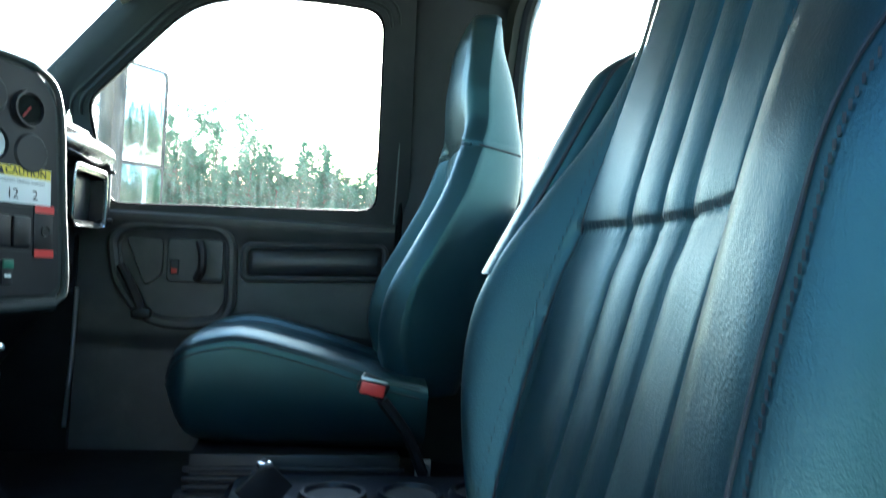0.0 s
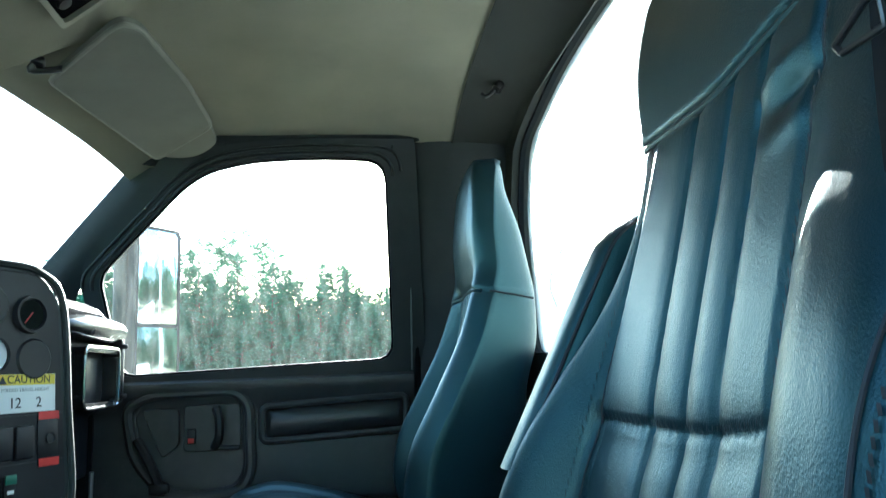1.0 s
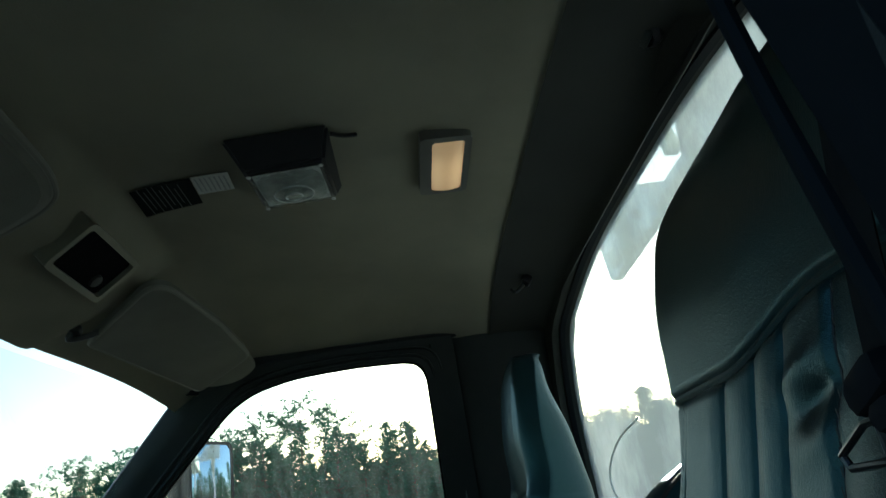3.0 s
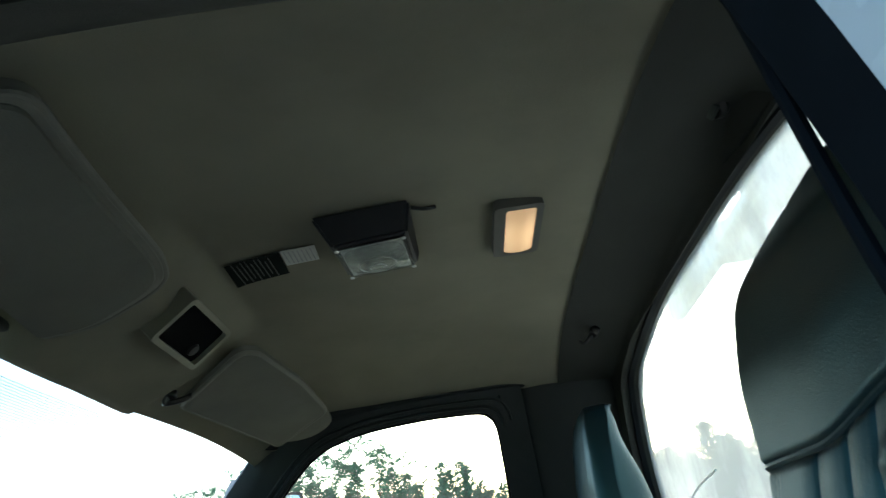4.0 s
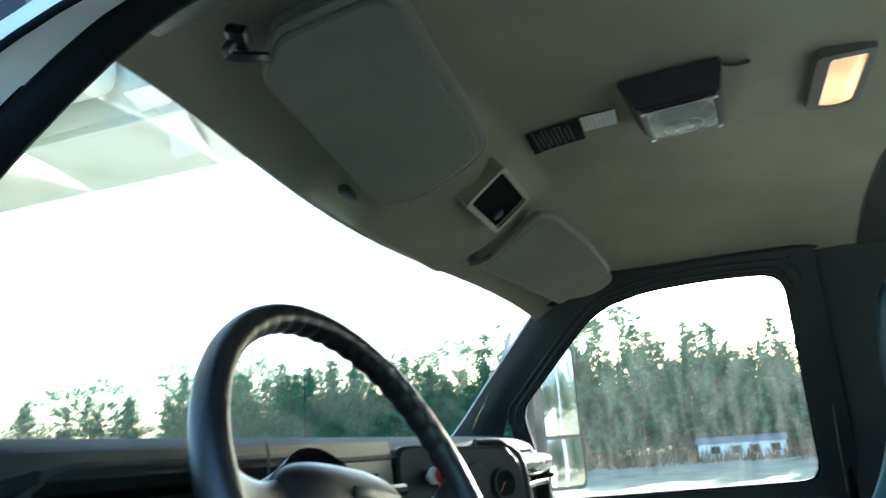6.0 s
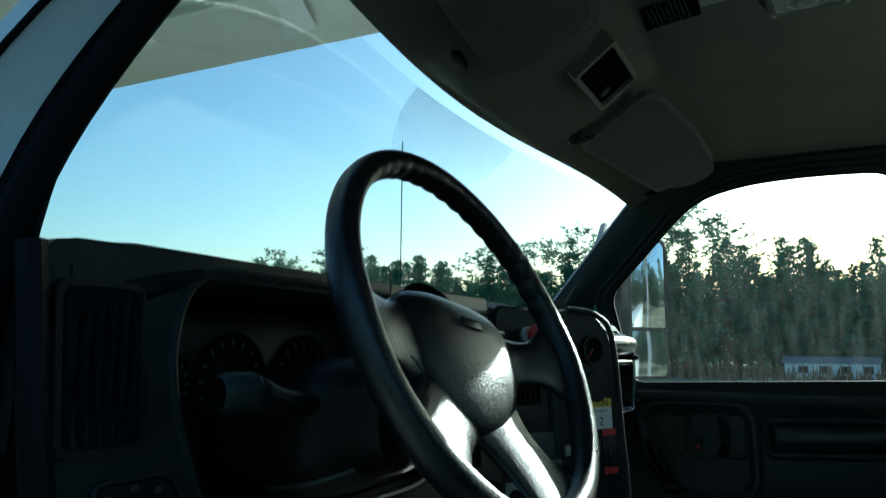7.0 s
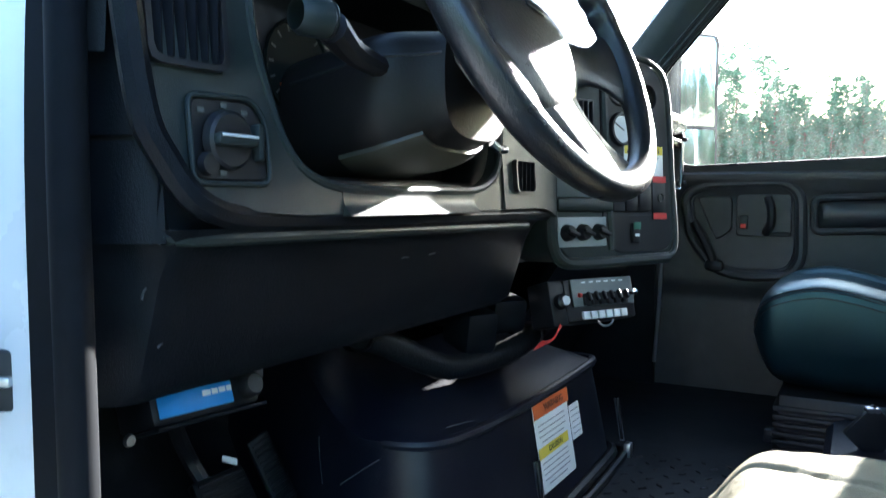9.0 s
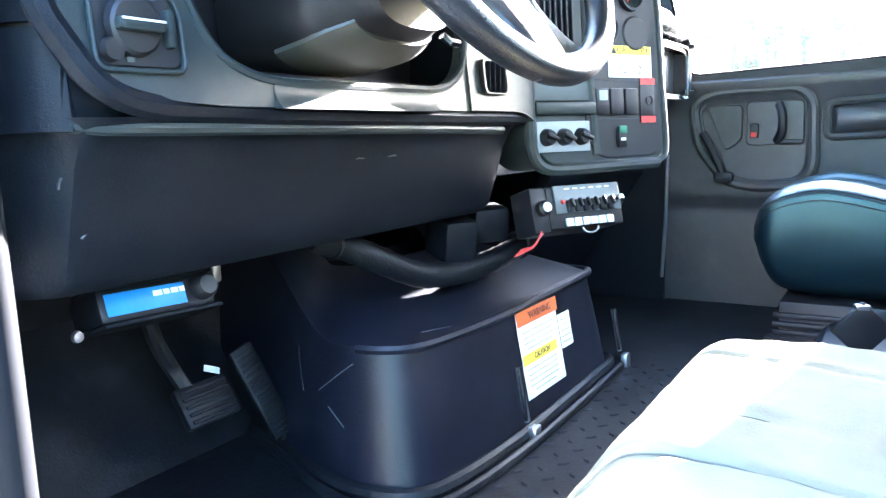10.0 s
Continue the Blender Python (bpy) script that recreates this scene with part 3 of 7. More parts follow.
# white body flange and dark seals round the open driver's doorway
jamb = thing("door_jamb", "white painted doorway flange with black weatherstrips", "door jamb", kind="structure")
FL = [(-0.928, 0.690, -0.15), (-0.928, 0.690, 0.30), (-0.928, 0.675, 0.58), (-0.922, 0.63, 0.72), (-0.905, 0.560, 0.875), (-0.866, 0.408, 1.012), (-0.858, 0.228, 1.048), (-0.852, 0.02, 1.056), (-0.865, -0.17, 1.085), (-0.950, -0.250, 1.05), (-0.975, -0.285, 0.75), (-0.980, -0.290, 0.5), (-0.980, -0.290, -0.12)]
FI = [(-0.905, 0.528, -0.15), (-0.905, 0.528, 0.30), (-0.905, 0.530, 0.58), (-0.885, 0.545, 0.74), (-0.850, 0.505, 0.885), (-0.812, 0.365, 1.044), (-0.800, 0.21, 1.080), (-0.795, 0.02, 1.090), (-0.792, -0.155, 1.100), (-0.804, -0.213, 1.04), (-0.866, -0.238, 0.75), (-0.90, -0.240, 0.5), (-0.90, -0.240, -0.12)]
la, lb = spline(FL, 72), spline(FI, 72)
mid = [p.lerp(q, 0.42) for p, q in zip(la, lb)]
part("flange", bm_of(thick(lambda u, v: la[round(u * 47)].lerp(lb[round(u * 47)], v), 47, 3, (0, 0.012, 0.012))), WHITE, jamb)
# solid dark block; its colour gives the shade inside the slot
slot = part("striker_slot", rbox((0.010, 0.024, 0.046), (-0.9175, 0.604, 0.385), 0.004, (0, 0, 30)), INK, jamb, "dark block painted as a shaded slot in the door flange")
part("slot_bar", rbox((0.006, 0.022, 0.008), (-0.9215, 0.601, 0.385), 0.002, (0, 0, 30)), STEEL, slot)
part("corner_flange", bm_of(thick(lambda u, v: la[47 + round(u * 11)].lerp(lb[47 + round(u * 11)], 0.76 * v), 11, 3, (0, 0.012, 0.012))), WHITE, jamb, "white rear corner of the doorway")
part("rear_flange", bm_of(thick(lambda u, v: la[47 + round(u * 25)].lerp(lb[47 + round(u * 25)], 0.76 + 0.24 * v), 25, 3, (0, 0.012, 0.012))), GASKET, jamb, "black rear flange")
part("lower_flange", bm_of(thick(lambda u, v: la[58 + round(u * 14)].lerp(lb[58 + round(u * 14)], 0.76 * v), 14, 3, (0, 0.012, 0.012))), GASKET, jamb, "black rear flange")
part("weatherstrip", tube([p.lerp(q, 0.98) + Vector((-0.003, -0.003, -0.003)) for p, q in zip(la, lb)], 0.0135, 12), GASKET, jamb)
part("weatherstrip", tube([p + Vector((0.001, -0.001, -0.001)) for p in la], 0.0028, 10), GASKET, jamb)
part("seal_lip", bm_of(thick(lambda u, v: la[round(u * 28)].lerp(lb[round(u * 28)], 0.74 + 0.24 * v) + Vector((-0.005, -0.002, 0)), 28, 3, (0.003, 0.003, 0))), GASKET, jamb, "flat black seal lip")
part("sill", rbox((0.14, 0.95, 0.05), (-0.93, 0.18, -0.03), 0.012), WHITE, jamb)
part("hinge", join(rbox((0.03, 0.05, 0.07), (-0.945, 0.650, 0.385), 0.008), rbox((0.02, 0.03, 0.09), (-0.952, 0.665, 0.385), 0.006)), BLACK, jamb, "black door hinge")

# windshield
windshield = thing("windshield", "clear curved laminated windshield", "windshield", kind="structure")


def shield(u, v):
    x = (-0.84 + 1.68 * u) * (1 - 0.05 * v)
    k = (abs(x) / 0.80) ** 2
    y0, y1 = 1.02 - 0.27 * k, 0.618 - 0.135 * k
    return (x, y0 + (y1 - y0) * v, 0.73 + (1.128 - 0.02 * k - 0.73) * v)


wg = part("pane", bm_of(thick(shield, 24, 10, (0, 0.004, 0.003))), GLASS_W, windshield)
wg.visible_shadow = False
# dotted shade band beside the middle of the glass
dots = Shape()
for i in range(76):
    for j in range(34):
        a, b = (i - 37.5) / 37.5, j / 33
        if a * a + b * b < 1.0:
            u, v = 0.530 + 0.135 * a, 0.992 - 0.27 * b
            c, r = Vector(shield(u, v)) + Vector((0, -0.003, -0.002)), 0.0019 * (1 - 0.5 * b)
            dots.add([c + Vector((r * math.cos(k * math.pi / 3), -0.5 * r * math.sin(k * math.pi / 3), 0.6 * r * math.sin(k * math.pi / 3))) for k in range(6)], [tuple(range(6))])
tagged(part("shade_dots", bm_of(dots), INK, windshield, "printed black dots", flat=True), kind="stuff")
part("header_trim", bm_of(thick(lambda u, v: (-0.815 + 1.63 * u, header_y(-0.815 + 1.63 * u) - 0.07 + 0.074 * v, ceil_z(min(0.755, abs(-0.815 + 1.63 * u)), header_y(-0.815 + 1.63 * u) - 0.07 + 0.074 * v) + 0.006 - 0.5 * max(0.0, abs(-0.815 + 1.63 * u) - 0.755)), 40, 6, (0, 0, 0.05))), LINER, ceiling, "cloth-covered front edge")
part("scratch", tube(spline([(0.255, -0.484, 0.853), (0.40, -0.484, 0.835), (0.50, -0.484, 0.80), (0.533, -0.484, 0.763), (0.49, -0.484, 0.715)], 24), 0.0022, 6), DIAL, window_2, "pale curved scratch")


# ---- dashboard ----
dash = thing("dashboard", "dark grey plastic dashboard, dusty and scuffed", "dashboard", (0, 0.6, 0.3))


def dash_warp(x, y, z):
    k = (x / 0.85) ** 2
    if y > 0.62:
        y -= 0.26 * k * (y - 0.62) / 0.38
    z -= 0.035 * max(0, k - 0.75) / 0.25 * (z > 0.7)
    return (x, y, z)


TOP = [(1.00, 0.70), (1.00, 0.760), (0.80, 0.784), (0.66, 0.788), (0.585, 0.783), (0.535, 0.773), (0.508, 0.760), (0.502, 0.748), (0.512, 0.738), (0.60, 0.725), (0.62, 0.53), (0.75, 0.50), (0.95, 0.55)]
part("top_pad", sweep(TOP, [-0.85 + 1.70 * i / 30 for i in range(31)], dash_warp), DASHTOP, dash)


def bez(a, b):
    return (a, 0.482 + (b - 0.50) * 0.09 + 0.10 * max(0.0, -0.72 - a) ** 1.4 * 2, b)


BOUT = rounded([(-0.878, 0.768), (-0.12, 0.772), (-0.12, 0.505), (-0.72, 0.503), (-0.815, 0.510), (-0.862, 0.555)], [0.03, 0.005, 0.005, 0.02, 0.05, 0.06])
BIN = rounded([(-0.745, 0.757), (-0.31, 0.757), (-0.28, 0.71), (-0.302, 0.560), (-0.365, 0.528), (-0.680, 0.526), (-0.738, 0.552), (-0.772, 0.675)], 0.05, 5)
bezel = part("bezel", frame_ring(BOUT, BIN, bez, (0, 0.02, 0), 120), BEZEL, dash, "smooth grey instrument bezel")
part("bezel_lip", tube([Vector(bez(p[0], p[1])) + Vector((0, 0.002, 0)) for p in BIN], 0.005, 8, closed=True), BEZEL, dash)
part("bezel_edge", tube([p + Vector((0, 0.013 * smooth((p.x + 0.84) / 0.1), 0)) for p in spline([bez(-0.880, 0.762), bez(-0.872, 0.60), bez(-0.856, 0.548), bez(-0.815, 0.508), bez(-0.70, 0.500), bez(-0.40, 0.497), bez(-0.12, 0.497)], 50)], 0.011, 8), DASH, dash)
part("column_cover", bm_of(thick(lambda u, v: (-0.664 + 0.270 * u, 0.473 + 0.010 * v + 0.004 * math.sin(math.pi * v), 0.502 + 0.024 * v), 8, 8, (0, 0.02, 0))), BEZEL, dash, "removable grey cover below the column")
part("gauge_housing", bm_of(thick(lambda u, v: (-0.75 + 0.47 * u, 0.50 + 0.115 * math.sin(v * math.pi / 2), 0.535 + 0.01 * v), 8, 8, (0, 0, -0.008))), BLACK, dash)
cl = part("gauge_unit", rbox((0.46, 0.02, 0.20), (-0.515, 0.598, 0.645), 0.006), BLACK, dash, "black gauge cluster, unlit")
for gx, gr in ((-0.69, 0.030), (-0.605, 0.052), (-0.485, 0.052), (-0.40, 0.032), (-0.335, 0.030)):
    m = facing((gx, 0.586, 0.655), (1, 0, 0), (0, 0, 1))
    dial = part("dial", lathe([(0.0, 0.0), (gr * 0.92, 0.0), (gr * 0.95, 0.003), (gr, 0.004), (gr, 0.0)], 28, m), DARKLBL, cl)
    part("needle", moved(rbox((0.003, gr * 0.8, 0.002), (0, gr * 0.3, 0.003), 0.0005), m @ pose(0, 0, 0, 0, 0, 125)), ORANGE, dial, "orange needle")
    marks = Shape()
    for k in range(13):
        a = radians(-40 + 260 * k / 12)
        c, d = Vector((math.cos(a), math.sin(a), 0)), Vector((-math.sin(a), math.cos(a), 0))
        marks.add([m @ (c * gr * q + d * s * 0.0012 + Vector((0, 0, 0.0015))) for q, s in ((0.74, -1), (0.88, -1), (0.88, 1), (0.74, 1))], [(0, 1, 2, 3)])
    part("scale_marks", bm_of(marks), FAINT, dial, flat=True)

# knee panel under the bezel and the end caps
KNEE = [(0.492, 0.494), (0.508, 0.478), (0.520, 0.455), (0.535, 0.405), (0.548, 0.365), (0.565, 0.352), (0.66, 0.350), (0.66, 0.375), (0.57, 0.39), (0.53, 0.49)]


def knee_warp(x, y, z):
    t = smooth((x + 0.150) / 0.05)                  # turns in at its right end
    e = smooth((-0.825 - x) / 0.07)                  # round left end
    return (x, y + 0.11 * e * e + 0.05 * t * t, z + 0.010 * t * (z < 0.47))


part("knee_panel", sweep(KNEE, [-0.895 + 0.795 * i / 60 for i in range(61)], knee_warp), DASH, dash, "wide plain knee panel")
def end_strip(z0, z1, yb0, yb1):
    """The dashboard's left end, from the bezel's edge round to the door pillar."""
    def at(u, v):
        z = z0 + (z1 - z0) * v
        yb = yb0 + (yb1 - yb0) * v
        a, b_, c = Vector((-0.850, yb, z)), Vector((-0.880, yb + 0.012, z)), Vector((-0.893, yb + 0.14, z))
        return a * (1 - u) ** 2 + b_ * 2 * u * (1 - u) + c * u * u
    return bm_of(thick(at, 10, 10, (0.02, 0.01, 0)))


part("end_cap", end_strip(0.563, 0.748, 0.508, 0.515), DASH, dash, "upper end panel of the dashboard")
part("knee_end", end_strip(0.484, 0.559, 0.505, 0.508), DASH, dash, "lower end panel below a dark seam")
FILL_A = spline([(-0.858, 0.507, 0.552), (-0.838, 0.506, 0.527), (-0.812, 0.503, 0.509), (-0.750, 0.500, 0.499)], 16)
FILL_B = spline([(-0.852, 0.507, 0.546), (-0.852, 0.509, 0.490), (-0.815, 0.511, 0.486), (-0.750, 0.506, 0.486)], 16)
part("corner_fill", bm_of(thick(lambda u, v: FILL_A[round(u * 16)].lerp(FILL_B[round(u * 16)], v), 16, 3, (0.004, 0.012, 0))), DASH, dash, "corner of the knee panel round the bezel")
# roll in a paler plastic than the panel, to paint in its highlight
part("knee_roll", tube(spline([(-0.850, 0.512, 0.489), (-0.80, 0.502, 0.486), (-0.60, 0.499, 0.4845), (-0.35, 0.500, 0.482), (-0.18, 0.503, 0.479)], 40), 0.0065, 10), BEZEL, dash, "rolled top edge of the knee panel, paler for its highlight")
part("seam_backing", moved(end_strip(0.552, 0.570, 0.510, 0.510), pose(0.006, 0.004, 0)), INK, dash)
part("panel_clip", rbox((0.008, 0.016, 0.010), (-0.892, 0.620, 0.561), 0.002), INK, dash)


def louvre_vent(name, x0, x1, z0, z1, y, slats, upright, tilt=0.0):
    """A framed air vent with separate slats in the bezel."""
    loop = rounded([(x0, z0), (x1, z0), (x1, z1), (x0, z1)], 0.010)
    c = ((x0 + x1) / 2, (z0 + z1) / 2)
    inner = [(c[0] + (p[0] - c[0]) * 0.86, c[1] + (p[1] - c[1]) * 0.92) for p in loop]
    f = part(name, frame_ring(loop, inner, lambda a, b: (a, y(a, b) - 0.007, b), (0, 0.03, 0), 48), BLACK, dash, "black louvred air vent")
    part("vent_back", prism(inner, lambda a, b: (a, y(a, b) + 0.016, b), (0, 0.004, 0)), INK, f)
    for k in range(slats):
        t = (k + 0.5) / slats
        if upright:
            a = x0 + (x1 - x0) * (0.08 + 0.84 * t)
            bmx = rbox((0.003, 0.018, (z1 - z0) * 0.9), (a, y(a, c[1]), c[1]), 0.001, (0, 0, tilt))
        else:
            b = z0 + (z1 - z0) * (0.06 + 0.88 * t)
            bmx = rbox(((x1 - x0) * 0.86, 0.018, 0.003), (c[0], y(c[0], b), b), 0.001, (tilt, 0, 0))
        part("slat", bmx, WEB, f)
    return f


by = lambda a, b: bez(a, b)[1]
part("bezel_bridge", bm_of(thick(lambda u, v: Vector(bez(-0.306 + 0.191 * u, 0.505 + 0.075 * v)).lerp(Vector((-0.125, 0.478, 0.49 + 0.10 * v)), smooth((u - 0.7) / 0.3)) + Vector((0, -0.003, 0)), 20, 6, (0, 0.012, 0))), BEZEL, dash, "grey face between column and centre stack")
louvre_vent("air_vent", -0.866, -0.796, 0.614, 0.738, by, 6, True, 20)
louvre_vent("air_vent", -0.276, -0.205, 0.528, 0.574, lambda a, b: by(a, b) - 0.003, 4, True, 10)
louvre_vent("air_vent", -0.262, -0.185, 0.62, 0.735, by, 6, True, 10)

# headlamp switch
hs = part("switch_plate", prism(rounded([(-0.833, 0.531), (-0.763, 0.531), (-0.763, 0.578), (-0.775, 0.595), (-0.833, 0.593)], 0.009), lambda a, b: (a, by(a, b) - 0.002, b), (0, 0.01, 0), 0.002), BLACK, dash, "headlamp switch plate")
part("plate_rim", tube([(q.x, by(q.x, q.y) - 0.003, q.y) for q in rounded([(-0.835, 0.529), (-0.761, 0.529), (-0.761, 0.579), (-0.774, 0.597), (-0.835, 0.595)], 0.010)], 0.0022, 8, closed=True), BEZEL, hs)
m = facing((-0.803, by(-0.803, 0.56) - 0.003, 0.562), (1, 0, 0), (0, 0, 1))
kn = part("headlamp_knob", lathe([(0, 0.008), (0.020, 0.008), (0.0225, 0.006), (0.024, 0)], 32, m), BLACK, hs)
part("knob_bar", moved(rbox((0.042, 0.010, 0.010), (0.0, 0, 0.011), 0.004), m), BEZEL, kn)
# white strip painted for the highlight on top of the bar
part("knob_highlight", moved(rbox((0.038, 0.0018, 0.001), (0.0, 0.0030, 0.0160), 0.0003), m), PAPER, kn)
part("thumb_wheel", moved(rbox((0.008, 0.030, 0.012), (0.030, 0.000, 0.004), 0.003), m), BEZEL, hs)
part("dimmer_button", lathe([(0, 0.006), (0.008, 0.006), (0.009, 0.0)], 18, facing((-0.823, by(-0.823, 0.54) - 0.003, 0.5435), (1, 0, 0), (0, 0, 1))), BLACK, hs)
for (a, b) in ((-0.824, 0.584), (-0.803, 0.589), (-0.783, 0.585), (-0.808, 0.537)):
    part("switch_mark", prism(rounded([(a - 0.003, b - 0.002), (a + 0.003, b - 0.002), (a + 0.003, b + 0.002), (a - 0.003, b + 0.002)], 0.001), lambda p, q: (p, by(p, q) - 0.0035, q), (0, 0.0006, 0)), FAINT, hs)

# centre stack, turned towards the driver
PR, PU = Vector((1, -0.51, 0)).normalized(), Vector((0, 0.06, 1)).normalized()
PM = facing((0.04, 0.416, 0.56), PR, PU)            # x along the face, y up, z out of it
PW = lambda a, b: PM @ Vector((a, b, 0))
PN = PM.to_3x3() @ Vector((0, 0, 1))
stack_loop = rounded([(-0.165, 0.205), (0.07, 0.205), (0.112, 0.16), (0.128, -0.12), (0.11, -0.145), (-0.13, -0.145), (-0.165, -0.11)], [0.02, 0.05, 0.03, 0.03, 0.02, 0.03, 0.03])
stack = part("centre_panel", prism(stack_loop, PW, PN * -0.12, 0.006), BEZEL, dash, "centre stack turned towards the driver")
gauge_plate = part("gauge_panel", prism(rounded([(-0.055, 0.195), (0.068, 0.195), (0.102, 0.155), (0.116, -0.118), (0.10, -0.132), (-0.025, -0.132), (-0.055, -0.10)], 0.018), lambda a, b: PM @ Vector((a, b, 0.002)), PN * -0.01, 0.002), BLACK, stack, "black auxiliary gauge panel")


def stack_box(name, a, b, w, h, d, mat, parent, label="", bevel=0.002, z=0.002):
    return part(name, moved(rbox((w, h, d), (a, b, z + d / 2), bevel), PM), mat, parent, label)


def dial_at(a, b, r, mat, label):
    mm = PM @ pose(a, b, 0.002)
    g = part("aux_gauge", lathe([(r * 0.8, 0.002), (r * 0.86, 0.008), (r, 0.008), (r * 1.05, 0.0)], 32, mm), BLACK, gauge_plate, label)
    part("gauge_face", lathe([(0, 0.003), (r * 0.82, 0.003), (r * 0.82, 0.001)], 32, mm), mat, g)
    return g


gd = dial_at(0.052, 0.135, 0.026, DARKLBL, "round dark auxiliary gauge")
part("needle", moved(rbox((0.002, 0.02, 0.001), (0, 0.006, 0.004), 0.0003), PM @ pose(0.052, 0.135, 0.002, 0, 0, 140)), RED, gd, "red needle")
gw = dial_at(-0.008, 0.078, 0.028, DIAL, "round gauge with a pale face")
part("needle", moved(rbox((0.002, 0.024, 0.001), (0, 0.008, 0.004), 0.0003), PM @ pose(-0.008, 0.078, 0.002, 0, 0, 60)), INK, gw)
part("blank_cap", lathe([(0, 0.003), (0.026, 0.003), (0.029, 0.0)], 32, PM @ pose(0.060, 0.073, 0.002)), BLACK, gauge_plate, "round blanking cap")
part("blank_cap", lathe([(0, 0.003), (0.026, 0.003), (0.029, 0.0)], 32, PM @ pose(-0.010, 0.145, 0.002)), BLACK, gauge_plate, "round blanking cap")

# caution label
lab = stack_box("caution_label", 0.047, 0.026, 0.098, 0.052, 0.0008, PAPER, gauge_plate, "white and yellow printed travel height label", 0.0001)
stack_box("label_band", 0.047, 0.0445, 0.096, 0.0145, 0.0004, YELLOW, lab, "", 0, 0.0028)
ZL = 0.0034
words("CAUTION", 0.0155, PM @ pose(0.052, 0.0445, ZL), INK, lab)
part("warning_mark", prism([(0.004, 0.0385), (0.016, 0.0385), (0.010, 0.050)], lambda a, b: PM @ Vector((a, b, 0.0036)), PN * -0.0003), INK, lab)
words("FOLDED TRAVEL HEIGHT", 0.0068, PM @ pose(0.047, 0.0305, 0.0030), GREYINK, lab)
words("12", 0.020, PM @ pose(0.030, 0.0125, 0.0030), INK, lab)
words("2", 0.020, PM @ pose(0.068, 0.0125, 0.0030), INK, lab)
# rocker switches and red legends
for k, a in enumerate((-0.022, 0.010, 0.043)):
    stack_box("rocker_switch", a, -0.040, 0.029, 0.044, 0.007, BLACK, gauge_plate, "black rocker switch" if k else "black rocker switch with a painted glint", 0.003)
# glint on the first switch, painted as a pale plate
stack_box("switch_glint", -0.022, -0.030, 0.018, 0.016, 0.0012, FACE, gauge_plate, "", 0.0004, 0.0088)
sb = stack_box("toggle_plate", 0.083, -0.038, 0.034, 0.072, 0.002, BLACK, gauge_plate)
stack_box("red_legend", 0.084, -0.006, 0.034, 0.011, 0.0008, RED, sb, "red legend strip", 0, 0.004)
stack_box("red_legend", 0.084, -0.070, 0.034, 0.011, 0.0008, RED, sb, "red legend strip", 0, 0.004)
part("toggle_hole", lathe([(0, 0.0), (0.006, 0.0), (0.0075, 0.002), (0.0075, 0)], 16, PM @ pose(0.086, -0.038, 0.0042)), INK, sb)
GREEN = material("green_plastic", (0.01, 0.10, 0.06), 0.4)
st = stack_box("lit_switch", 0.020, -0.098, 0.018, 0.034, 0.006, BLACK, gauge_plate, "green-topped rocker switch", 0.002)
stack_box("switch_cap", 0.020, -0.086, 0.017, 0.012, 0.002, GREEN, st, "green switch cap", 0.0006, 0.008)
stack_box("switch_mark", 0.020, -0.102, 0.010, 0.0045, 0.0008, PAPER, st, "", 0, 0.0082)
part("panel_seam", moved(rbox((0.158, 0.0015, 0.001), (0.03, -0.068, 0.0024), 0.0002), PM), INK, gauge_plate)
part("panel_seam", moved(rbox((0.158, 0.0015, 0.001), (0.03, -0.004, 0.0024), 0.0002), PM), INK, gauge_plate)

# heater panel, blanking plate and cubby in the stack
FACEG = material("blank_grey", (0.060, 0.078, 0.080), 0.5, var=0.08, scale=25, bump=0.1, bump_scale=900)
part("stack_lip", tube(spline([PW(-0.168, 0.02), PW(-0.168, -0.06), PW(-0.166, -0.115), PW(-0.146, -0.141), PW(-0.10, -0.146), PW(0.0, -0.145), PW(0.105, -0.144)], 60), 0.010, 10), BEZEL, stack, "rounded lower lip")
part("side_lip", tube(spline([PW(0.108, -0.143), PW(0.128, -0.118), PW(0.122, 0.0), PW(0.112, 0.155), PW(0.072, 0.198), PW(0.0, 0.205)], 50), 0.0055, 8), BEZEL, stack, "bright rounded edge")
part("panel_divider", tube([PW(-0.048, 0.19), PW(-0.043, 0.0), PW(-0.034, -0.125)], 0.008, 8), BEZEL, stack)
hp = stack_box("heater_panel", -0.102, -0.094, 0.108, 0.048, 0.002, FACE, stack, "pale heater control panel", 0.001, 0.0005)
for a in (-0.138, -0.104, -0.068):
    mm = PM @ pose(a, -0.095, 0.0)
    k = part("heater_knob", lathe([(0, 0.016), (0.010, 0.016), (0.0125, 0.012), (0.0145, 0.0)], 20, mm), BLACK, hp)
    part("knob_grip", moved(rbox((0.006, 0.024, 0.009), (0, 0, 0.019), 0.002), mm @ pose(0, 0, 0, 0, 0, 70)), BLACK, k)
    part("knob_scale", tube([mm @ Vector((0.018 * math.cos(radians(q)), 0.018 * math.sin(radians(q)), 0.0006)) for q in range(-30, 215, 15)], 0.0008, 6), INK, k)
stack_box("radio_blank", -0.103, -0.018, 0.112, 0.040, 0.004, FACEG, stack, "smooth grey blanking plate", 0.003, -0.001)
stack_box("stack_bar", -0.100, -0.050, 0.125, 0.022, 0.012, BEZEL, stack, "rounded bar above the heater controls", 0.008, 0)
# solid plate; the cubby's dark inside is put into its colour
cub = stack_box("cubby", -0.108, 0.028, 0.10, 0.036, 0.004, INK, stack, "flat black plate painted as a cubby opening", 0.002, -0.001)
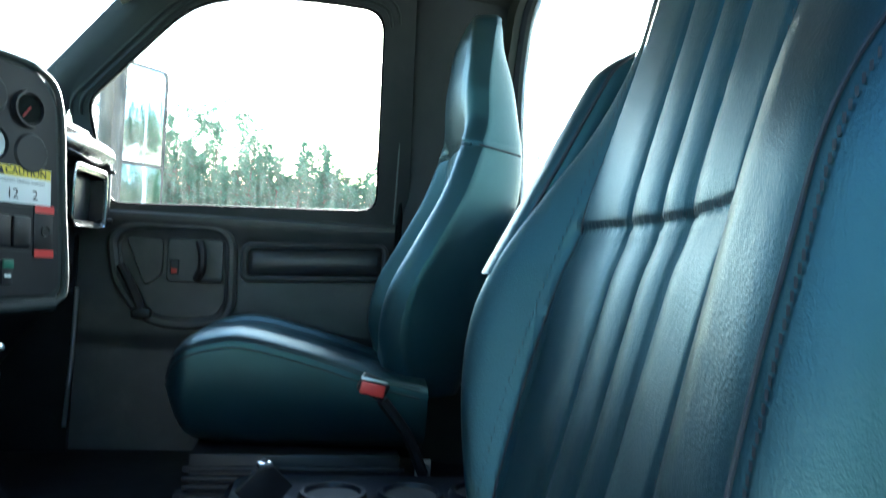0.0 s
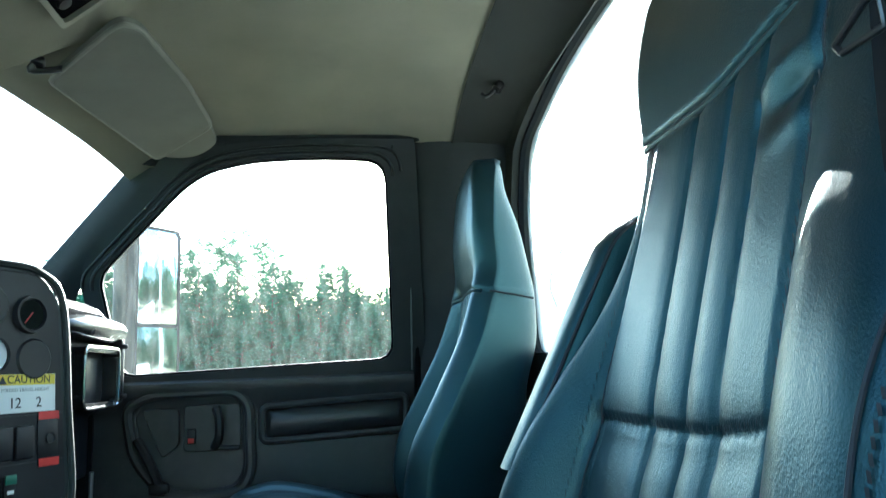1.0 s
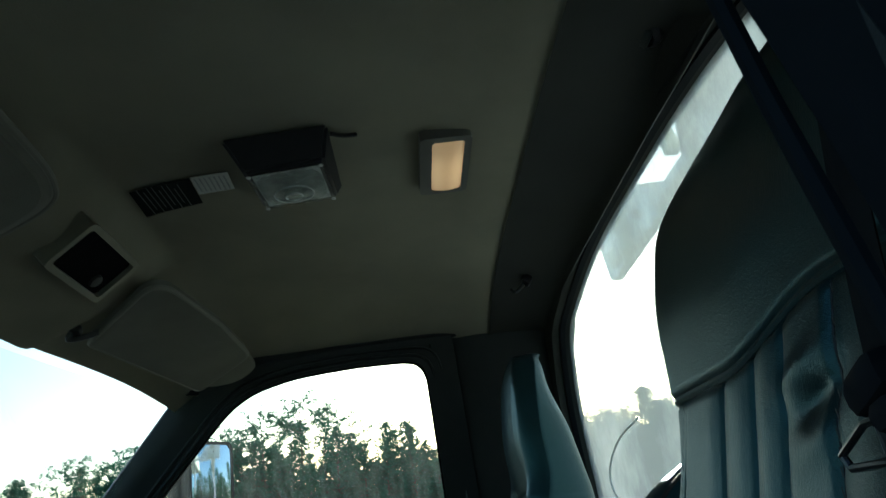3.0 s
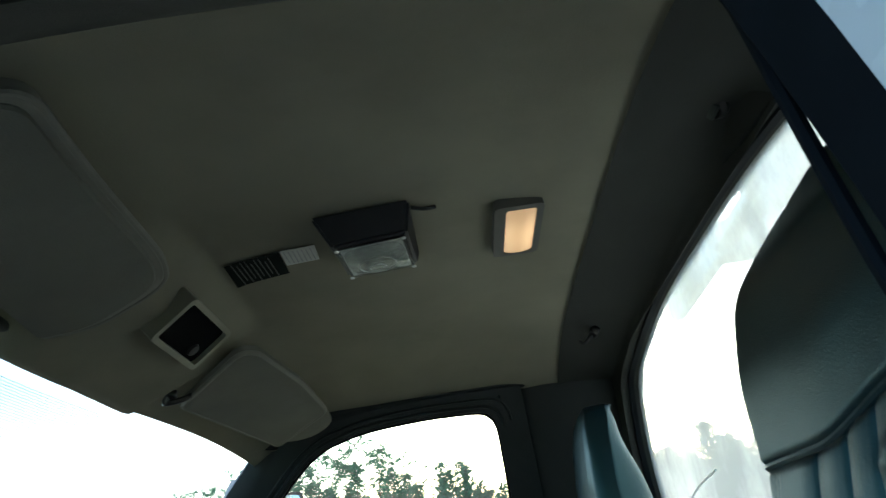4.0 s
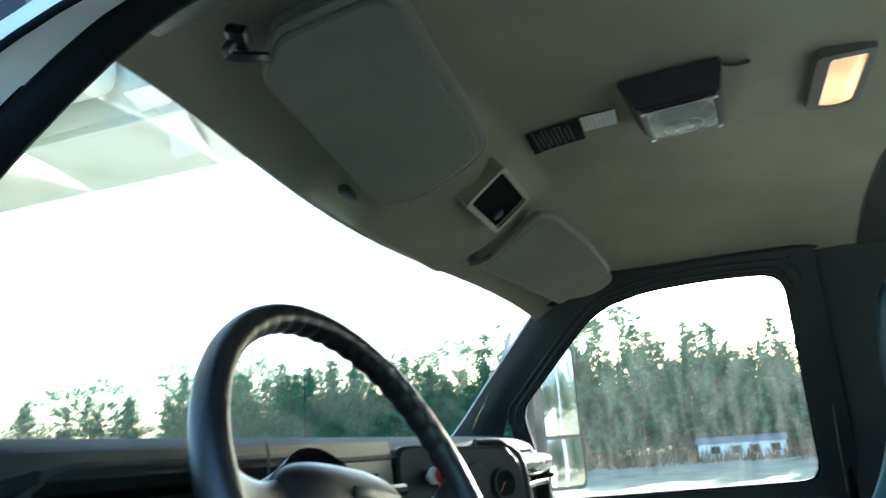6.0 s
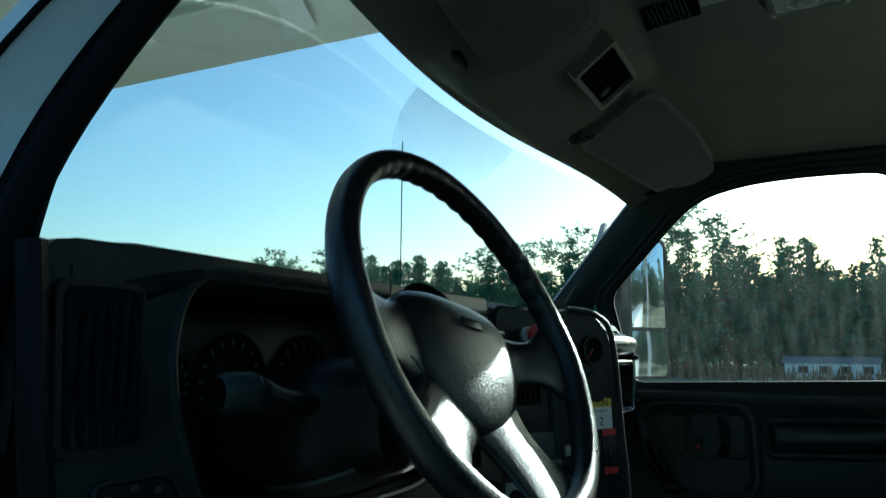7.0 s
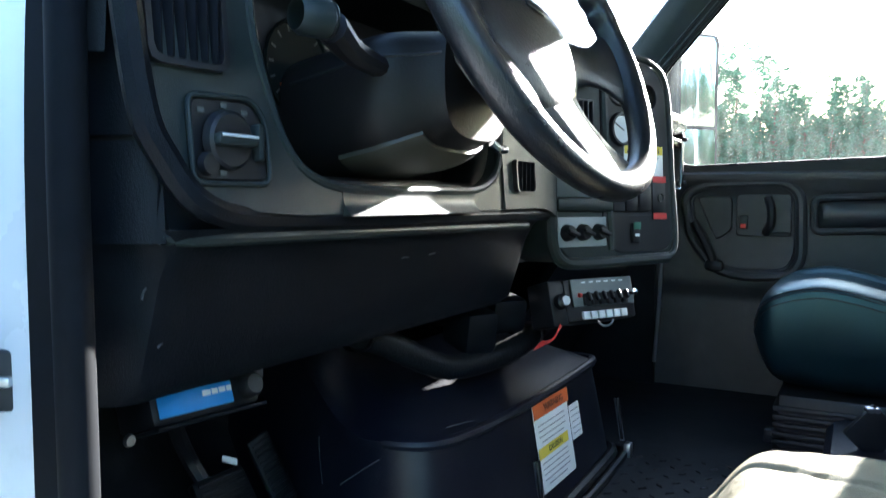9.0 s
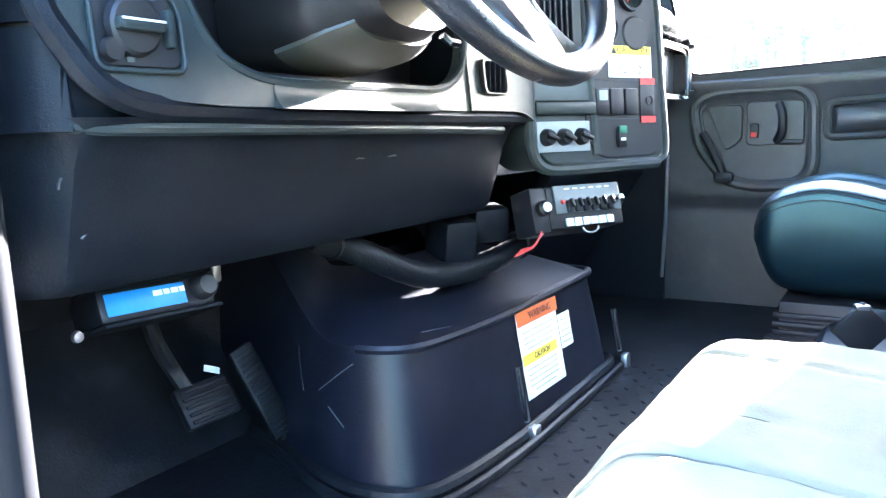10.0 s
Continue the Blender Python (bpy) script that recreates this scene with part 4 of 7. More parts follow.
louvre2 = part("air_vent", moved(rbox((0.075, 0.075, 0.006), (-0.112, 0.085, 0.003), 0.006), PM), BLACK, stack, "black centre air vent")
for k in range(6):
    part("slat", moved(rbox((0.003, 0.066, 0.010), (-0.140 + 0.0112 * k, 0.085, 0.009), 0.001), PM), BLACK, louvre2)

# red-capped knob on the stack
kb = thing("red_knob", "red and white push knob on the dashboard", "knob", tuple(PM @ Vector((-0.108, 0.158, 0))))
part("shaft", lathe([(0.006, 0.0), (0.006, 0.03)], 14, PM @ pose(-0.108, 0.158, 0)), STEEL, kb)
part("cap", lathe([(0.0, 0.048), (0.012, 0.047), (0.016, 0.040), (0.016, 0.034), (0.008, 0.028)], 20, PM @ pose(-0.108, 0.158, 0)), RED, kb)
part("collar", lathe([(0.007, 0.010), (0.013, 0.012), (0.013, 0.020), (0.007, 0.022)], 18, PM @ pose(-0.108, 0.158, 0)), PAPER, kb)
tg = thing("yellow_tag", "small yellow tag hanging by the wheel", "tag", tuple(PM @ Vector((-0.088, 0.150, 0.012))))
part("card", moved(rbox((0.022, 0.018, 0.002), (-0.088, 0.150, 0.012), 0.001), PM), YELLOW, tg)

# passenger side: cup holder pod and outboard vent beyond the stack
pod = part("pod", moved(rbox((0.34, 0.16, 0.20), (0, 0, 0), 0.03, segs=4), pose(0.66, 0.605, 0.62, 0, 0, 0)), DASH, dash, "passenger dashboard face")
gb = part("glovebox", rbox((0.36, 0.03, 0.15), (0.56, 0.535, 0.47), 0.012), DASH, dash, "glovebox lid")


def roll(u, v):
    """A padded roll along the dashboard's passenger end."""
    a = 2 * math.pi * u
    e = 0.35 + 0.65 * math.sin(math.pi * min(1, max(0, v)) * 0.92 + 0.12) ** 0.5
    return (0.50 + 0.345 * v, 0.525 + 0.062 * e * math.copysign(abs(math.cos(a)) ** 0.8, math.cos(a)) - 0.012 * v, 0.712 + 0.030 * e * math.copysign(abs(math.sin(a)) ** 0.8, math.sin(a)))


part("end_roll", closed(roll, 32, 24), WHEELP2, dash, "glossy padded roll at the dashboard's end")
pv = part("end_recess", frame_ring(rounded([(0.560, 0.545), (0.790, 0.545), (0.790, 0.672), (0.560, 0.672)], 0.022), rounded([(0.572, 0.556), (0.778, 0.556), (0.778, 0.661), (0.572, 0.661)], 0.016), lambda a, b: (a, 0.478, b), (0, 0.05, 0), 60), WHEELP2, dash, "dark glossy recess with a bright edge")
part("recess_back", rbox((0.215, 0.006, 0.11), (0.675, 0.512, 0.608), 0.002), BLACK, pv)
# sunlit edge of the recess, drawn as a chrome tube
part("recess_edge_glint", tube([(q.x, 0.476, q.y) for q in rounded([(0.560, 0.545), (0.790, 0.545), (0.790, 0.672), (0.560, 0.672)], 0.022)], 0.0035, 8, closed=True), CHROME, pv, "chrome line for the recess's sunlit edge")
part("outboard_block", join(rbox((0.020, 0.036, 0.15), (0.835, 0.497, 0.625), 0.008), rbox((0.010, 0.022, 0.012), (0.83, 0.480, 0.565), 0.004), rbox((0.010, 0.022, 0.012), (0.83, 0.480, 0.68), 0.004)), BLACK, dash, "black cup holder folded against the dashboard end")
part("side_rod", tube([(0.70, 0.50, 0.41), (0.725, 0.51, 0.25), (0.765, 0.53, 0.09)], 0.005, 8), STEEL, dash, "bright metal edge strip")
part("lower_kick", bm_of(thick(lambda u, v: (0.20 + 0.66 * u, 0.57 + 0.28 * (1 - v), 0.0 + 0.42 * v), 6, 6, (0, 0.02, 0))), DASH, dash)
part("under_bezel", bm_of(thick(lambda u, v: (-0.83 + 0.71 * u, 0.525 + 0.03 * (1 - v), 0.44 + 0.10 * v), 8, 2, (0, 0.012, 0))), BLACK, dash)
part("firewall_pad", bm_of(thick(lambda u, v: (-0.90 + 1.80 * u, 1.06 - 0.06 * v, 0.05 + 0.72 * v), 8, 6, (0, 0.03, 0))), BLACK, dash)
part("under_tray", bm_of(thick(lambda u, v: (-0.86 + 1.72 * u, 0.62 + 0.40 * v, 0.40 + 0.02 * v), 8, 4, (0, 0, 0.02))), BLACK, dash)


# ---- steering wheel and column ----
WC = Vector((-0.4936, 0.3561, 0.7118))
WM = facing(WC, (0.99599, -0.08948, 0), (0.0376, 0.41851, 0.90743))   # x across, y up the wheel's plane, z towards the driver
wheel = thing("steering_wheel", "black leather-wrapped four spoke steering wheel", "steering wheel", tuple(WC))
WHEELP = material("wheel_plastic", (0.013, 0.013, 0.015), 0.30, var=0.15, scale=20, bump=0.3, bump_scale=700, spec=0.6)
RIM_R = 0.2
SPOKES = [(176, 0.060, 0.036, 0.066), (-11, 0.050, 0.028, 0.054), (-139, 0.070, 0.044, 0.054), (-77, 0.068, 0.043, 0.052)]   # turn, half widths at hub, waist and rim


def rim_at(u, v):
    a, b = 2 * math.pi * u, 2 * math.pi * v
    deg = math.degrees(a)
    grips = smooth((deg - 2) / 10) * (1 - smooth((deg - 118) / 10))           # finger grips inside the upper half
    swell = max(bump_at((deg - c + 180) % 360 - 180, 0, 13) for c, *_ in SPOKES)
    r = 0.0138 * (1 + 0.10 * swell)
    inner = smooth(-math.cos(b) * 1.6)
    r *= 1 + grips * inner * (0.16 * abs(math.sin(a * 24)) - 0.05)
    cb, sb_ = math.copysign(abs(math.cos(b)) ** 0.85, math.cos(b)), math.copysign(abs(math.sin(b)) ** 0.8, math.sin(b))
    return WM @ Vector(((RIM_R + r * cb) * math.cos(a), (RIM_R + r * cb) * math.sin(a), r * 1.12 * sb_))


part("rim", bm_of(grid(rim_at, 288, 18, closed=True)), WHEELP, wheel, "smooth black leather rim with finger grips")
HUB = Vector((-0.004, -0.012, 0))


def spoke(turn, w0, w1, w2):
    """A dished spoke that flares into the rim."""
    d = Vector((math.cos(radians(turn)), math.sin(radians(turn)), 0))
    p0, p1 = HUB + d * 0.030, d * (RIM_R - 0.005)
    ax = (p1 - p0).normalized()
    sd_ = Vector((-ax.y, ax.x, 0))

    def at(u, v):
        b = 2 * math.pi * u
        w = w0 + (w1 - w0) * smooth(v / 0.6) + (w2 - w1) * smooth((v - 0.62) / 0.38) ** 1.7
        c = p0.lerp(p1, v) + Vector((0, 0, -0.034 * (1 - v ** 2.2)))
        c.z -= 0.004 * smooth((v - 0.6) / 0.4)
        hh = 0.011 + 0.004 * math.cos(math.pi * min(1, v * 1.1))
        q = c + sd_ * (w * math.copysign(abs(math.cos(b)) ** 0.8, math.cos(b)))
        # the flare follows the rim's curve
        if v > 0.6:
            rr = (q.x ** 2 + q.y ** 2) ** 0.5
            far = RIM_R - 0.004
            if rr > far:
                q.x, q.y = q.x * far / rr, q.y * far / rr
        q.z += hh * math.sin(b)
        return WM @ q
    return bm_of(grid(at, 28, 30, closed=True))


for sp in SPOKES:
    part("spoke", spoke(*sp), WHEELP, wheel)


def hub_at(u, v):
    a = 2 * math.pi * u
    ca, sa = math.cos(a), math.sin(a)
    R = 1.0 / ((abs(ca) / 0.108) ** 3 + (abs(sa) / (0.062 if sa > 0 else 0.098 - 0.030 * ca * ca)) ** 3) ** (1 / 3)
    r = R * math.sin(v * math.pi / 2) ** 0.9
    z = 0.030 * math.cos(v * math.pi / 2) ** 0.75 - (0.026 if v >= 0.999 else 0)
    t = radians(-10)
    x, y = r * ca * (1 - 0.20 * max(0.0, -sa)), r * sa
    return WM @ Vector((HUB.x + x * math.cos(t) - y * math.sin(t), HUB.y + x * math.sin(t) + y * math.cos(t), z - 0.036))


hub = part("airbag_cover", bm_of(grid(hub_at, 64, 16, closed=True)), WHEELP, wheel, "padded airbag cover")
part("hub_back", lathe([(0.078, -0.044), (0.074, -0.066), (0.055, -0.085), (0.0, -0.085)], 28, WM), BLACK, wheel)
part("emblem", moved(rbox((0.034, 0.011, 0.002), (0.0, 0.010, -0.0055), 0.0008), WM @ pose(0, 0, 0, 0, 0, -10)), BLACK, wheel, "plain moulded emblem")
part("cover_seam", tube([Vector(hub_at(k / 64, 0.93)) for k in range(64)], 0.0012, 6, closed=True), INK, wheel)
for c in (156, -162):
    d = Vector((math.cos(radians(c)), math.sin(radians(c)), 0))
    part("spoke_seam", tube([WM @ (d * 0.128 + Vector((-d.y, d.x, 0)) * (0.016 * q) + Vector((0, 0, -0.008 - 0.002 * q * q))) for q in (-1, -0.5, 0, 0.5, 1)], 0.0010, 6), INK, wheel)

column = thing("steering_column", "dark steering column shroud with stalks", "steering column", tuple(WC + Vector((0, 0.2, -0.08))))


def shroud(u, v):
    """Section of the shroud: u runs round it, v from the wheel towards the dashboard."""
    a = 2 * math.pi * u
    y = 0.405 + 0.175 * v
    w = 0.070 + 0.040 * smooth(v / 0.35) - 0.010 * v
    low, high = 0.062 + 0.014 * smooth(v / 0.4), 0.045 + 0.012 * smooth(v / 0.5)
    ca, sa = math.cos(a), math.sin(a)
    x = w * math.copysign(abs(ca) ** 0.62, ca)
    z = (high if sa > 0 else low) * math.copysign(abs(sa) ** 0.62, sa)
    return Vector((-0.540 + x, y, 0.640 - 0.030 * v + z))


part("shroud", bm_of(grid(shroud, 40, 16, closed=True)), COLUMNP, column)
s_cap = grid(lambda u, v: Vector((-0.540, 0.403, 0.636)).lerp(shroud(u, 0), v), 40, 4, closed=True)
part("shroud_end", bm_of(s_cap), COLUMNP, column)
# bounced sunlight painted as a tan patch under the dark shroud
BOUNCE_TAN = material("shroud_bounce_tan", (0.042, 0.039, 0.030), 0.55, var=0.15, scale=15)


def low_shroud(u, v):
    q = shroud(0.62 + 0.24 * u, 0.14 + 0.50 * v)
    return q + Vector((0, 0, -0.004))


part("lower_shroud", bm_of(thick(low_shroud, 16, 12, (0, 0.002, 0.006))), BOUNCE_TAN, column, "lower shroud patch painted tan for bounced light")
part("shroud_slot", rbox((0.014, 0.008, 0.002), (-0.505, 0.47, 0.5535), 0.0008), INK, column)
part("shroud_seam", tube([shroud(0.47, 0.02 + 0.9 * k / 20) + Vector((-0.0008, 0, 0)) for k in range(21)], 0.0014, 6), INK, column)
part("turn_stalk", tube(spline([(-0.625, 0.460, 0.640), (-0.690, 0.452, 0.645), (-0.742, 0.436, 0.655)], 12), 0.010, 10, radii=[0.010 + 0.004 * k / 12 for k in range(13)]), BLACK, column, "turn signal stalk")
sm = facing((-0.757, 0.431, 0.657), (0.28, 0.96, 0), (0, 0, 1))
part("stalk_knob", join(lathe([(0, 0.004), (0.0125, 0.004), (0.0155, 0.001), (0.0155, -0.020), (0.012, -0.026)], 24, sm), lathe([(0.013, 0.0045), (0.0145, 0.0055), (0.016, 0.003)], 24, sm)), BEZEL, column, "round stalk end")
part("shift_lever", tube(spline([WM @ Vector((0.06, 0.02, -0.09)), WM @ Vector((0.13, 0.035, -0.085)), WM @ Vector((0.20, 0.03, -0.07))], 12), 0.008, 10), BLACK, column, "gear lever")
part("key", join(moved(rbox((0.004, 0.028, 0.022), (0.083, -0.005, -0.10), 0.002), WM), moved(rbox((0.012, 0.006, 0.006), (0.075, -0.005, -0.10), 0.002), WM)), STEEL, column, "steel ignition key")
part("tilt_lever", tube([(-0.455, 0.430, 0.582), (-0.447, 0.425, 0.575), (-0.432, 0.424, 0.575)], 0.005, 8), CHROME, column, "bright tilt lever")


# ---- seats ----
def along(x, table, col=1):
    """A smooth curve through the rows of a table, read at x."""
    if x <= table[0][0]:
        return table[0][col]
    for i in range(len(table) - 1):
        x0, x1 = table[i][0], table[i + 1][0]
        if x <= x1:
            p0, p1 = table[i][col], table[i + 1][col]
            a, b = table[max(0, i - 1)], table[min(len(table) - 1, i + 2)]
            h_ = x1 - x0
            m0 = (p1 - a[col]) / (x1 - a[0]) * h_
            m1 = (b[col] - p0) / (b[0] - x0) * h_
            t = (x - x0) / h_
            return (2 * t ** 3 - 3 * t * t + 1) * p0 + (t ** 3 - 2 * t * t + t) * m0 + (3 * t * t - 2 * t ** 3) * p1 + (t ** 3 - t * t) * m1
    return table[-1][col]


# height, face of the middle, widths to +x and -x, bolsters to +x and -x, back behind the face, seams to +x and -x
DRIVER_BACK = [
    (0.17, -0.173, 0.140, 0.190, 0.000, 0.000, -0.10, 0.110, -0.110),
    (0.24, -0.191, 0.170, 0.240, 0.012, 0.010, -0.11, 0.140, -0.113),
    (0.31, -0.210, 0.207, 0.272, 0.036, 0.030, -0.11, 0.155, -0.113),
    (0.39, -0.231, 0.240, 0.286, 0.058, 0.046, -0.11, 0.165, -0.113),
    (0.46, -0.249, 0.256, 0.290, 0.066, 0.051, -0.11, 0.165, -0.113),
    (0.52, -0.265, 0.252, 0.290, 0.057, 0.053, -0.11, 0.160, -0.113),
    (0.58, -0.280, 0.236, 0.288, 0.034, 0.052, -0.10, 0.152, -0.113),
    (0.64, -0.296, 0.206, 0.268, 0.012, 0.042, -0.10, 0.143, -0.113),
    (0.71, -0.315, 0.182, 0.232, 0.001, 0.018, -0.09, 0.136, -0.113),
    (0.77, -0.330, 0.188, 0.206, 0.000, 0.003, -0.08, 0.132, -0.113),
    (0.82, -0.343, 0.210, 0.202, 0.000, 0.000, -0.07, 0.130, -0.113),
    (0.88, -0.359, 0.236, 0.218, 0.000, 0.000, -0.06, 0.130, -0.113),
    (0.94, -0.375, 0.248, 0.224, 0.000, 0.000, -0.05, 0.130, -0.113),
    (0.985, -0.387, 0.238, 0.212, 0.000, 0.000, -0.045, 0.130, -0.113),
    (1.02, -0.396, 0.175, 0.170, 0.000, 0.000, -0.035, 0.130, -0.113),
    (1.042, -0.402, 0.070, 0.070, 0.000, 0.000, -0.02, 0.130, -0.113)]
PASSENGER_BACK = [
    (0.24, -0.165, 0.170, 0.170, 0.000, 0.000, -0.16, 0.125, -0.125),
    (0.30, -0.170, 0.185, 0.185, 0.010, 0.010, -0.18, 0.128, -0.128),
    (0.36, -0.178, 0.197, 0.197, 0.032, 0.032, -0.20, 0.130, -0.130),
    (0.45, -0.215, 0.205, 0.205, 0.055, 0.055, -0.19, 0.130, -0.130),
    (0.55, -0.266, 0.205, 0.205, 0.056, 0.056, -0.14, 0.125, -0.125),
    (0.65, -0.297, 0.195, 0.195, 0.037, 0.037, -0.135, 0.118, -0.118),
    (0.745, -0.312, 0.180, 0.180, 0.020, 0.020, -0.122, 0.108, -0.108),
    (0.80, -0.308, 0.168, 0.168, 0.000, 0.000, -0.118, 0.105, -0.105),
    (0.88, -0.306, 0.158, 0.158, -0.004, -0.004, -0.105, 0.105, -0.105),
    (0.96, -0.314, 0.142, 0.142, -0.004, -0.004, -0.072, 0.105, -0.105),
    (1.005, -0.319, 0.124, 0.124, -0.004, -0.004, -0.062, 0.105, -0.105),
    (1.03, -0.324, 0.098, 0.098, 0.000, 0.000, -0.052, 0.105, -0.105),
    (1.043, -0.332, 0.050, 0.050, 0.000, 0.000, -0.034, 0.105, -0.105)]


def seat_back(cx, rows, pleats, gather_z, line, dent):
    """The face and the outline of a backrest: its front at x, z, and the closed section at u, v."""
    z0, z1 = rows[0][0], rows[-1][0]

    def row(z):
        return [0.0] + [along(z, rows, c) for c in range(1, 9)]

    def front(x, z, r=None):
        r = r or row(z)
        w = r[2] if x > 0 else r[3]
        seam = r[7] if x > 0 else -r[8]
        bol = r[4] if x > 0 else r[5]
        a = abs(x)
        k = a / w
        e = bol * smooth((a - seam * 0.93) / max(0.03, (w - seam) * 0.62))
        e += 0.0022 * smooth((a - seam) / 0.012) * (1 - smooth((z - 0.70) / 0.08))
        below = smooth((line(x) - z) / 0.006) * smooth((z - z0 - 0.04) / 0.05)
        inside = 1 - smooth((a - seam) / 0.008)
        e += below * inside * (0.004 - 0.0042 * max(bump_at(x, q, 0.0024) for q in pleats) - 0.0034 * max(bump_at(x, q, 0.013) for q in pleats))
        e -= 0.0055 * below * bump_at(a, seam, 0.0032)
        pucker = 1 + 0.35 * math.sin(x * 620)
        e -= inside * (0.0034 * bump_at(z, gather_z(x), 0.0032) * pucker + 0.004 * bump_at(z, gather_z(x) - 0.010, 0.020))
        e -= 0.005 * bump_at(z, line(x), 0.004)
        e += 0.004 * smooth((z - line(x)) / 0.006) + 0.010 * smooth((z - line(x)) / 0.10) * (1 - 0.4 * k * k)
        e -= (0.024 if cx < 0 else 0.008) * smooth((z - z1 + 0.095) / 0.10) ** 1.6
        for dx, dz, slope, deep in dent:
            e -= deep * math.exp(-((x - dx + slope * (z - dz)) / 0.020) ** 2 - ((z - dz) / 0.012) ** 2)
        return r[1] + e - 0.040 * max(0.0, (k - 0.80) / 0.20) ** 2.4

    def section(u, v):
        z = z0 + (z1 - z0) * v
        r = row(z)
        a = u * 2
        if a <= 1:
            q = 2 * a - 1
            q = q if abs(q) < 0.8 else math.copysign(0.8 + 0.2 * math.sin((abs(q) - 0.8) / 0.2 * math.pi / 2), q)
            x = q * (r[2] if q > 0 else r[3])
            y = front(x, z, r)
        else:
            q = 3 - 2 * a
            w = r[2] if q > 0 else r[3]
            x = w * q
            edge = front(math.copysign(w, q), z, r)
            y = edge + (min(r[1] + r[6], edge - 0.02) - edge) * (1 - abs(q) ** 5)
        return (cx + x, y, z)
    return front, section


def seat_trim(t0, front, cx, pleats, seams, line, gather_z, z0, z1):
    """Piping, sewn seams and rows of stitches on a backrest."""
    def on(x, z, out=0.001):
        return Vector((cx + x, front(x, z) + out, z))

    def stitch_row(name, pts, long_, wide_, along_x=False):
        st = Shape()
        for c in pts:
            dx, dz = (long_, wide_) if along_x else (wide_, long_)
            st.add([c + Vector((sx_ * dx, 0.0009, sz_ * dz)) for sx_, sz_ in ((-1, -1), (1, -1), (1, 1), (-1, 1))], [(0, 1, 2, 3)])
        tagged(part(name, bm_of(st), STITCH, t0, flat=True), kind="stuff")

    w0, w1 = seams[2], seams[3]
    part("head_piping", tube([on(-w1 + (w0 + w1) * k / 60, line(-w1 + (w0 + w1) * k / 60), 0.003) for k in range(61)], 0.0040, 8), VINYL, t0, "rolled piping below the headrest")
    for seam, sg in ((seams[0], 1), (seams[1], -1)):
        zs = [z0 + (line(sg * 0.12) - 0.006 - z0) * k / 60 for k in range(61)]
        part("seam", tube([on(seam(z), z, 0.0004) for z in zs], 0.0013, 6), STITCH, t0, "sewn seam")
        stitch_row("stitches", [on(seam(z + 0.004) + sg * 0.006, z + 0.004) for z in zs[1:-1]], 0.0028, 0.0007)
    stitch_row("gather_stitching", [on(x, gather_z(x) + 0.004) for x in [seams[1](0.55) + 0.006 + (seams[0](0.55) - seams[1](0.55) - 0.012) * k / 58 for k in range(59)]], 0.0004, 0.0020, True)


def seat_base(t0, cx, y0, y1, top, wide):
    """Slide rails and the folded skirt under a cushion."""
    yc = (y0 + y1) / 2
    for sg in (-1, 1):
        part("slide_rail", rbox((0.03, 0.44, 0.03), (cx + sg * 0.17, yc, 0.045), 0.005), BLACK, t0)
    for k in range(int((top - 0.02) / 0.017)):
        part("base_pleat", rbox((wide - 0.012 * (k % 2), (y1 - y0) * 0.86, 0.012), (cx, yc, 0.022 + 0.017 * k), 0.004), BLACK, t0, "dark folded base skirt")
    part("seat_base", rbox((wide - 0.02, (y1 - y0) * 0.82, top), (cx, yc, top / 2), 0.006), BLACK, t0)


# driver's seat
driver_seat = thing("bucket_seat", "blue-grey vinyl driver's bucket seat with a tan cushion", "seat", (-0.53, -0.03, 0), group="bucket seats")
DX = -0.530
d_line = lambda x: 0.797 + 0.028 * smooth((0.05 - x) / 0.16)
d_gather = lambda x: 0.546 + 0.012 * (x / 0.12) ** 2 * (x < 0)
d_front, d_section = seat_back(DX, DRIVER_BACK, (0.052, -0.003, -0.048), d_gather, d_line, ((-0.092, 0.758, 1.4, 0.007), (-0.075, 0.778, 1.6, -0.004), (-0.100, 0.735, 1.2, -0.003)))
part("backrest", closed(d_section, 300, 210), VINYL, driver_seat, "pleated blue-grey vinyl backrest with side bolsters", angle=70)
seat_trim(driver_seat, d_front, DX, (), (lambda z: along(z, DRIVER_BACK, 7), lambda z: -0.113, 0.196, 0.200), d_line, d_gather, 0.24, 0.8)
out_seam = [Vector((DX - 0.252, d_front(-0.252, z) + 0.001, z)) for z in [0.30 + 0.33 * k / 40 for k in range(41)]]
part("bolster_seam", tube(out_seam, 0.0013, 6), STITCH, driver_seat, "sewn seam along the outer bolster")
st = Shape()
for k in range(60):
    z = 0.30 + 0.33 * k / 60
    c = Vector((DX - 0.259, d_front(-0.259, z) + 0.0012, z))
    st.add([c + Vector((a, 0.0008, b_)) for a, b_ in ((-0.0012, -0.0022), (0.0012, -0.0022), (0.0012, 0.0022), (-0.0012, 0.0022))], [(0, 1, 2, 3)])
tagged(part("stitches", bm_of(st), STITCH, driver_seat, flat=True), kind="stuff")
TAN_Y0, TAN_Y1, TAN_Z = -0.27, 0.205, 0.213
TAN_RIBS = (-0.155, -0.060, 0.025, 0.095)


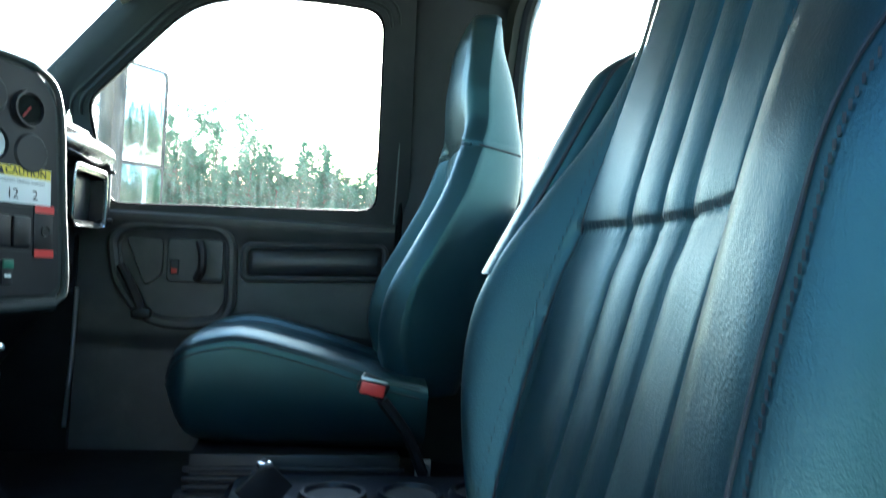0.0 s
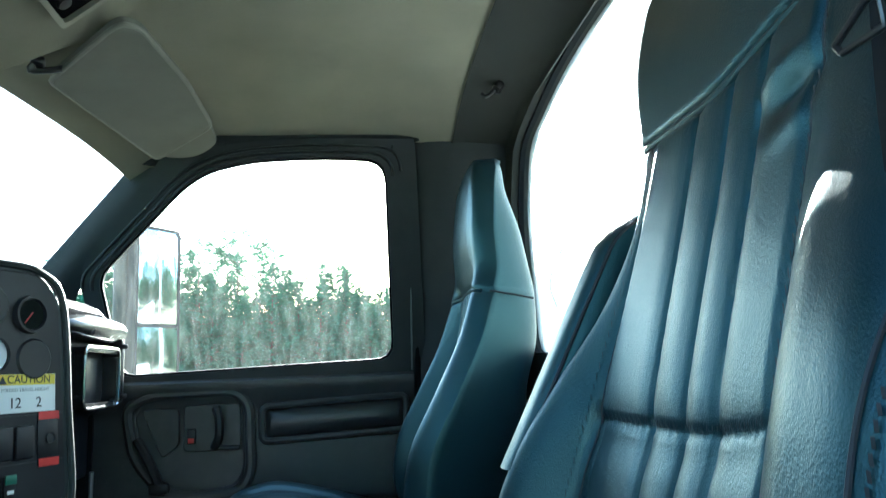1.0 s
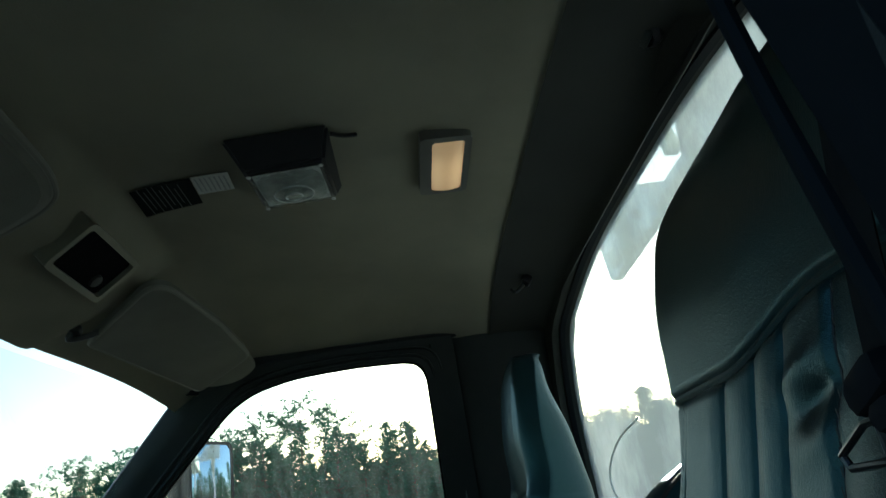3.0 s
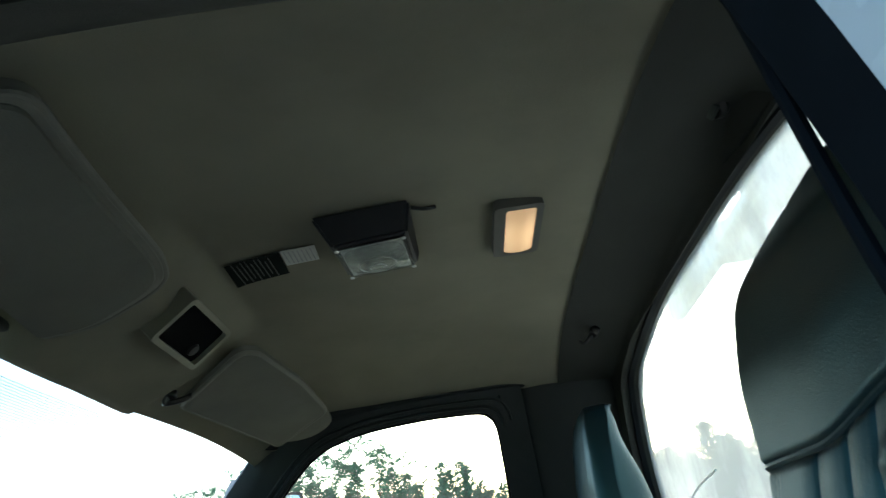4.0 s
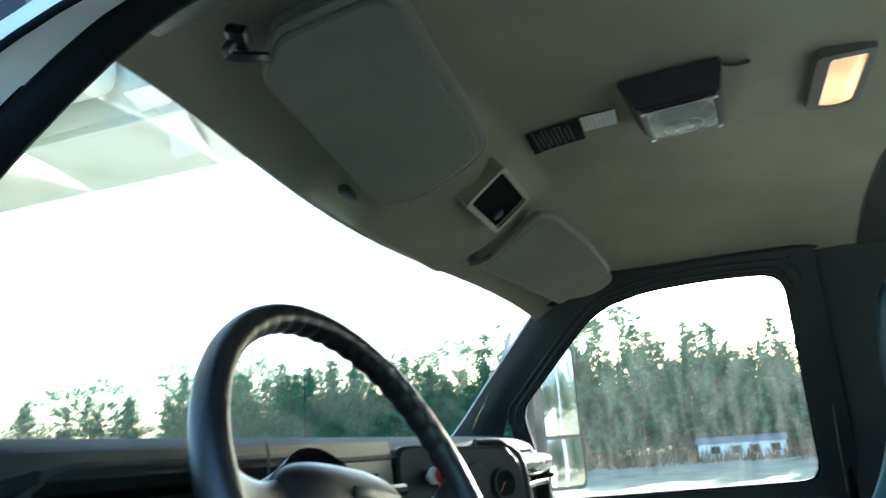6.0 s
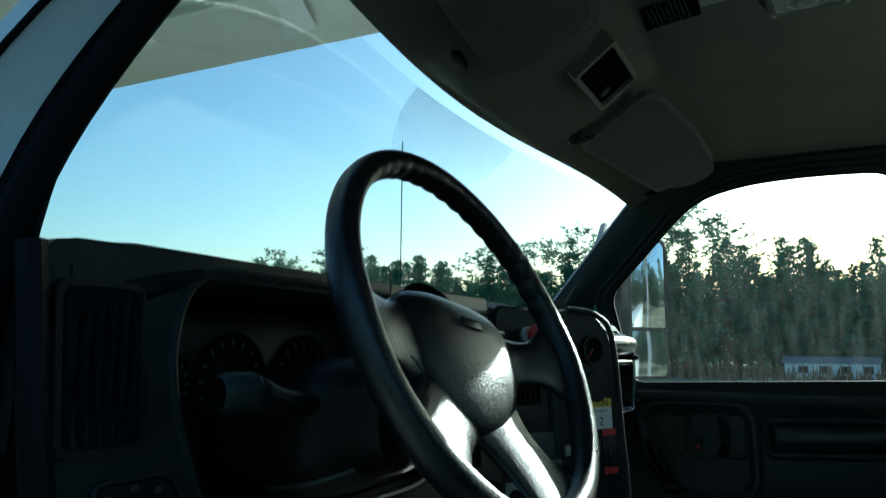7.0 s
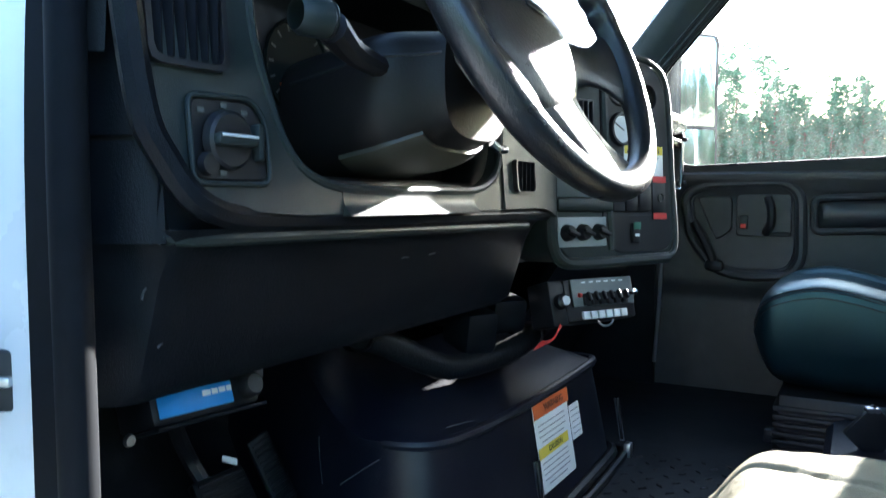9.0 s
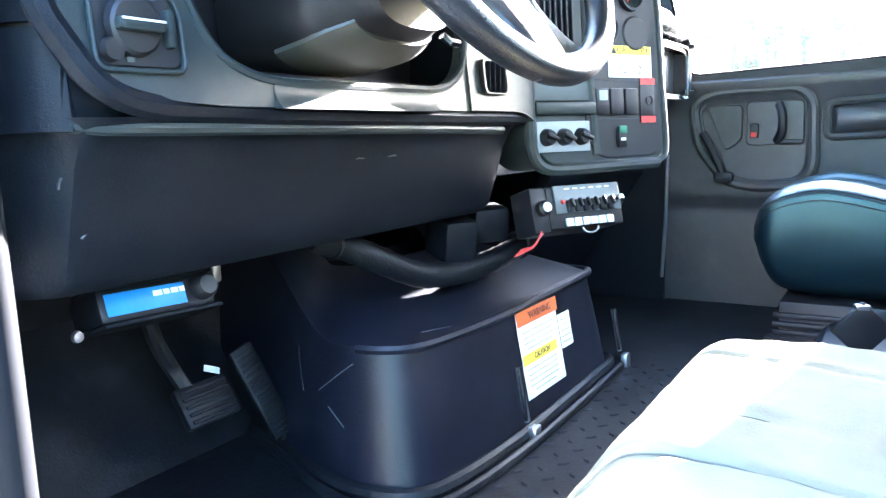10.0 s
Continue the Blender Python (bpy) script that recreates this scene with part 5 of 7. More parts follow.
def tan_cushion(u, v):
    a = 2 * math.pi * u
    w0 = 0.235 - 0.070 * smooth((v - 0.50) / 0.5) ** 1.6
    ca, sa = math.cos(a), math.sin(a)
    x = w0 * math.copysign(abs(ca) ** 0.5, ca)
    bol = smooth((abs(x) / w0 - 0.45) / 0.35)
    top_z = 0.012 + 0.006 * bol + 0.030 * smooth(v / 0.85) - 0.055 * smooth((v - 0.82) / 0.18) ** 2
    if sa >= 0:
        z = -0.03 + (top_z + 0.03) * abs(sa) ** 0.45
        z -= 0.0050 * max(bump_at(x, c, 0.0050) for c in TAN_RIBS) * abs(sa) ** 0.3
        z += 0.0012 * math.sin(x * 70 + 2 * math.sin(v * 20)) * math.sin(v * 40)
    else:
        z = -0.03 - 0.12 * abs(sa) ** 0.45
    nose = max(0.0, (v - 0.88) / 0.12)
    out = (1 - math.sqrt(max(0.0, 1 - nose * nose))) * 0.5 * (z + 0.06)
    return (DX + x, TAN_Y0 + (TAN_Y1 - TAN_Y0) * v, TAN_Z + z - out)


part("cushion", closed(tan_cushion, 240, 70), VINYL_TAN, driver_seat, "worn tan cloth cushion with sewn ribs", angle=70)
for x0 in TAN_RIBS:
    line_ = []
    for k in range(61):
        v0 = 0.30 + 0.685 * k / 60
        w_ = 0.235 - 0.070 * smooth((v0 - 0.50) / 0.5) ** 1.6
        u0 = math.acos(max(-1, min(1, math.copysign(min(1, abs(x0) / w_) ** 2, x0)))) / (2 * math.pi)
        line_.append(Vector(tan_cushion(u0, v0)) + Vector((0, 0.0004, 0.0004)))
    part("cushion_seam", tube(line_, 0.0009, 6), SEAM_TAN, driver_seat, "sewn rib seam")
seat_base(driver_seat, DX, TAN_Y0, TAN_Y1, 0.07, 0.40)

# passenger's seat
pass_seat = thing("bucket_seat", "blue-grey vinyl passenger bucket seat by the closed door", "seat", (0.56, 0.0, 0), group="bucket seats")
PX_ = 0.560
p_line = lambda x: 0.762 - 0.018 * (x / 0.17) ** 2
p_gather = lambda x: 0.560
p_front, p_section = seat_back(PX_, PASSENGER_BACK, (0.058, 0.0, -0.058), p_gather, p_line, ())
part("backrest", closed(p_section, 200, 150), VINYL, pass_seat, "pleated blue-grey vinyl backrest with side bolsters", angle=70)
seat_trim(pass_seat, p_front, PX_, (), (lambda z: along(z, PASSENGER_BACK, 7), lambda z: along(z, PASSENGER_BACK, 8), 0.168, 0.168), p_line, p_gather, 0.30, 0.76)
side_seam = [Vector((PX_ - along(0.74 - 0.02 * k / 12, PASSENGER_BACK, 3) * (0.985 + 0.014 * math.sin(k / 12 * math.pi)), p_front(-0.172, 0.744) - 0.004 - 0.085 * k / 12, 0.744 - 0.018 * k / 12)) for k in range(13)]
part("side_seam", tube(side_seam, 0.0020, 6), STITCH, pass_seat, "sewn seam round the headrest's side")
PTOP = [(-0.24, 0.283), (-0.16, 0.300), (-0.11, 0.315), (0.0, 0.347), (0.11, 0.370), (0.17, 0.362), (0.21, 0.345), (0.232, 0.320), (0.243, 0.285)]
PBOT = [(-0.24, 0.130), (0.10, 0.130), (0.17, 0.136), (0.21, 0.152), (0.232, 0.195), (0.243, 0.250)]


def pass_cushion(u, v):
    a = 2 * math.pi * u
    y = -0.24 + 0.483 * (1 - (1 - v) ** 1.6)
    w = 0.222 - 0.050 * smooth((v - 0.72) / 0.28) ** 2
    ca, sa = math.cos(a), math.sin(a)
    x = w * math.copysign(abs(ca) ** 0.55, ca)
    t, b = along(y, PTOP), along(y, PBOT)
    mid_z = t - 0.036 if t - 0.036 > b else (t + b) / 2
    if sa >= 0:
        z = mid_z + (t - mid_z) * abs(sa) ** 0.5
        z -= 0.016 * (1 - smooth((abs(x) / w - 0.42) / 0.30)) * (1 - smooth((y - 0.15) / 0.08))
        z -= 0.006 * max(bump_at(x, c, 0.0036) for c in (-0.118, -0.06, 0.0, 0.06, 0.118)) * (1 - smooth((y - 0.14) / 0.06))
    else:
        z = mid_z + (b - mid_z) * abs(sa) ** 0.55
        x *= 1 - 0.06 * smooth((mid_z - z) / 0.14)
    return (PX_ + x, y, z)


part("cushion", closed(pass_cushion, 140, 80), VINYL, pass_seat, "padded vinyl cushion with a rolled front edge", angle=70)
for u0 in (0.500, 0.478, 0.458, 0.022, 0.042):
    part("cushion_seam", tube([Vector(pass_cushion(u0, 0.02 + 0.955 * k / 60)) + Vector((0.0006 if u0 < 0.25 else -0.0006, 0.0006, 0.0003)) for k in range(61)], 0.0014, 6), STITCH, pass_seat, "sewn edge seam")
seat_base(pass_seat, PX_, -0.24, 0.235, 0.135, 0.40)


def arm_at(u, v):
    a = 2 * math.pi * u
    tip = 1 - smooth((v - 0.80) / 0.20) ** 2 * 0.55
    return (-0.305 + 0.026 * math.copysign(abs(math.cos(a)) ** 0.6, math.cos(a)) * tip,
            -0.232 - 0.133 * v + 0.040 * math.copysign(abs(math.sin(a)) ** 0.6, math.sin(a)) * tip - 0.02 * smooth((v - 0.8) / 0.2),
            0.50 + 0.26 * v)


s = grid(arm_at, 36, 24, closed=True)
s.f += [tuple(i * 25 + 24 for i in range(36)), tuple(i * 25 for i in reversed(range(36)))]
part("armrest", bm_of(s), VINYL, driver_seat, "vinyl armrest folded upright", angle=60)
part("armrest_seam", tube([Vector(arm_at(0.40, 0.05 + 0.9 * k / 30)) + Vector((-0.001, 0.001, 0)) for k in range(31)], 0.002, 6), STITCH, driver_seat)

# seat belts
def rounded3(loop):
    """A closed line in space with its corners eased."""
    p_ = [Vector(q) for q in loop]
    out = []
    for i, b_ in enumerate(p_):
        a_, c_ = p_[i - 1], p_[(i + 1) % len(p_)]
        out += [b_.lerp(a_, 0.18), b_, b_.lerp(c_, 0.18)]
    return out


belt_d = thing("seat_belt", "black driver's seat belt hanging with its steel tongue", "seat belt", (-0.80, -0.28, 0.3))
BELT = spline([(-0.800, -0.275, 0.02), (-0.792, -0.262, 0.40), (-0.782, -0.262, 0.62), (-0.777, -0.268, 0.73), (-0.772, -0.285, 0.84), (-0.762, -0.318, 0.98), (-0.752, -0.350, 1.09)], 30)
part("webbing", bm_of(thick(lambda u, v: BELT[round(v * 30)] + Vector((0.028, -0.010, 0)) * (2 * u - 1), 3, 30, (0.0012, -0.0015, 0))), WEB, belt_d)
part("tongue", tube(rounded3([(-0.786, -0.254, 0.732), (-0.778, -0.254, 0.7315), (-0.756, -0.255, 0.7225), (-0.760, -0.255, 0.7175), (-0.786, -0.255, 0.7175)]), 0.0016, 8, closed=True), DSTEEL, belt_d, "steel belt tongue")
part("tongue_grip", join(rbox((0.034, 0.018, 0.017), (-0.787, -0.259, 0.744), 0.007, (0, 16, -8)), rbox((0.020, 0.014, 0.012), (-0.792, -0.258, 0.733), 0.005, (0, 10, -8))), WEB, belt_d)
part("guide", rbox((0.05, 0.03, 0.05), (-0.752, -0.352, 1.09), 0.01, (0, 10, -20)), BLACK, belt_d, "upper belt guide")

buckle = thing("belt_buckle", "black belt buckle with a red release button", "belt buckle", (0.29, -0.14, 0.1))
part("stalk", tube(spline([(0.315, -0.235, 0.115), (0.300, -0.20, 0.19), (0.290, -0.15, 0.255)], 12), 0.011, 8), BLACK, buckle)
part("housing", rbox((0.030, 0.052, 0.034), (0.287, -0.132, 0.280), 0.005, (25, 0, 0)), BLACK, buckle)
part("release_button", rbox((0.008, 0.044, 0.022), (0.2715, -0.130, 0.2775), 0.002, (12, 0, 0)), RED, buckle, "red release button")
part("bezel", rbox((0.007, 0.048, 0.006), (0.2725, -0.133, 0.2925), 0.002, (12, 0, 0)), STEEL, buckle)
part("anchor_bolt", join(lathe([(0, 0.012), (0.010, 0.012), (0.012, 0.006), (0.012, 0.0)], 12, facing((0.322, -0.236, 0.122), (0, -1, 0), (0, 0, 1)) @ pose(0, 0, 0)), rbox((0.006, 0.03, 0.05), (0.33, -0.236, 0.115), 0.004)), STEEL, buckle, "steel anchor bolt")

# console between the seats
con = thing("floor_console", "black plastic floor console with cup holders", "console", (0.1, -0.15, 0))
CON = rounded([(-0.06, -0.42), (0.22, -0.42), (0.22, 0.10), (-0.06, 0.10)], 0.04)
part("body", prism(CON, lambda a, b: (a, b, 0.142), (0, 0, -0.142), 0.012), COVER, con)
for p in ((0.10, -0.065), (0.10, -0.185), (0.11, -0.30)):
    cup = part("cup_holder", lathe([(0.040, -0.002), (0.044, 0.008), (0.050, 0.008), (0.054, -0.002)], 28, pose(p[0], p[1], 0.144)), COVER, con, "raised cup holder rim")
    part("cup_well", lathe([(0, 0.001), (0.041, 0.001), (0.041, -0.002)], 24, pose(p[0], p[1], 0.144)), INK, cup)
clip = thing("clipboard", "dark clipboard propped askew with a sunlit corner", "clipboard", (0.05, 0.035, 0.142))
part("board", rbox((0.010, 0.062, 0.062), (0.05, 0.035, 0.170), 0.003, (45, 0, 25)), BLACK, clip)
part("metal_clip", rbox((0.014, 0.020, 0.008), (0.049, 0.036, 0.205), 0.002, (0, 0, 25)), STEEL, clip)


# ---- overhead things ----
def on_ceiling(x, y, drop=0.0):
    return Vector((x, y, ceil_z(x, y) - drop))


dome = thing("dome_lamp", "lit dome lamp with a grey frame", "dome lamp", (-0.02, -0.195, 1.24))
DL = rounded([(-0.120, -0.232), (0.063, -0.232), (0.063, -0.156), (-0.120, -0.156)], 0.010)
DI = rounded([(-0.106, -0.222), (0.054, -0.222), (0.054, -0.174), (-0.106, -0.174)], 0.004)
part("frame", frame_ring(DL, DI, lambda a, b: (a, b, 1.231), (0, 0, 0.02), 60), DOMEF, dome, "grey plastic frame")
part("lens", bm_of(thick(lambda u, v: (-0.107 + 0.162 * u, -0.223 + 0.050 * v, 1.235 - 0.004 * math.sin(math.pi * v)), 12, 8, (0, 0, 0.004))), LAMP, dome, "glowing amber-white lens")
spot = thing("work_lamp", "black add-on cab lamp with a clear ribbed lens", "cab lamp", (-0.08, 0.03, 1.24))
SB = [(-0.160, 0.112, 1.243), (-0.173, -0.034, 1.243), (0.022, -0.034, 1.243), (0.022, 0.095, 1.243)]
SL = [(-0.142, 0.086, 1.198), (-0.157, -0.024, 1.198), (-0.044, -0.030, 1.195), (-0.034, 0.078, 1.195)]
sh = Shape().add(SB + SL, [(0, 1, 2, 3), (7, 6, 5, 4), (0, 1, 5, 4), (1, 2, 6, 5), (2, 3, 7, 6), (3, 0, 4, 7)])
b = bm_of(sh)
bmesh.ops.bevel(b, geom=list(b.edges), offset=0.004, segments=2, affect='EDGES')
part("housing", b, LAMPBODY, spot)


def spot_face(u, v, out=0.0):
    p, q, r, s_ = [Vector(k) for k in SL]
    c = p.lerp(q, u).lerp(s_.lerp(r, u), v)
    return c + Vector((0, 0, -out))


lens = part("lens", bm_of(thick(lambda u, v: spot_face(0.05 + 0.90 * u, 0.06 + 0.90 * v, 0.004 + 0.012 * math.sin(math.pi * u) * math.sin(math.pi * v)), 24, 20, (0, 0, 0.003))), LENS, spot, "clear ribbed lens")
part("reflector", bm_of(thick(lambda u, v: spot_face(0.08 + 0.84 * u, 0.08 + 0.84 * v, 0.0025), 2, 2, (0, 0, 0.001))), RIBBED, spot)
for k in (0, 2):
    r = 0.012 + 0.008 * k
    part("lens_rib", tube([spot_face(0.5 + r / 0.11 * math.cos(radians(a)), min(0.95, max(0.06, 0.55 + r / 0.13 * math.sin(radians(a)))), 0.015 - 0.002 * k) for a in range(0, 360, 15)], 0.0012, 6, closed=True), RIBBED, lens)
for u, v in ((0.05, 0.05), (0.95, 0.05), (0.95, 0.95), (0.05, 0.95)):
    part("screw", lathe([(0, 0.002), (0.003, 0.0015), (0.0035, 0)], 10, Matrix.Translation(spot_face(u, v, 0.004)) @ pose(0, 0, 0, 180, 0, 0)), STEEL, spot)
part("switch", rbox((0.010, 0.022, 0.008), (-0.152, 0.012, 1.222), 0.002, (0, 28, 6)), INK, spot)
part("tail_wire", tube(spline([(-0.150, -0.034, 1.240), (-0.142, -0.052, 1.239), (-0.138, -0.070, 1.241)], 8), 0.003, 6), BLACK, spot)

stk = thing("warning_sticker", "dark and silver printed sticker on the headliner", "sticker", (-0.01, 0.2, 1.24))


def flat_on_ceiling(name, loop, mat, parent, label="", lift=0.0015):
    def at(u, v):
        a, b_, c, d = [Vector(p) for p in loop]
        q = a.lerp(b_, u).lerp(d.lerp(c, u), v)
        return on_ceiling(q.x, q.y, lift)
    return part(name, bm_of(thick(at, 8, 6, (0, 0, 0.0008))), mat, parent, label, flat=True)


dark = flat_on_ceiling("dark_panel", [(-0.042, 0.272), (-0.062, 0.180), (0.022, 0.183), (0.045, 0.276)], DARKLBL, stk, "dark printed half", 0.004)
flat_on_ceiling("silver_panel", [(-0.064, 0.178), (-0.068, 0.123), (-0.014, 0.126), (-0.008, 0.180)], SILVER, stk, "silver printed half", 0.004)
for k in range(9):
    y = 0.200 + 0.0075 * k
    x0 = -0.050 + 0.012 * (k % 3 == 1)
    flat_on_ceiling("print_line", [(x0, y + 0.0013), (x0, y), (0.022 + 0.002 * k - 0.012 * (k % 2), y), (0.022 + 0.002 * k - 0.012 * (k % 2), y + 0.0013)], FAINT, dark, "", 0.0052)
for k in range(7):
    y = 0.130 + 0.007 * k
    flat_on_ceiling("print_line", [(-0.060, y + 0.002), (-0.060, y), (-0.018, y), (-0.018, y + 0.002)], GREYINK, stk, "", 0.0052)

# pocket in the overhead pod
PKM = facing((-0.003, 0.342, 1.160), (1, 0.0, 0), (0, -0.78, 0.62))     # z out of the face, down and back
pocket = thing("overhead_pocket", "square tan-framed pocket in the overhead pod", "overhead pocket", (0.0, 0.34, 1.15))
PO, PI = rounded([(-0.088, -0.044), (0.088, -0.044), (0.088, 0.044), (-0.088, 0.044)], 0.010), rounded([(-0.078, -0.035), (0.078, -0.035), (0.078, 0.035), (-0.078, 0.035)], 0.005)
POCK = material("pocket_plastic", (0.20, 0.185, 0.14), 0.55, var=0.08, scale=20)
part("frame", frame_ring(PO, PI, lambda a, b_: PKM @ Vector((a, b_, 0.014)), PKM.to_3x3() @ Vector((0, 0, -0.03)), 60), POCK, pocket)
# flat plate just behind the frame; the pocket's shade is its colour
part("well", prism(PI, lambda a, b_: PKM @ Vector((a, b_, 0.006)), PKM.to_3x3() @ Vector((0, 0, -0.004))), RECESS_SHADE, pocket, "near-black plate painted as a shaded opening")
part("button", lathe([(0, 0.006), (0.010, 0.005), (0.012, 0.0)], 18, PKM @ pose(0.045, -0.018, 0.005)), LAMPBODY, pocket)


def visor(label, loop, tuck, hinge, clip_at, face=None):
    """A cloth sun visor lying against the headliner; loop of corners in space, tuck moves its back upwards."""
    c = sum((Vector(p) for p in loop), Vector()) / len(loop)
    v = thing("sun_visor", label, "sun visor", tuple(c), group="sun visors")
    ex = (Vector(loop[-1]) - Vector(loop[0])).normalized()
    ey = Vector(loop[len(loop) // 2]) - Vector(loop[0])
    ey = (ey - ex * ey.dot(ex)).normalized()
    nn = ex.cross(ey).normalized()
    if nn.z > 0:
        nn.negate()
    flat2 = [((Vector(p) - c).dot(ex), (Vector(p) - c).dot(ey)) for p in loop]
    rl = rounded(flat2, tuck, 6)
    at = lambda a, b_: c + ex * a + ey * b_
    s_ = Shape()
    rings = [(1.0, -0.006), (1.0, 0.004), (0.985, 0.010), (0.955, 0.0125), (0.90, 0.0115), (0.5, 0.0105)]
    for k, o in rings:
        s_.v += [tuple(at(p[0] * k, p[1] * k) + nn * o) for p in rl]
    n = len(rl)
    for r in range(len(rings) - 1):
        for i in range(n):
            j = (i + 1) % n
            s_.f.append((r * n + i, r * n + j, (r + 1) * n + j, (r + 1) * n + i))
    s_.f += [tuple(range(n)), tuple((len(rings) - 1) * n + i for i in range(n))]
    # with a face, the panel is painted paler, so the face looks shaded
    part("panel", bm_of(s_), VISOR if face is None else VISOR_LIT, v)
    if face:
        inner = [(p[0] * face[0] + face[1], p[1] * face[0] + face[2]) for p in rl]
        part("face", prism(inner, lambda a, b_: at(a, b_) + nn * 0.0175, -nn * 0.007, 0.003), VISOR, v, "grey-tan cloth face")
    part("edge_piping", tube([at(p[0] * 0.992, p[1] * 0.992) + nn * 0.008 for p in rl], 0.0045, 8, closed=True), VISOR_LIT, v)
    part("hinge", join(rbox((0.028, 0.022, 0.014), hinge, 0.005, (15, 10, 20)), tube(spline([Vector(hinge) + Vector((0, 0, 0.004)), Vector(hinge) + Vector((0, 0.012, -0.014)), Vector(hinge) + (c - Vector(hinge)) * 0.10 + Vector((0, 0, -0.010)), Vector(hinge) + (c - Vector(hinge)) * 0.22], 12), 0.0055, 8)), DSTEEL, v, "dark metal hinge bracket")
    if clip_at:
        part("clip", join(tube([clip_at, Vector(clip_at) + Vector((0.03, 0.01, -0.002))], 0.003, 6), rbox((0.014, 0.012, 0.012), clip_at, 0.003)), BLACK, v)
    return v


visor("tan cloth driver's sun visor, folded up", [(-0.193, 0.466, 1.117), (-0.165, 0.412, 1.133), (-0.192, 0.305, 1.166), (-0.255, 0.283, 1.173), (-0.480, 0.274, 1.176), (-0.612, 0.262, 1.179), (-0.632, 0.372, 1.146), (-0.582, 0.418, 1.131)], [0.012, 0.03, 0.06, 0.05, 0.06, 0.035, 0.012, 0.012], (-0.640, 0.405, 1.132), None, (0.945, 0.006, -0.008))
vb = thing("visor_retainer", "small black visor retainer on the headliner", "visor clip", (-0.27, 0.49, 1.13))
part("hook", rbox((0.05, 0.016, 0.014), (-0.255, 0.492, 1.116), 0.005, (0, 0, 10)), BLACK, vb)
vs = visor("tan cloth passenger sun visor, folded up", [(0.265, 0.456, 1.121), (0.118, 0.300, 1.161), (0.140, 0.274, 1.163), (0.345, 0.243, 1.153), (0.560, 0.233, 1.140), (0.690, 0.380, 1.104)], [0.012, 0.03, 0.02, 0.03, 0.03, 0.02], (0.205, 0.450, 1.122), (0.500, 0.248, 1.142))
part("end_flap", prism(rounded([(0.50, 0.236), (0.680, 0.240), (0.735, 0.300), (0.715, 0.355), (0.66, 0.395), (0.60, 0.36)], [0.02, 0.04, 0.04, 0.03, 0.02, 0.02]), lambda a, b_: (a, b_, (1.1995 - 0.06856 * a - 0.17625 * b_) / 0.98196 - 0.002), (0, 0, 0.008), 0.003), VISOR, vs, "rounded flap at the visor's end")

for hx in (0.475,):
    hk = thing("coat_hook", "small dark coat hook on the rear trim", "coat hook", (hx, -0.36, 1.16), group="coat hooks")
    part("base", rbox((0.035, 0.02, 0.02), (hx, -0.380, 1.194), 0.006, (40, 0, 0)), BLACK, hk)
    part("peg", tube(spline([(hx, -0.372, 1.186), (hx, -0.352, 1.171), (hx, -0.342, 1.179)], 8), 0.004, 8), BLACK, hk)
rec = thing("belt_opening", "oval dark belt opening dished into the rear trim", "trim opening", (-0.32, -0.42, 1.23))
RM = facing((-0.326, -0.4205, 1.2290), (-1, 0, 0), (0, 0.68, 0.73))
part("rim", lathe([(0.016, 0.004), (0.020, 0.008), (0.025, 0.002), (0.025, -0.004)], 28, RM), BLACK, rec)
# flat disc with the opening's shade painted on
part("well", lathe([(0, 0.003), (0.019, 0.003), (0.019, -0.01)], 24, RM), RECESS_SHADE, rec)
part("tongue", moved(rbox((0.030, 0.010, 0.006), (0.0, -0.010, 0.008), 0.002), RM), BEZEL, rec, "grey strap end in the opening")
for sgn, pil in ((1, pe), (-1, pw)):
    part("rail_joint", rbox((0.02, 0.006, 0.035), (sgn * 0.755, -0.165, 1.158), 0.002), GASKET, pil)
    part("rail_screw", lathe([(0, 0.003), (0.005, 0.002), (0.006, 0)], 12, facing((sgn * 0.772, 0.315, 1.112), (0, -1, 0), (0, 0, 1)) if sgn > 0 else facing((-0.772, 0.315, 1.112), (0, 1, 0), (0, 0, 1))), CHROME, pil)

# ---- footwell ----
cover = thing("engine_cover", "black moulded engine cover on the cab floor", "engine cover", (-0.08, 0.6, 0))
EC = [(-0.335, 0.98), (-0.372, 0.83), (-0.440, 0.66), (-0.452, 0.575), (-0.425, 0.512), (-0.35, 0.488), (-0.20, 0.478), (0.0, 0.480), (0.15, 0.484), (0.235, 0.492), (0.262, 0.53), (0.268, 0.70), (0.27, 0.98)]
ECS = spline([(p[0], p[1], 0) for p in EC], 96)


def cover_at(u, v):
    p = ECS[round(u * 96)]
    front = smooth((p.y - 0.60) / 0.3)
    z_top = 0.205 + 0.14 * front
    c = Vector((-0.06, 0.95, 0))
    k = v
    if k < 0.72:
        t = k / 0.72
        q = p.lerp(c, 0.075 * t)
        return (q.x, q.y, z_top * t * 0.96)
    t = (k - 0.72) / 0.28
    q = p.lerp(c, 0.075 + 0.50 * t ** 1.25)
    return (q.x, q.y, z_top * (0.96 + 0.04 * math.sin(min(1, t * 3) * math.pi / 2)) + 0.10 * smooth(t) * 0.6)


part("shell", bm_of(grid(cover_at, 96, 40)), COVER, cover, "moulded shell")
part("rolled_edge", tube([Vector(cover_at(k / 96, 0.715)) + Vector((0, -0.004, 0.002)) for k in range(24, 90)], 0.008, 8), COVER, cover)
part("base_seal", tube([Vector((p.x, p.y - 0.006, 0.012)) for p in ECS], 0.011, 8), RUBBER, cover, "rubber floor seal")
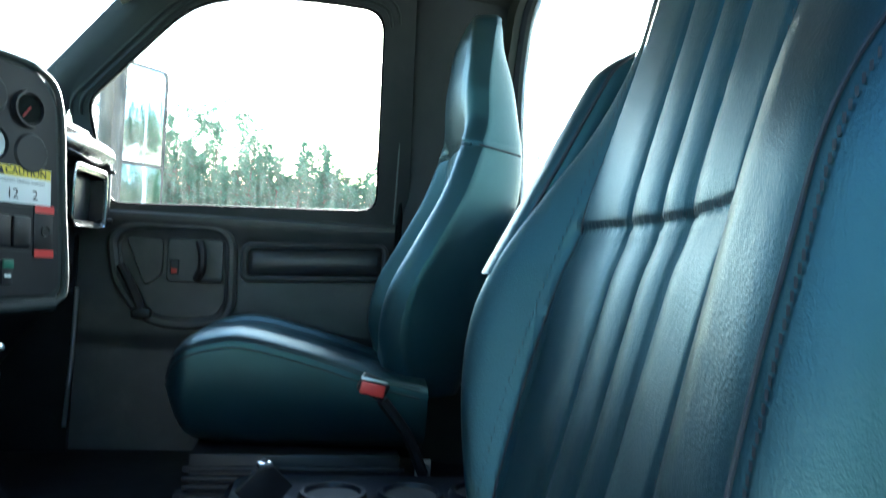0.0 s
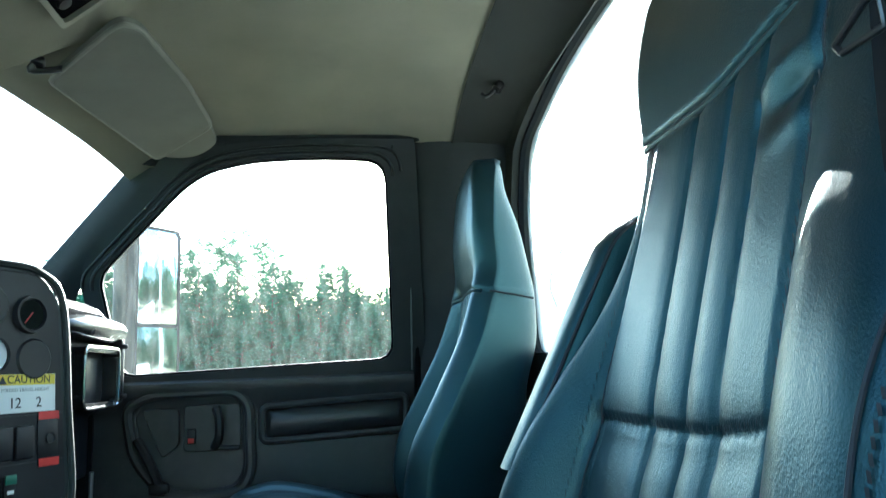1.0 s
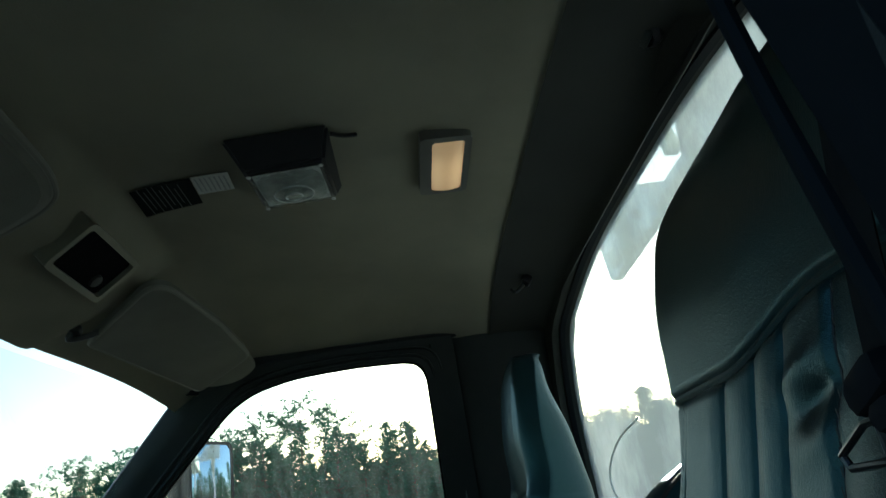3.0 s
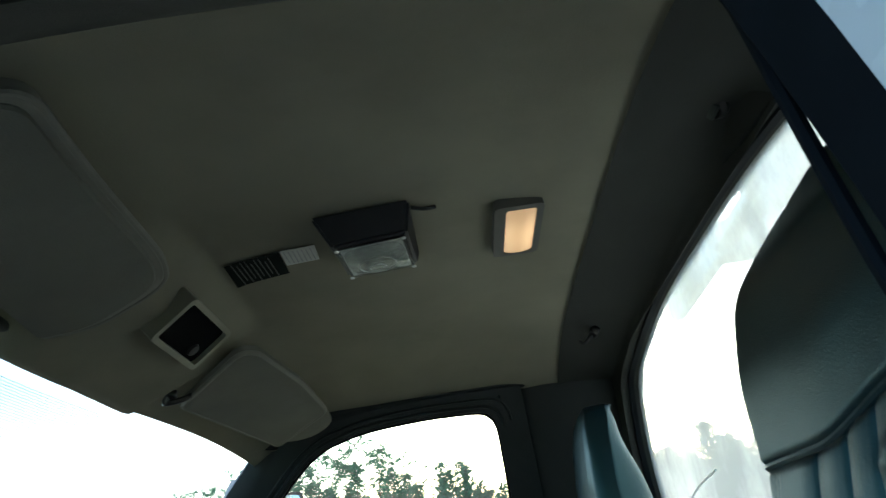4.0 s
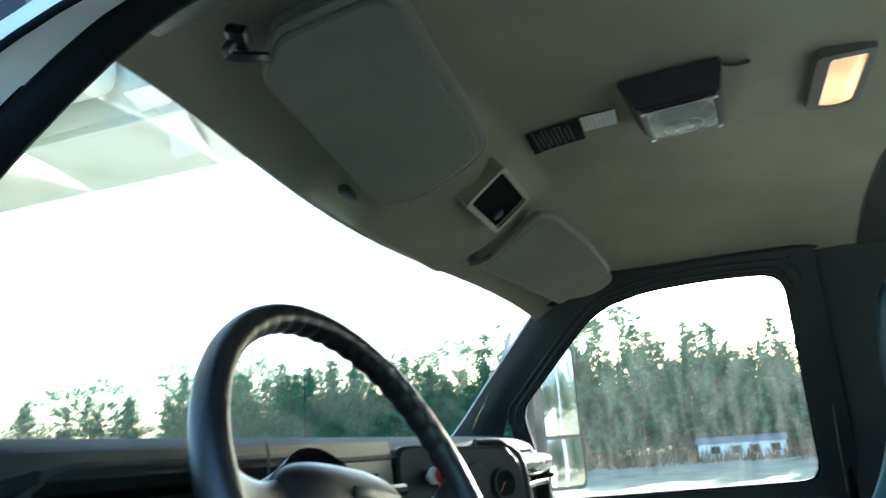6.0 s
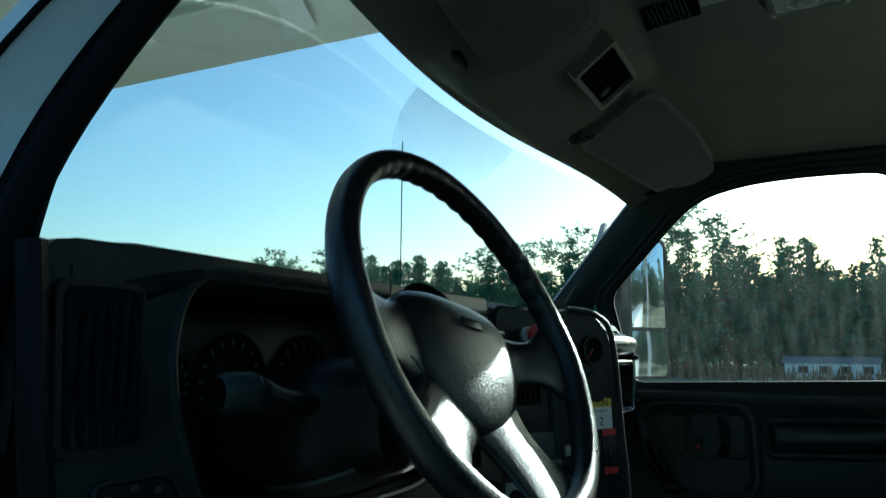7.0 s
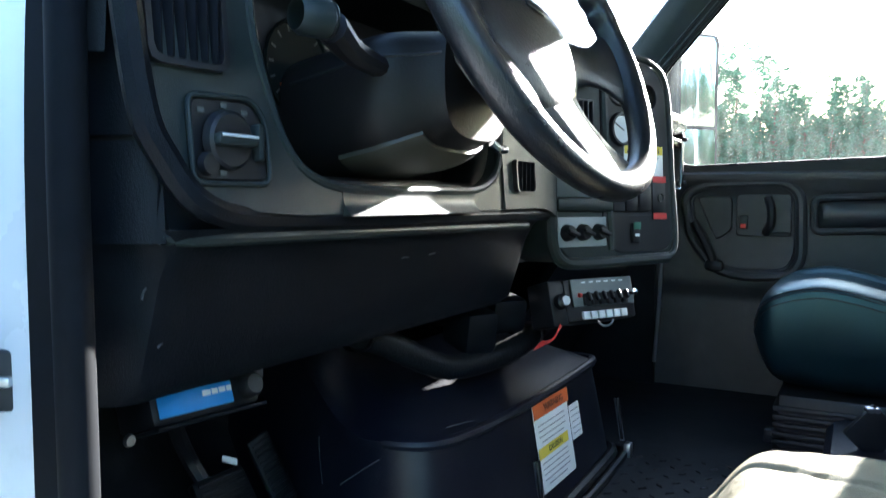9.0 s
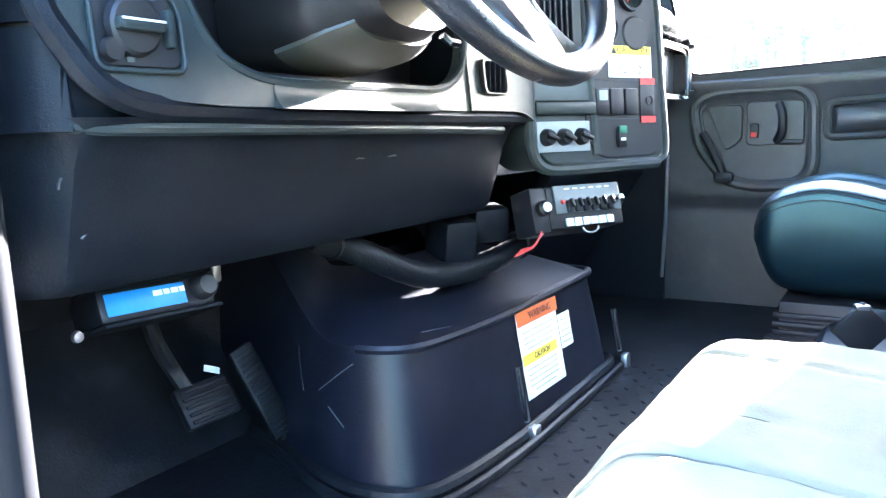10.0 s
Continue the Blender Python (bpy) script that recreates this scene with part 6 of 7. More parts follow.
part("base_lip", tube([Vector((p.x * 1.06, p.y - 0.026, 0.006)) for p in ECS], 0.008, 8), RUBBER, cover)


def latch(x):
    y = 0.470
    l_ = part("latch", join(tube([(x, y + 0.015, 0.115), (x, y, 0.03)], 0.005, 8), rbox((0.022, 0.014, 0.030), (x, y - 0.012, 0.012), 0.003)), STEEL, cover, "steel cover latch")
    part("latch_strap", rbox((0.012, 0.006, 0.085), (x, y + 0.006, 0.075), 0.002, (-8, 0, 0)), BLACK, l_)


latch(-0.176)
latch(0.255)
# labels on the engine cover
LM = facing((-0.068, 0.4935, 0.107), (1, -0.02, 0.0), (0.0, 0.17, 1))


def sheet(name, a, b_, w, h_, mat, parent, lift=0.001, label="", M=None):
    M = M or LM
    return part(name, moved(rbox((w, h_, 0.0006), (a, b_, lift), 0), M), mat, parent, label, flat=True)


wl = thing("warning_label", "white warning label with orange and yellow bands", "label", tuple(LM.translation))
sheet("paper", 0.0, 0.012, 0.145, 0.140, PAPER, wl, 0.001)
sheet("orange_band", 0.004, 0.072, 0.150, 0.024, ORANGE, wl, 0.002, "orange heading band")
sheet("yellow_band", -0.008, 0.005, 0.126, 0.017, YELLOW, wl, 0.002, "yellow heading band")
words("WARNING", 0.017, LM @ pose(0.012, 0.072, 0.0028), INK, wl)
words("CAUTION", 0.013, LM @ pose(-0.002, 0.005, 0.0028), INK, wl)
for k in range(4):
    sheet("print_line", -0.004, 0.048 - 0.009 * k, 0.112 - 0.02 * (k == 3), 0.0016, GREYINK, wl, 0.002)
for k in range(5):
    sheet("print_line", -0.006, -0.012 - 0.0088 * k, 0.108 - 0.03 * (k == 4), 0.0016, GREYINK, wl, 0.002)
wl2 = thing("small_label", "small white printed label on the engine cover", "label", tuple(LM @ Vector((0.1, 0.0, 0))))
sheet("paper", 0.098, 0.020, 0.048, 0.060, PAPER, wl2, 0.0018)
for k in range(5):
    sheet("print_line", 0.098, 0.040 - 0.010 * k, 0.036, 0.0015, GREYINK, wl2, 0.0028)

# auxiliary switch box under the centre stack
XM = facing((-0.010, 0.437, 0.353), (0.86, -0.51, 0.0), (0.0, 0.30, 0.95))
box = thing("switch_box", "grey auxiliary switch box with toggles under the dashboard", "switch box", tuple(XM.translation))
part("body", moved(rbox((0.150, 0.070, 0.10), (0, 0, -0.052), 0.004), XM), BLACK, box)
part("face_plate", moved(rbox((0.134, 0.046, 0.003), (0.004, 0.012, 0.001), 0.001), XM), BOXFACE, box, "grey face plate")
for k in range(6):
    a = -0.036 + 0.0165 * k
    tgl = part("toggle_switch", join(moved(rbox((0.012, 0.020, 0.008), (a, 0.0, 0.005), 0.002), XM), moved(rbox((0.006, 0.016, 0.008), (a, 0.004, 0.013), 0.0025, (-20, 0, 0)), XM)), BLACK, box)
    part("button", moved(rbox((0.0135, 0.013, 0.006), (a - 0.004, -0.026, 0.002), 0.0015), XM), DIAL, box, "square white button")
    part("legend", moved(rbox((0.009, 0.002, 0.0004), (a, 0.029, 0.0028), 0), XM), PAPER, box)
part("indicator", lathe([(0, 0.006), (0.003, 0.005), (0.004, 0)], 12, XM @ pose(-0.048, 0.008, 0.002)), RED, box)
part("end_toggle", lathe([(0, 0.016), (0.006, 0.014), (0.007, 0.0)], 14, XM @ pose(0.064, 0.006, 0.002)), CHROME, box, "bright toggle cap")
part("side_knob", lathe([(0, 0.014), (0.008, 0.014), (0.012, 0.010), (0.013, 0.0)], 16, XM @ pose(-0.088, 0.0, 0.0)), BLACK, box)
part("side_knob_cap", lathe([(0, 0.0), (0.008, 0.0), (0.008, -0.003)], 8, XM @ pose(-0.088, 0.0, 0.017)), DIAL, box)
part("side_plate", moved(rbox((0.032, 0.075, 0.06), (-0.090, -0.002, -0.032), 0.004), XM), BLACK, box)
part("hanging_ring", tube([XM @ Vector((0.0 + 0.016 * math.cos(a), -0.036 + 0.010 * math.sin(a), 0.002)) for a in [math.pi * (1 + k / 10) for k in range(11)]], 0.0018, 6), STEEL, box)
wires = thing("wire_bundle", "loose red wires below the switch box", "wires", (-0.12, 0.46, 0.3))
for k in range(5):
    dx, dz = 0.004 * (k % 3), 0.004 * (k // 3)
    part("red_wire", tube(spline([(-0.105 + dx, 0.475, 0.315 + dz), (-0.125 - dx, 0.480 - dz, 0.296 + dz), (-0.135, 0.490 + dx, 0.290 + dz), (-0.143 - dx, 0.500, 0.284)], 14), 0.0011, 6), RED, wires)
hose = thing("heater_hose", "black corrugated duct under the dashboard", "hose", (-0.2, 0.62, 0.3))
part("duct", tube(spline([(-0.43, 0.66, 0.345), (-0.36, 0.635, 0.315), (-0.26, 0.60, 0.268), (-0.15, 0.575, 0.262), (-0.05, 0.56, 0.275), (0.05, 0.56, 0.30)], 40), 0.020, 12, radii=[0.019 + 0.0015 * (k % 2) for k in range(41)]), RUBBER, hose)
for p in ((-0.405, 0.652, 0.335), (-0.02, 0.56, 0.282)):
    part("clamp", tube([(p[0], p[1] + 0.0225 * math.cos(radians(a)), p[2] + 0.0225 * math.sin(radians(a))) for a in range(0, 360, 20)], 0.003, 6, closed=True), DSTEEL, hose, "steel hose clamp")
duct = thing("foot_duct", "dark grey plastic heater outlet", "air duct", (-0.16, 0.60, 0.30))
part("outlet", join(rbox((0.06, 0.08, 0.07), (-0.175, 0.60, 0.315), 0.012, (10, 0, -30)), rbox((0.07, 0.05, 0.06), (-0.105, 0.575, 0.330), 0.012, (10, 0, -30))), DASH, duct)

# brake control box
BM_ = facing((-0.705, 0.620, 0.322), (0.985, -0.09, -0.02), (0.05, 0.32, 0.95))
bc = thing("brake_controller", "black controller box with a bright blue label", "controller box", tuple(BM_.translation))
part("body", moved(rbox((0.128, 0.036, 0.06), (0, 0, -0.03), 0.006), BM_), BLACK, bc)
part("upper_fin", moved(rbox((0.13, 0.004, 0.05), (0, 0.019, -0.022), 0.001), BM_), GASKET, bc)
part("lower_fin", moved(rbox((0.13, 0.004, 0.055), (0, -0.020, -0.020), 0.001), BM_), GASKET, bc)
part("label", moved(rbox((0.086, 0.022, 0.001), (-0.014, 0.0, 0.0008), 0.0003), BM_), LBLUE, bc, "bright blue label")
for a, w in ((-0.002, 0.010), (0.008, 0.007), (0.017, 0.008), (0.0255, 0.006)):
    part("print_bar", moved(rbox((w, 0.0055, 0.0004), (a, 0.004, 0.0016), 0), BM_), PAPER, bc, "white print bar")
part("knob", lathe([(0, 0.014), (0.010, 0.014), (0.013, 0.010), (0.014, 0.0)], 20, BM_ @ pose(0.050, 0.002, 0)), BLACK, bc)
part("bracket", join(moved(rbox((0.10, 0.003, 0.06), (0.0, 0.026, -0.04), 0.001), BM_), rbox((0.012, 0.02, 0.05), (-0.62, 0.64, 0.345), 0.003)), STEEL, bc)
part("screw", lathe([(0, 0.005), (0.005, 0.004), (0.006, 0)], 12, facing((-0.79, 0.63, 0.300), (1, 0, 0), (0, 0, 1))), STEEL, bc)

# pedals
brake = thing("brake_pedal", "brake pedal with a ribbed rubber pad", "pedal", (-0.515, 0.80, 0.08))
BP = facing((-0.512, 0.800, 0.118), (0.985, -0.06, 0.03), (-0.20, 0.55, 0.80))
part("pad", moved(rbox((0.088, 0.060, 0.016), (0, 0, 0), 0.006), BP), RUBBER, brake, "ribbed rubber pad")
for k in range(5):
    part("rib", moved(rbox((0.074, 0.005, 0.004), (0, -0.022 + 0.011 * k, 0.009), 0.0015), BP), RUBBER, brake)
part("arm", tube(spline([(-0.520, 0.815, 0.12), (-0.535, 0.84, 0.17), (-0.575, 0.82, 0.235), (-0.60, 0.80, 0.33)], 16), 0.011, 8), BLACK, brake)
part("tag", moved(rbox((0.024, 0.010, 0.002), (0.0, 0.045, 0.012), 0.001), BP @ pose(0, 0, 0, 0, 0, -30)), PAPER, brake, "pale worn tag")
gas = thing("accelerator_pedal", "long ribbed accelerator pedal", "pedal", (-0.40, 0.80, 0.0))
GP = facing((-0.418, 0.790, 0.107), (0.95, -0.15, 0.30), (-0.36, 0.32, 0.88))
part("pad", moved(rbox((0.040, 0.150, 0.012), (0, 0, 0), 0.005), GP), RUBBER, gas)
for k in range(16):
    part("rib", moved(rbox((0.030, 0.004, 0.003), (0, -0.066 + 0.0088 * k, 0.0068), 0.001), GP), RUBBER, gas)
part("pivot", tube([(-0.39, 0.775, 0.040), (-0.385, 0.79, 0.012), (-0.36, 0.80, 0.008)], 0.009, 8), BLACK, gas)
wire = thing("floor_wire", "thin black wire along the footwell carpet", "wire", (-0.33, 0.9, 0.1))
part("strand", tube(spline([(-0.31, 0.86, 0.36), (-0.315, 0.875, 0.27), (-0.325, 0.86, 0.18), (-0.322, 0.85, 0.09)], 16), 0.003, 6), GREYINK, wire)

# raised oval tread on the floor mat behind the engine cover
tread = Shape()
for i in range(30):
    for j in range(16):
        if (i + j) % 2:
            continue
        x, y = -0.50 + 0.027 * i, 0.10 + 0.024 * j
        if y > 0.455 and x > -0.46:
            continue
        a = radians(45 if j % 2 else -45)
        ring = [(x + 0.0105 * math.cos(k * math.pi / 4) * math.cos(a) - 0.0038 * math.sin(k * math.pi / 4) * math.sin(a), y + 0.0105 * math.cos(k * math.pi / 4) * math.sin(a) + 0.0038 * math.sin(k * math.pi / 4) * math.cos(a)) for k in range(8)]
        tread.add([(p[0], p[1], 0.0) for p in ring] + [(x + (p[0] - x) * 0.6, y + (p[1] - y) * 0.6, 0.0028) for p in ring], [(k, (k + 1) % 8, 8 + (k + 1) % 8, 8 + k) for k in range(8)] + [tuple(range(8, 16))])
tagged(part("tread", bm_of(tread), RUBBER, floor, "raised oval tread"), kind="stuff")


# scuffs and scratches worn into the engine cover and the knee panel
def scratch(points, r, owner):
    part("scratch", tube(spline(points, 10), r, 5), SCUFF, owner, "pale scratch in the plastic")


scratch([(-0.4235, 0.671, 0.128), (-0.4288, 0.632, 0.156), (-0.4265, 0.605, 0.175)], 0.0010, cover)
scratch([(-0.4315, 0.648, 0.110), (-0.4365, 0.632, 0.100), (-0.4395, 0.616, 0.089)], 0.0011, cover)
scratch([(-0.410, 0.713, 0.117), (-0.403, 0.722, 0.148), (-0.399, 0.727, 0.178)], 0.0008, cover)
scratch([(-0.3449, 0.548, 0.2056), (-0.318, 0.541, 0.2044), (-0.291, 0.5335, 0.203)], 0.0008, cover)
scratch([(-0.8490, 0.534, 0.441), (-0.8492, 0.532, 0.446), (-0.8480, 0.530, 0.450)], 0.0010, dash)
scratch([(-0.503, 0.5213, 0.4496), (-0.497, 0.5211, 0.4505), (-0.488, 0.5212, 0.4500)], 0.0008, dash)
scratch([(-0.440, 0.5212, 0.4500), (-0.432, 0.5210, 0.4510), (-0.425, 0.5208, 0.4512)], 0.0008, dash)
scratch([(-0.833, 0.5368, 0.401), (-0.831, 0.5366, 0.403), (-0.829, 0.5364, 0.404)], 0.0012, dash)


# ---- outside ----
def ground_z(x, y):
    return -1.12 - 1.60 * smooth((x - 4) / 34) + 0.10 * math.sin(x * 0.31 + 1) * math.sin(y * 0.23)


GRASS = material("dry_grass", (0.24, 0.23, 0.15), 0.95, var=0.35, scale=0.8, bump=0.5, bump_scale=20, spec=0.1, dirt=(0.36, 0.33, 0.24), dirt_amount=0.8, dirt_scale=0.15)
NEEDLE = material("pine_needles", (0.055, 0.180, 0.095), 0.7, var=0.45, scale=1.5, spec=0.2)
NEEDLE2 = material("pale_pine_needles", (0.075, 0.200, 0.105), 0.7, var=0.4, scale=1.5, spec=0.2)
BROWNL = material("dead_brush", (0.17, 0.115, 0.060), 0.9, var=0.4, scale=2.0, spec=0.1)
BARK = material("pine_bark", (0.13, 0.095, 0.070), 0.9, var=0.35, scale=4, bump=0.4, bump_scale=30, spec=0.1)

gs = grid(lambda u, v: (0, 0, 0), 90, 90)
k = 0
for i in range(91):
    for j in range(91):
        a, b_ = (i - 45) / 45, (j - 45) / 45
        x, y = 900 * a * abs(a) ** 1.2 + 10, 900 * b_ * abs(b_) ** 1.2
        gs.v[k] = (x, y, ground_z(x, y))
        k += 1
gme = bpy.data.meshes.new("ground")
gb_ = bm_of(gs)
gb_.to_mesh(gme)
gb_.free()
gme.materials.append(GRASS)
tagged(new("ground", gme), "dry pale winter grass field sloping to the trees", "ground", kind="structure")

rng = random.Random(4)


def pine(h, spread, low, mat, seed, sparse=False):
    """A pine: tapered trunk, whorls of limbs, and a crown of many small sprays of needles."""
    r = random.Random(seed)
    t = new("pine_tree")
    t["base"] = (0, 0, 0)
    n = 9
    bendx, bendy = r.uniform(-0.3, 0.3), r.uniform(-0.3, 0.3)
    tr = [(bendx * (k / n) ** 2, bendy * (k / n) ** 2, h * k / n) for k in range(n + 1)]
    part("trunk", tube(tr, 0.1, 8, radii=[max(0.010, h * 0.012 * (1 - k / n) ** 0.8) for k in range(n + 1)]), BARK, t)
    limbs, tufts = Shape(), Shape()
    z = h * low
    while z < h * 0.995:
        f = (z / h - low) / (1 - low)
        prof = (1 - f) ** 0.8 * (0.75 + 0.25 * smooth(f / 0.15)) if not sparse else math.sin(math.pi * min(1, 0.22 + 0.78 * f)) ** 0.8
        count = r.choice((5, 6, 7)) if not sparse else r.choice((3, 4, 5))
        turn = r.uniform(0, 6.28)
        for q in range(count):
            a = turn + 6.283 * (q + r.uniform(-0.3, 0.3)) / count
            L = spread * (0.10 + 0.90 * prof) * r.choice((0.55, 0.8, 1.0, 1.15)) * r.uniform(0.85, 1.1)
            rise = r.uniform(0.05, 0.40) + 0.5 * f
            o = Vector((bendx * (z / h) ** 2, bendy * (z / h) ** 2, z + r.uniform(-0.06, 0.06)))
            d = Vector((math.cos(a), math.sin(a), rise * 0.6))
            e = o + d * L
            sd_ = Vector((-d.y, d.x, 0)) * 0.010
            limbs.add([o - sd_, o + sd_, e, o + Vector((0, 0, 0.025))], [(0, 1, 2), (1, 3, 2), (3, 0, 2)])
            m_ = max(3, int(L / (0.17 if not sparse else 0.13)))
            for k in range(m_):
                g = (0.22 if not sparse else 0.50) + (0.80 if not sparse else 0.52) * (k + r.random()) / m_
                c = o + d * (L * g) + Vector((r.gauss(0, 0.07), r.gauss(0, 0.07), r.gauss(0.02, 0.06))) * (1 + 0.8 * sparse)
                for w in range(12):
                    v1 = (d * 0.35 + Vector((r.gauss(0, 0.8), r.gauss(0, 0.8), r.gauss(0.30, 0.6)))).normalized() * r.uniform(0.10, 0.24)
                    v2 = v1.cross(Vector((r.gauss(0, 1), r.gauss(0, 1), r.gauss(0, 1)))).normalized() * r.uniform(0.014, 0.032)
                    tufts.add([c - v2, c + v2, c + v1 + v2 * 0.2, c + v1 - v2 * 0.2], [(0, 1, 2, 3)])
        z += h * r.uniform(0.022, 0.044) * (1 if not sparse else 1.4)

    def raw(name, sh_, mt):
        me = bpy.data.meshes.new(name)
        me.from_pydata(sh_.v, [], sh_.f)
        me.materials.append(mt)
        ob = new(name, me)
        ob.parent = t
    raw("limbs", limbs, BARK)
    raw("crown", tufts, mat)
    return t


KINDS = [pine(6.2, 2.2, 0.05, NEEDLE, 1), pine(5.6, 2.3, 0.05, NEEDLE2, 2), pine(6.9, 2.0, 0.10, NEEDLE, 3), pine(5.2, 2.0, 0.06, NEEDLE2, 4), pine(6.5, 2.4, 0.22, NEEDLE, 7)]
TALL = [pine(8.8, 2.7, 0.45, NEEDLE2, 5, True), pine(8.2, 2.9, 0.40, NEEDLE, 6, True)]
for q in KINDS + TALL:
    tagged(q, "dense green young pine in the roadside stand", "tree", group="pine stand")
for q in TALL:
    tagged(q, "tall sparse pine above the younger stand", "tree")


def plant(kinds, x, y, s, r=None):
    src = (r or rng).choice(kinds)
    ob = copy_thing(src, Matrix.Translation((x, y, ground_z(x, y) - 0.05)) @ Matrix.Rotation((r or rng).uniform(0, 6.28), 4, 'Z'))
    ob.scale = (s, s, s * (r or rng).uniform(0.92, 1.08))
    return ob


for row, x0 in enumerate((41.0, 42.6, 44.4, 47.0)):
    y = -30.0
    while y < 31:
        plant(KINDS, x0 + rng.uniform(-0.7, 0.7), y, rng.uniform(0.82, 1.06))
        y += rng.uniform(0.9, 1.7)
for x, y, s in ((42.5, 5.0, 1.0), (43.2, 6.3, 1.05), (42.2, 8.2, 0.98), (44.0, 10.0, 1.02), (43.0, 12.6, 0.92), (43.6, 15.5, 0.95), (44.5, 19.0, 0.9), (44.5, -6.0, 0.85)):
    plant(TALL, x, y, s)
# stands further ahead of the truck
for k in range(46):
    a = radians(rng.uniform(33, 62))
    d = rng.uniform(62, 74)
    plant(KINDS + TALL, d * math.cos(a), d * math.sin(a), rng.uniform(0.85, 1.15))
for k in range(44):
    a = radians(rng.uniform(-112, -42))
    d = rng.uniform(34, 46)
    plant(KINDS + TALL, d * math.cos(a), d * math.sin(a), rng.uniform(0.9, 1.2))
# unseen stands added close on the driver's side to hold back sky light
for k in range(34):
    plant(KINDS + TALL, rng.uniform(-20, -15), -28 + 1.7 * k + rng.uniform(-0.5, 0.5), rng.uniform(1.1, 1.4))
# a nearer clump behind the truck
for k in range(9):
    plant(KINDS, -3 + 1.3 * k, rng.uniform(-17, -14), rng.uniform(0.85, 1.1))
for q in KINDS + TALL:
    q.matrix_world = Matrix.Translation((46 + 3 * rng.random(), -34 - 3 * (KINDS + TALL).index(q), ground_z(46, 0) - 0.05))

# brush and dry grass along the edge of the stand
br = Shape()
for k in range(5200):
    x, y = rng.uniform(36.5, 41.5), rng.uniform(-30, 32)
    z = ground_z(x, y)
    hh = rng.uniform(0.25, 0.9)
    a = rng.uniform(0, 3.14)
    dx, dy = math.cos(a) * 0.06, math.sin(a) * 0.06
    lx, ly = rng.gauss(0, 0.15), rng.gauss(0, 0.15)
    br.add([(x - dx, y - dy, z), (x + dx, y + dy, z), (x + lx, y + ly, z + hh)], [(0, 1, 2)])
me = bpy.data.meshes.new("brush")
me.from_pydata(br.v, [], br.f)
me.materials.append(BROWNL)
tagged(new("brush", me), "brown dry brush and tall grass below the pines", "brush", kind="stuff")

# white single-storey house beside the stand
hz = ground_z(38.5, 1) - 0.02
HM = Matrix.Translation((38.5, -0.6, hz))
house = thing("house", "low white house with a row of windows", "house", m=HM, base=(0, 0, 0))
HW = material("house_siding", (0.70, 0.70, 0.68), 0.6, var=0.05, scale=3)
HR = material("house_roof", (0.22, 0.22, 0.23), 0.8, var=0.15, scale=5)
part("wall", rbox((2.0, 4.0, 0.75), (1.0, 0, 0.375), 0.01), HW, house)
part("roof", bm_of(Shape().add([(-0.1, -2.1, 0.75), (2.1, -2.1, 0.75), (1.0, -2.1, 1.0), (-0.1, 2.1, 0.75), (2.1, 2.1, 0.75), (1.0, 2.1, 1.0)], [(0, 1, 2), (5, 4, 3), (0, 2, 5, 3), (1, 4, 5, 2), (0, 3, 4, 1)])), HR, house)
for yy in (-1.5, -0.6, 0.3, 1.2):
    wdw = part("window", rbox((0.06, 0.45, 0.36), (-0.02, yy, 0.44), 0.01), HR, house)
    part("pane", rbox((0.02, 0.37, 0.28), (-0.06, yy, 0.44), 0.005), DASH, wdw)


# ---- on the truck's outside ----
mir = thing("side_mirror", "tall outside mirror with a small convex glass below", "side mirror", (1.58, 0.55, 0.6))
MFX = facing((1.555, 0.580, 0.855), (0.79, -0.613, 0), (0, 0.0, 1)) @ Matrix.Scale(1.08, 4, (1, 0, 0))
MO = rounded([(-0.082, -0.255), (0.082, -0.255), (0.082, 0.255), (-0.082, 0.255)], 0.022)
MI = rounded([(-0.073, -0.245), (0.073, -0.245), (0.073, 0.245), (-0.073, 0.245)], 0.016)
part("housing", prism(MO, lambda a, b_: MFX @ Vector((a, b_, -0.004)), MFX.to_3x3() @ Vector((0, 0, -0.05)), 0.01), BLACK, mir)
part("frame", frame_ring(MO, MI, lambda a, b_: MFX @ Vector((a, b_, 0.003)), MFX.to_3x3() @ Vector((0, 0, -0.012)), 60), BLACK, mir)
part("upper_glass", moved(rbox((0.146, 0.315, 0.003), (0, 0.088, 0.0), 0.001), MFX), MIRROR, mir, "flat mirror glass")
part("lower_glass", bm_of(thick(lambda u, v: MFX @ Vector((-0.073 + 0.146 * u, -0.243 + 0.160 * v, 0.001 + 0.006 * (1 - (2 * u - 1) ** 2 * 0.5 - (2 * v - 1) ** 2 * 0.5))), 12, 12, MFX.to_3x3() @ Vector((0, 0, -0.002)))), MIRROR, mir, "convex mirror glass")
part("divider", moved(rbox((0.15, 0.008, 0.006), (0, -0.078, 0.002), 0.001), MFX), BLACK, mir)
part("post", tube([(1.535, 0.685, 0.50), (1.535, 0.690, 1.16)], 0.030, 14), BEZEL, mir, "broad grey mirror post")
part("arm", tube([(0.94, 0.66, 0.62), (1.30, 0.69, 0.58), (1.535, 0.690, 0.55)], 0.016, 10), BLACK, mir)
part("arm", tube([(0.93, 0.60, 0.98), (1.30, 0.67, 1.12), (1.535, 0.690, 1.12)], 0.016, 10), BLACK, mir)

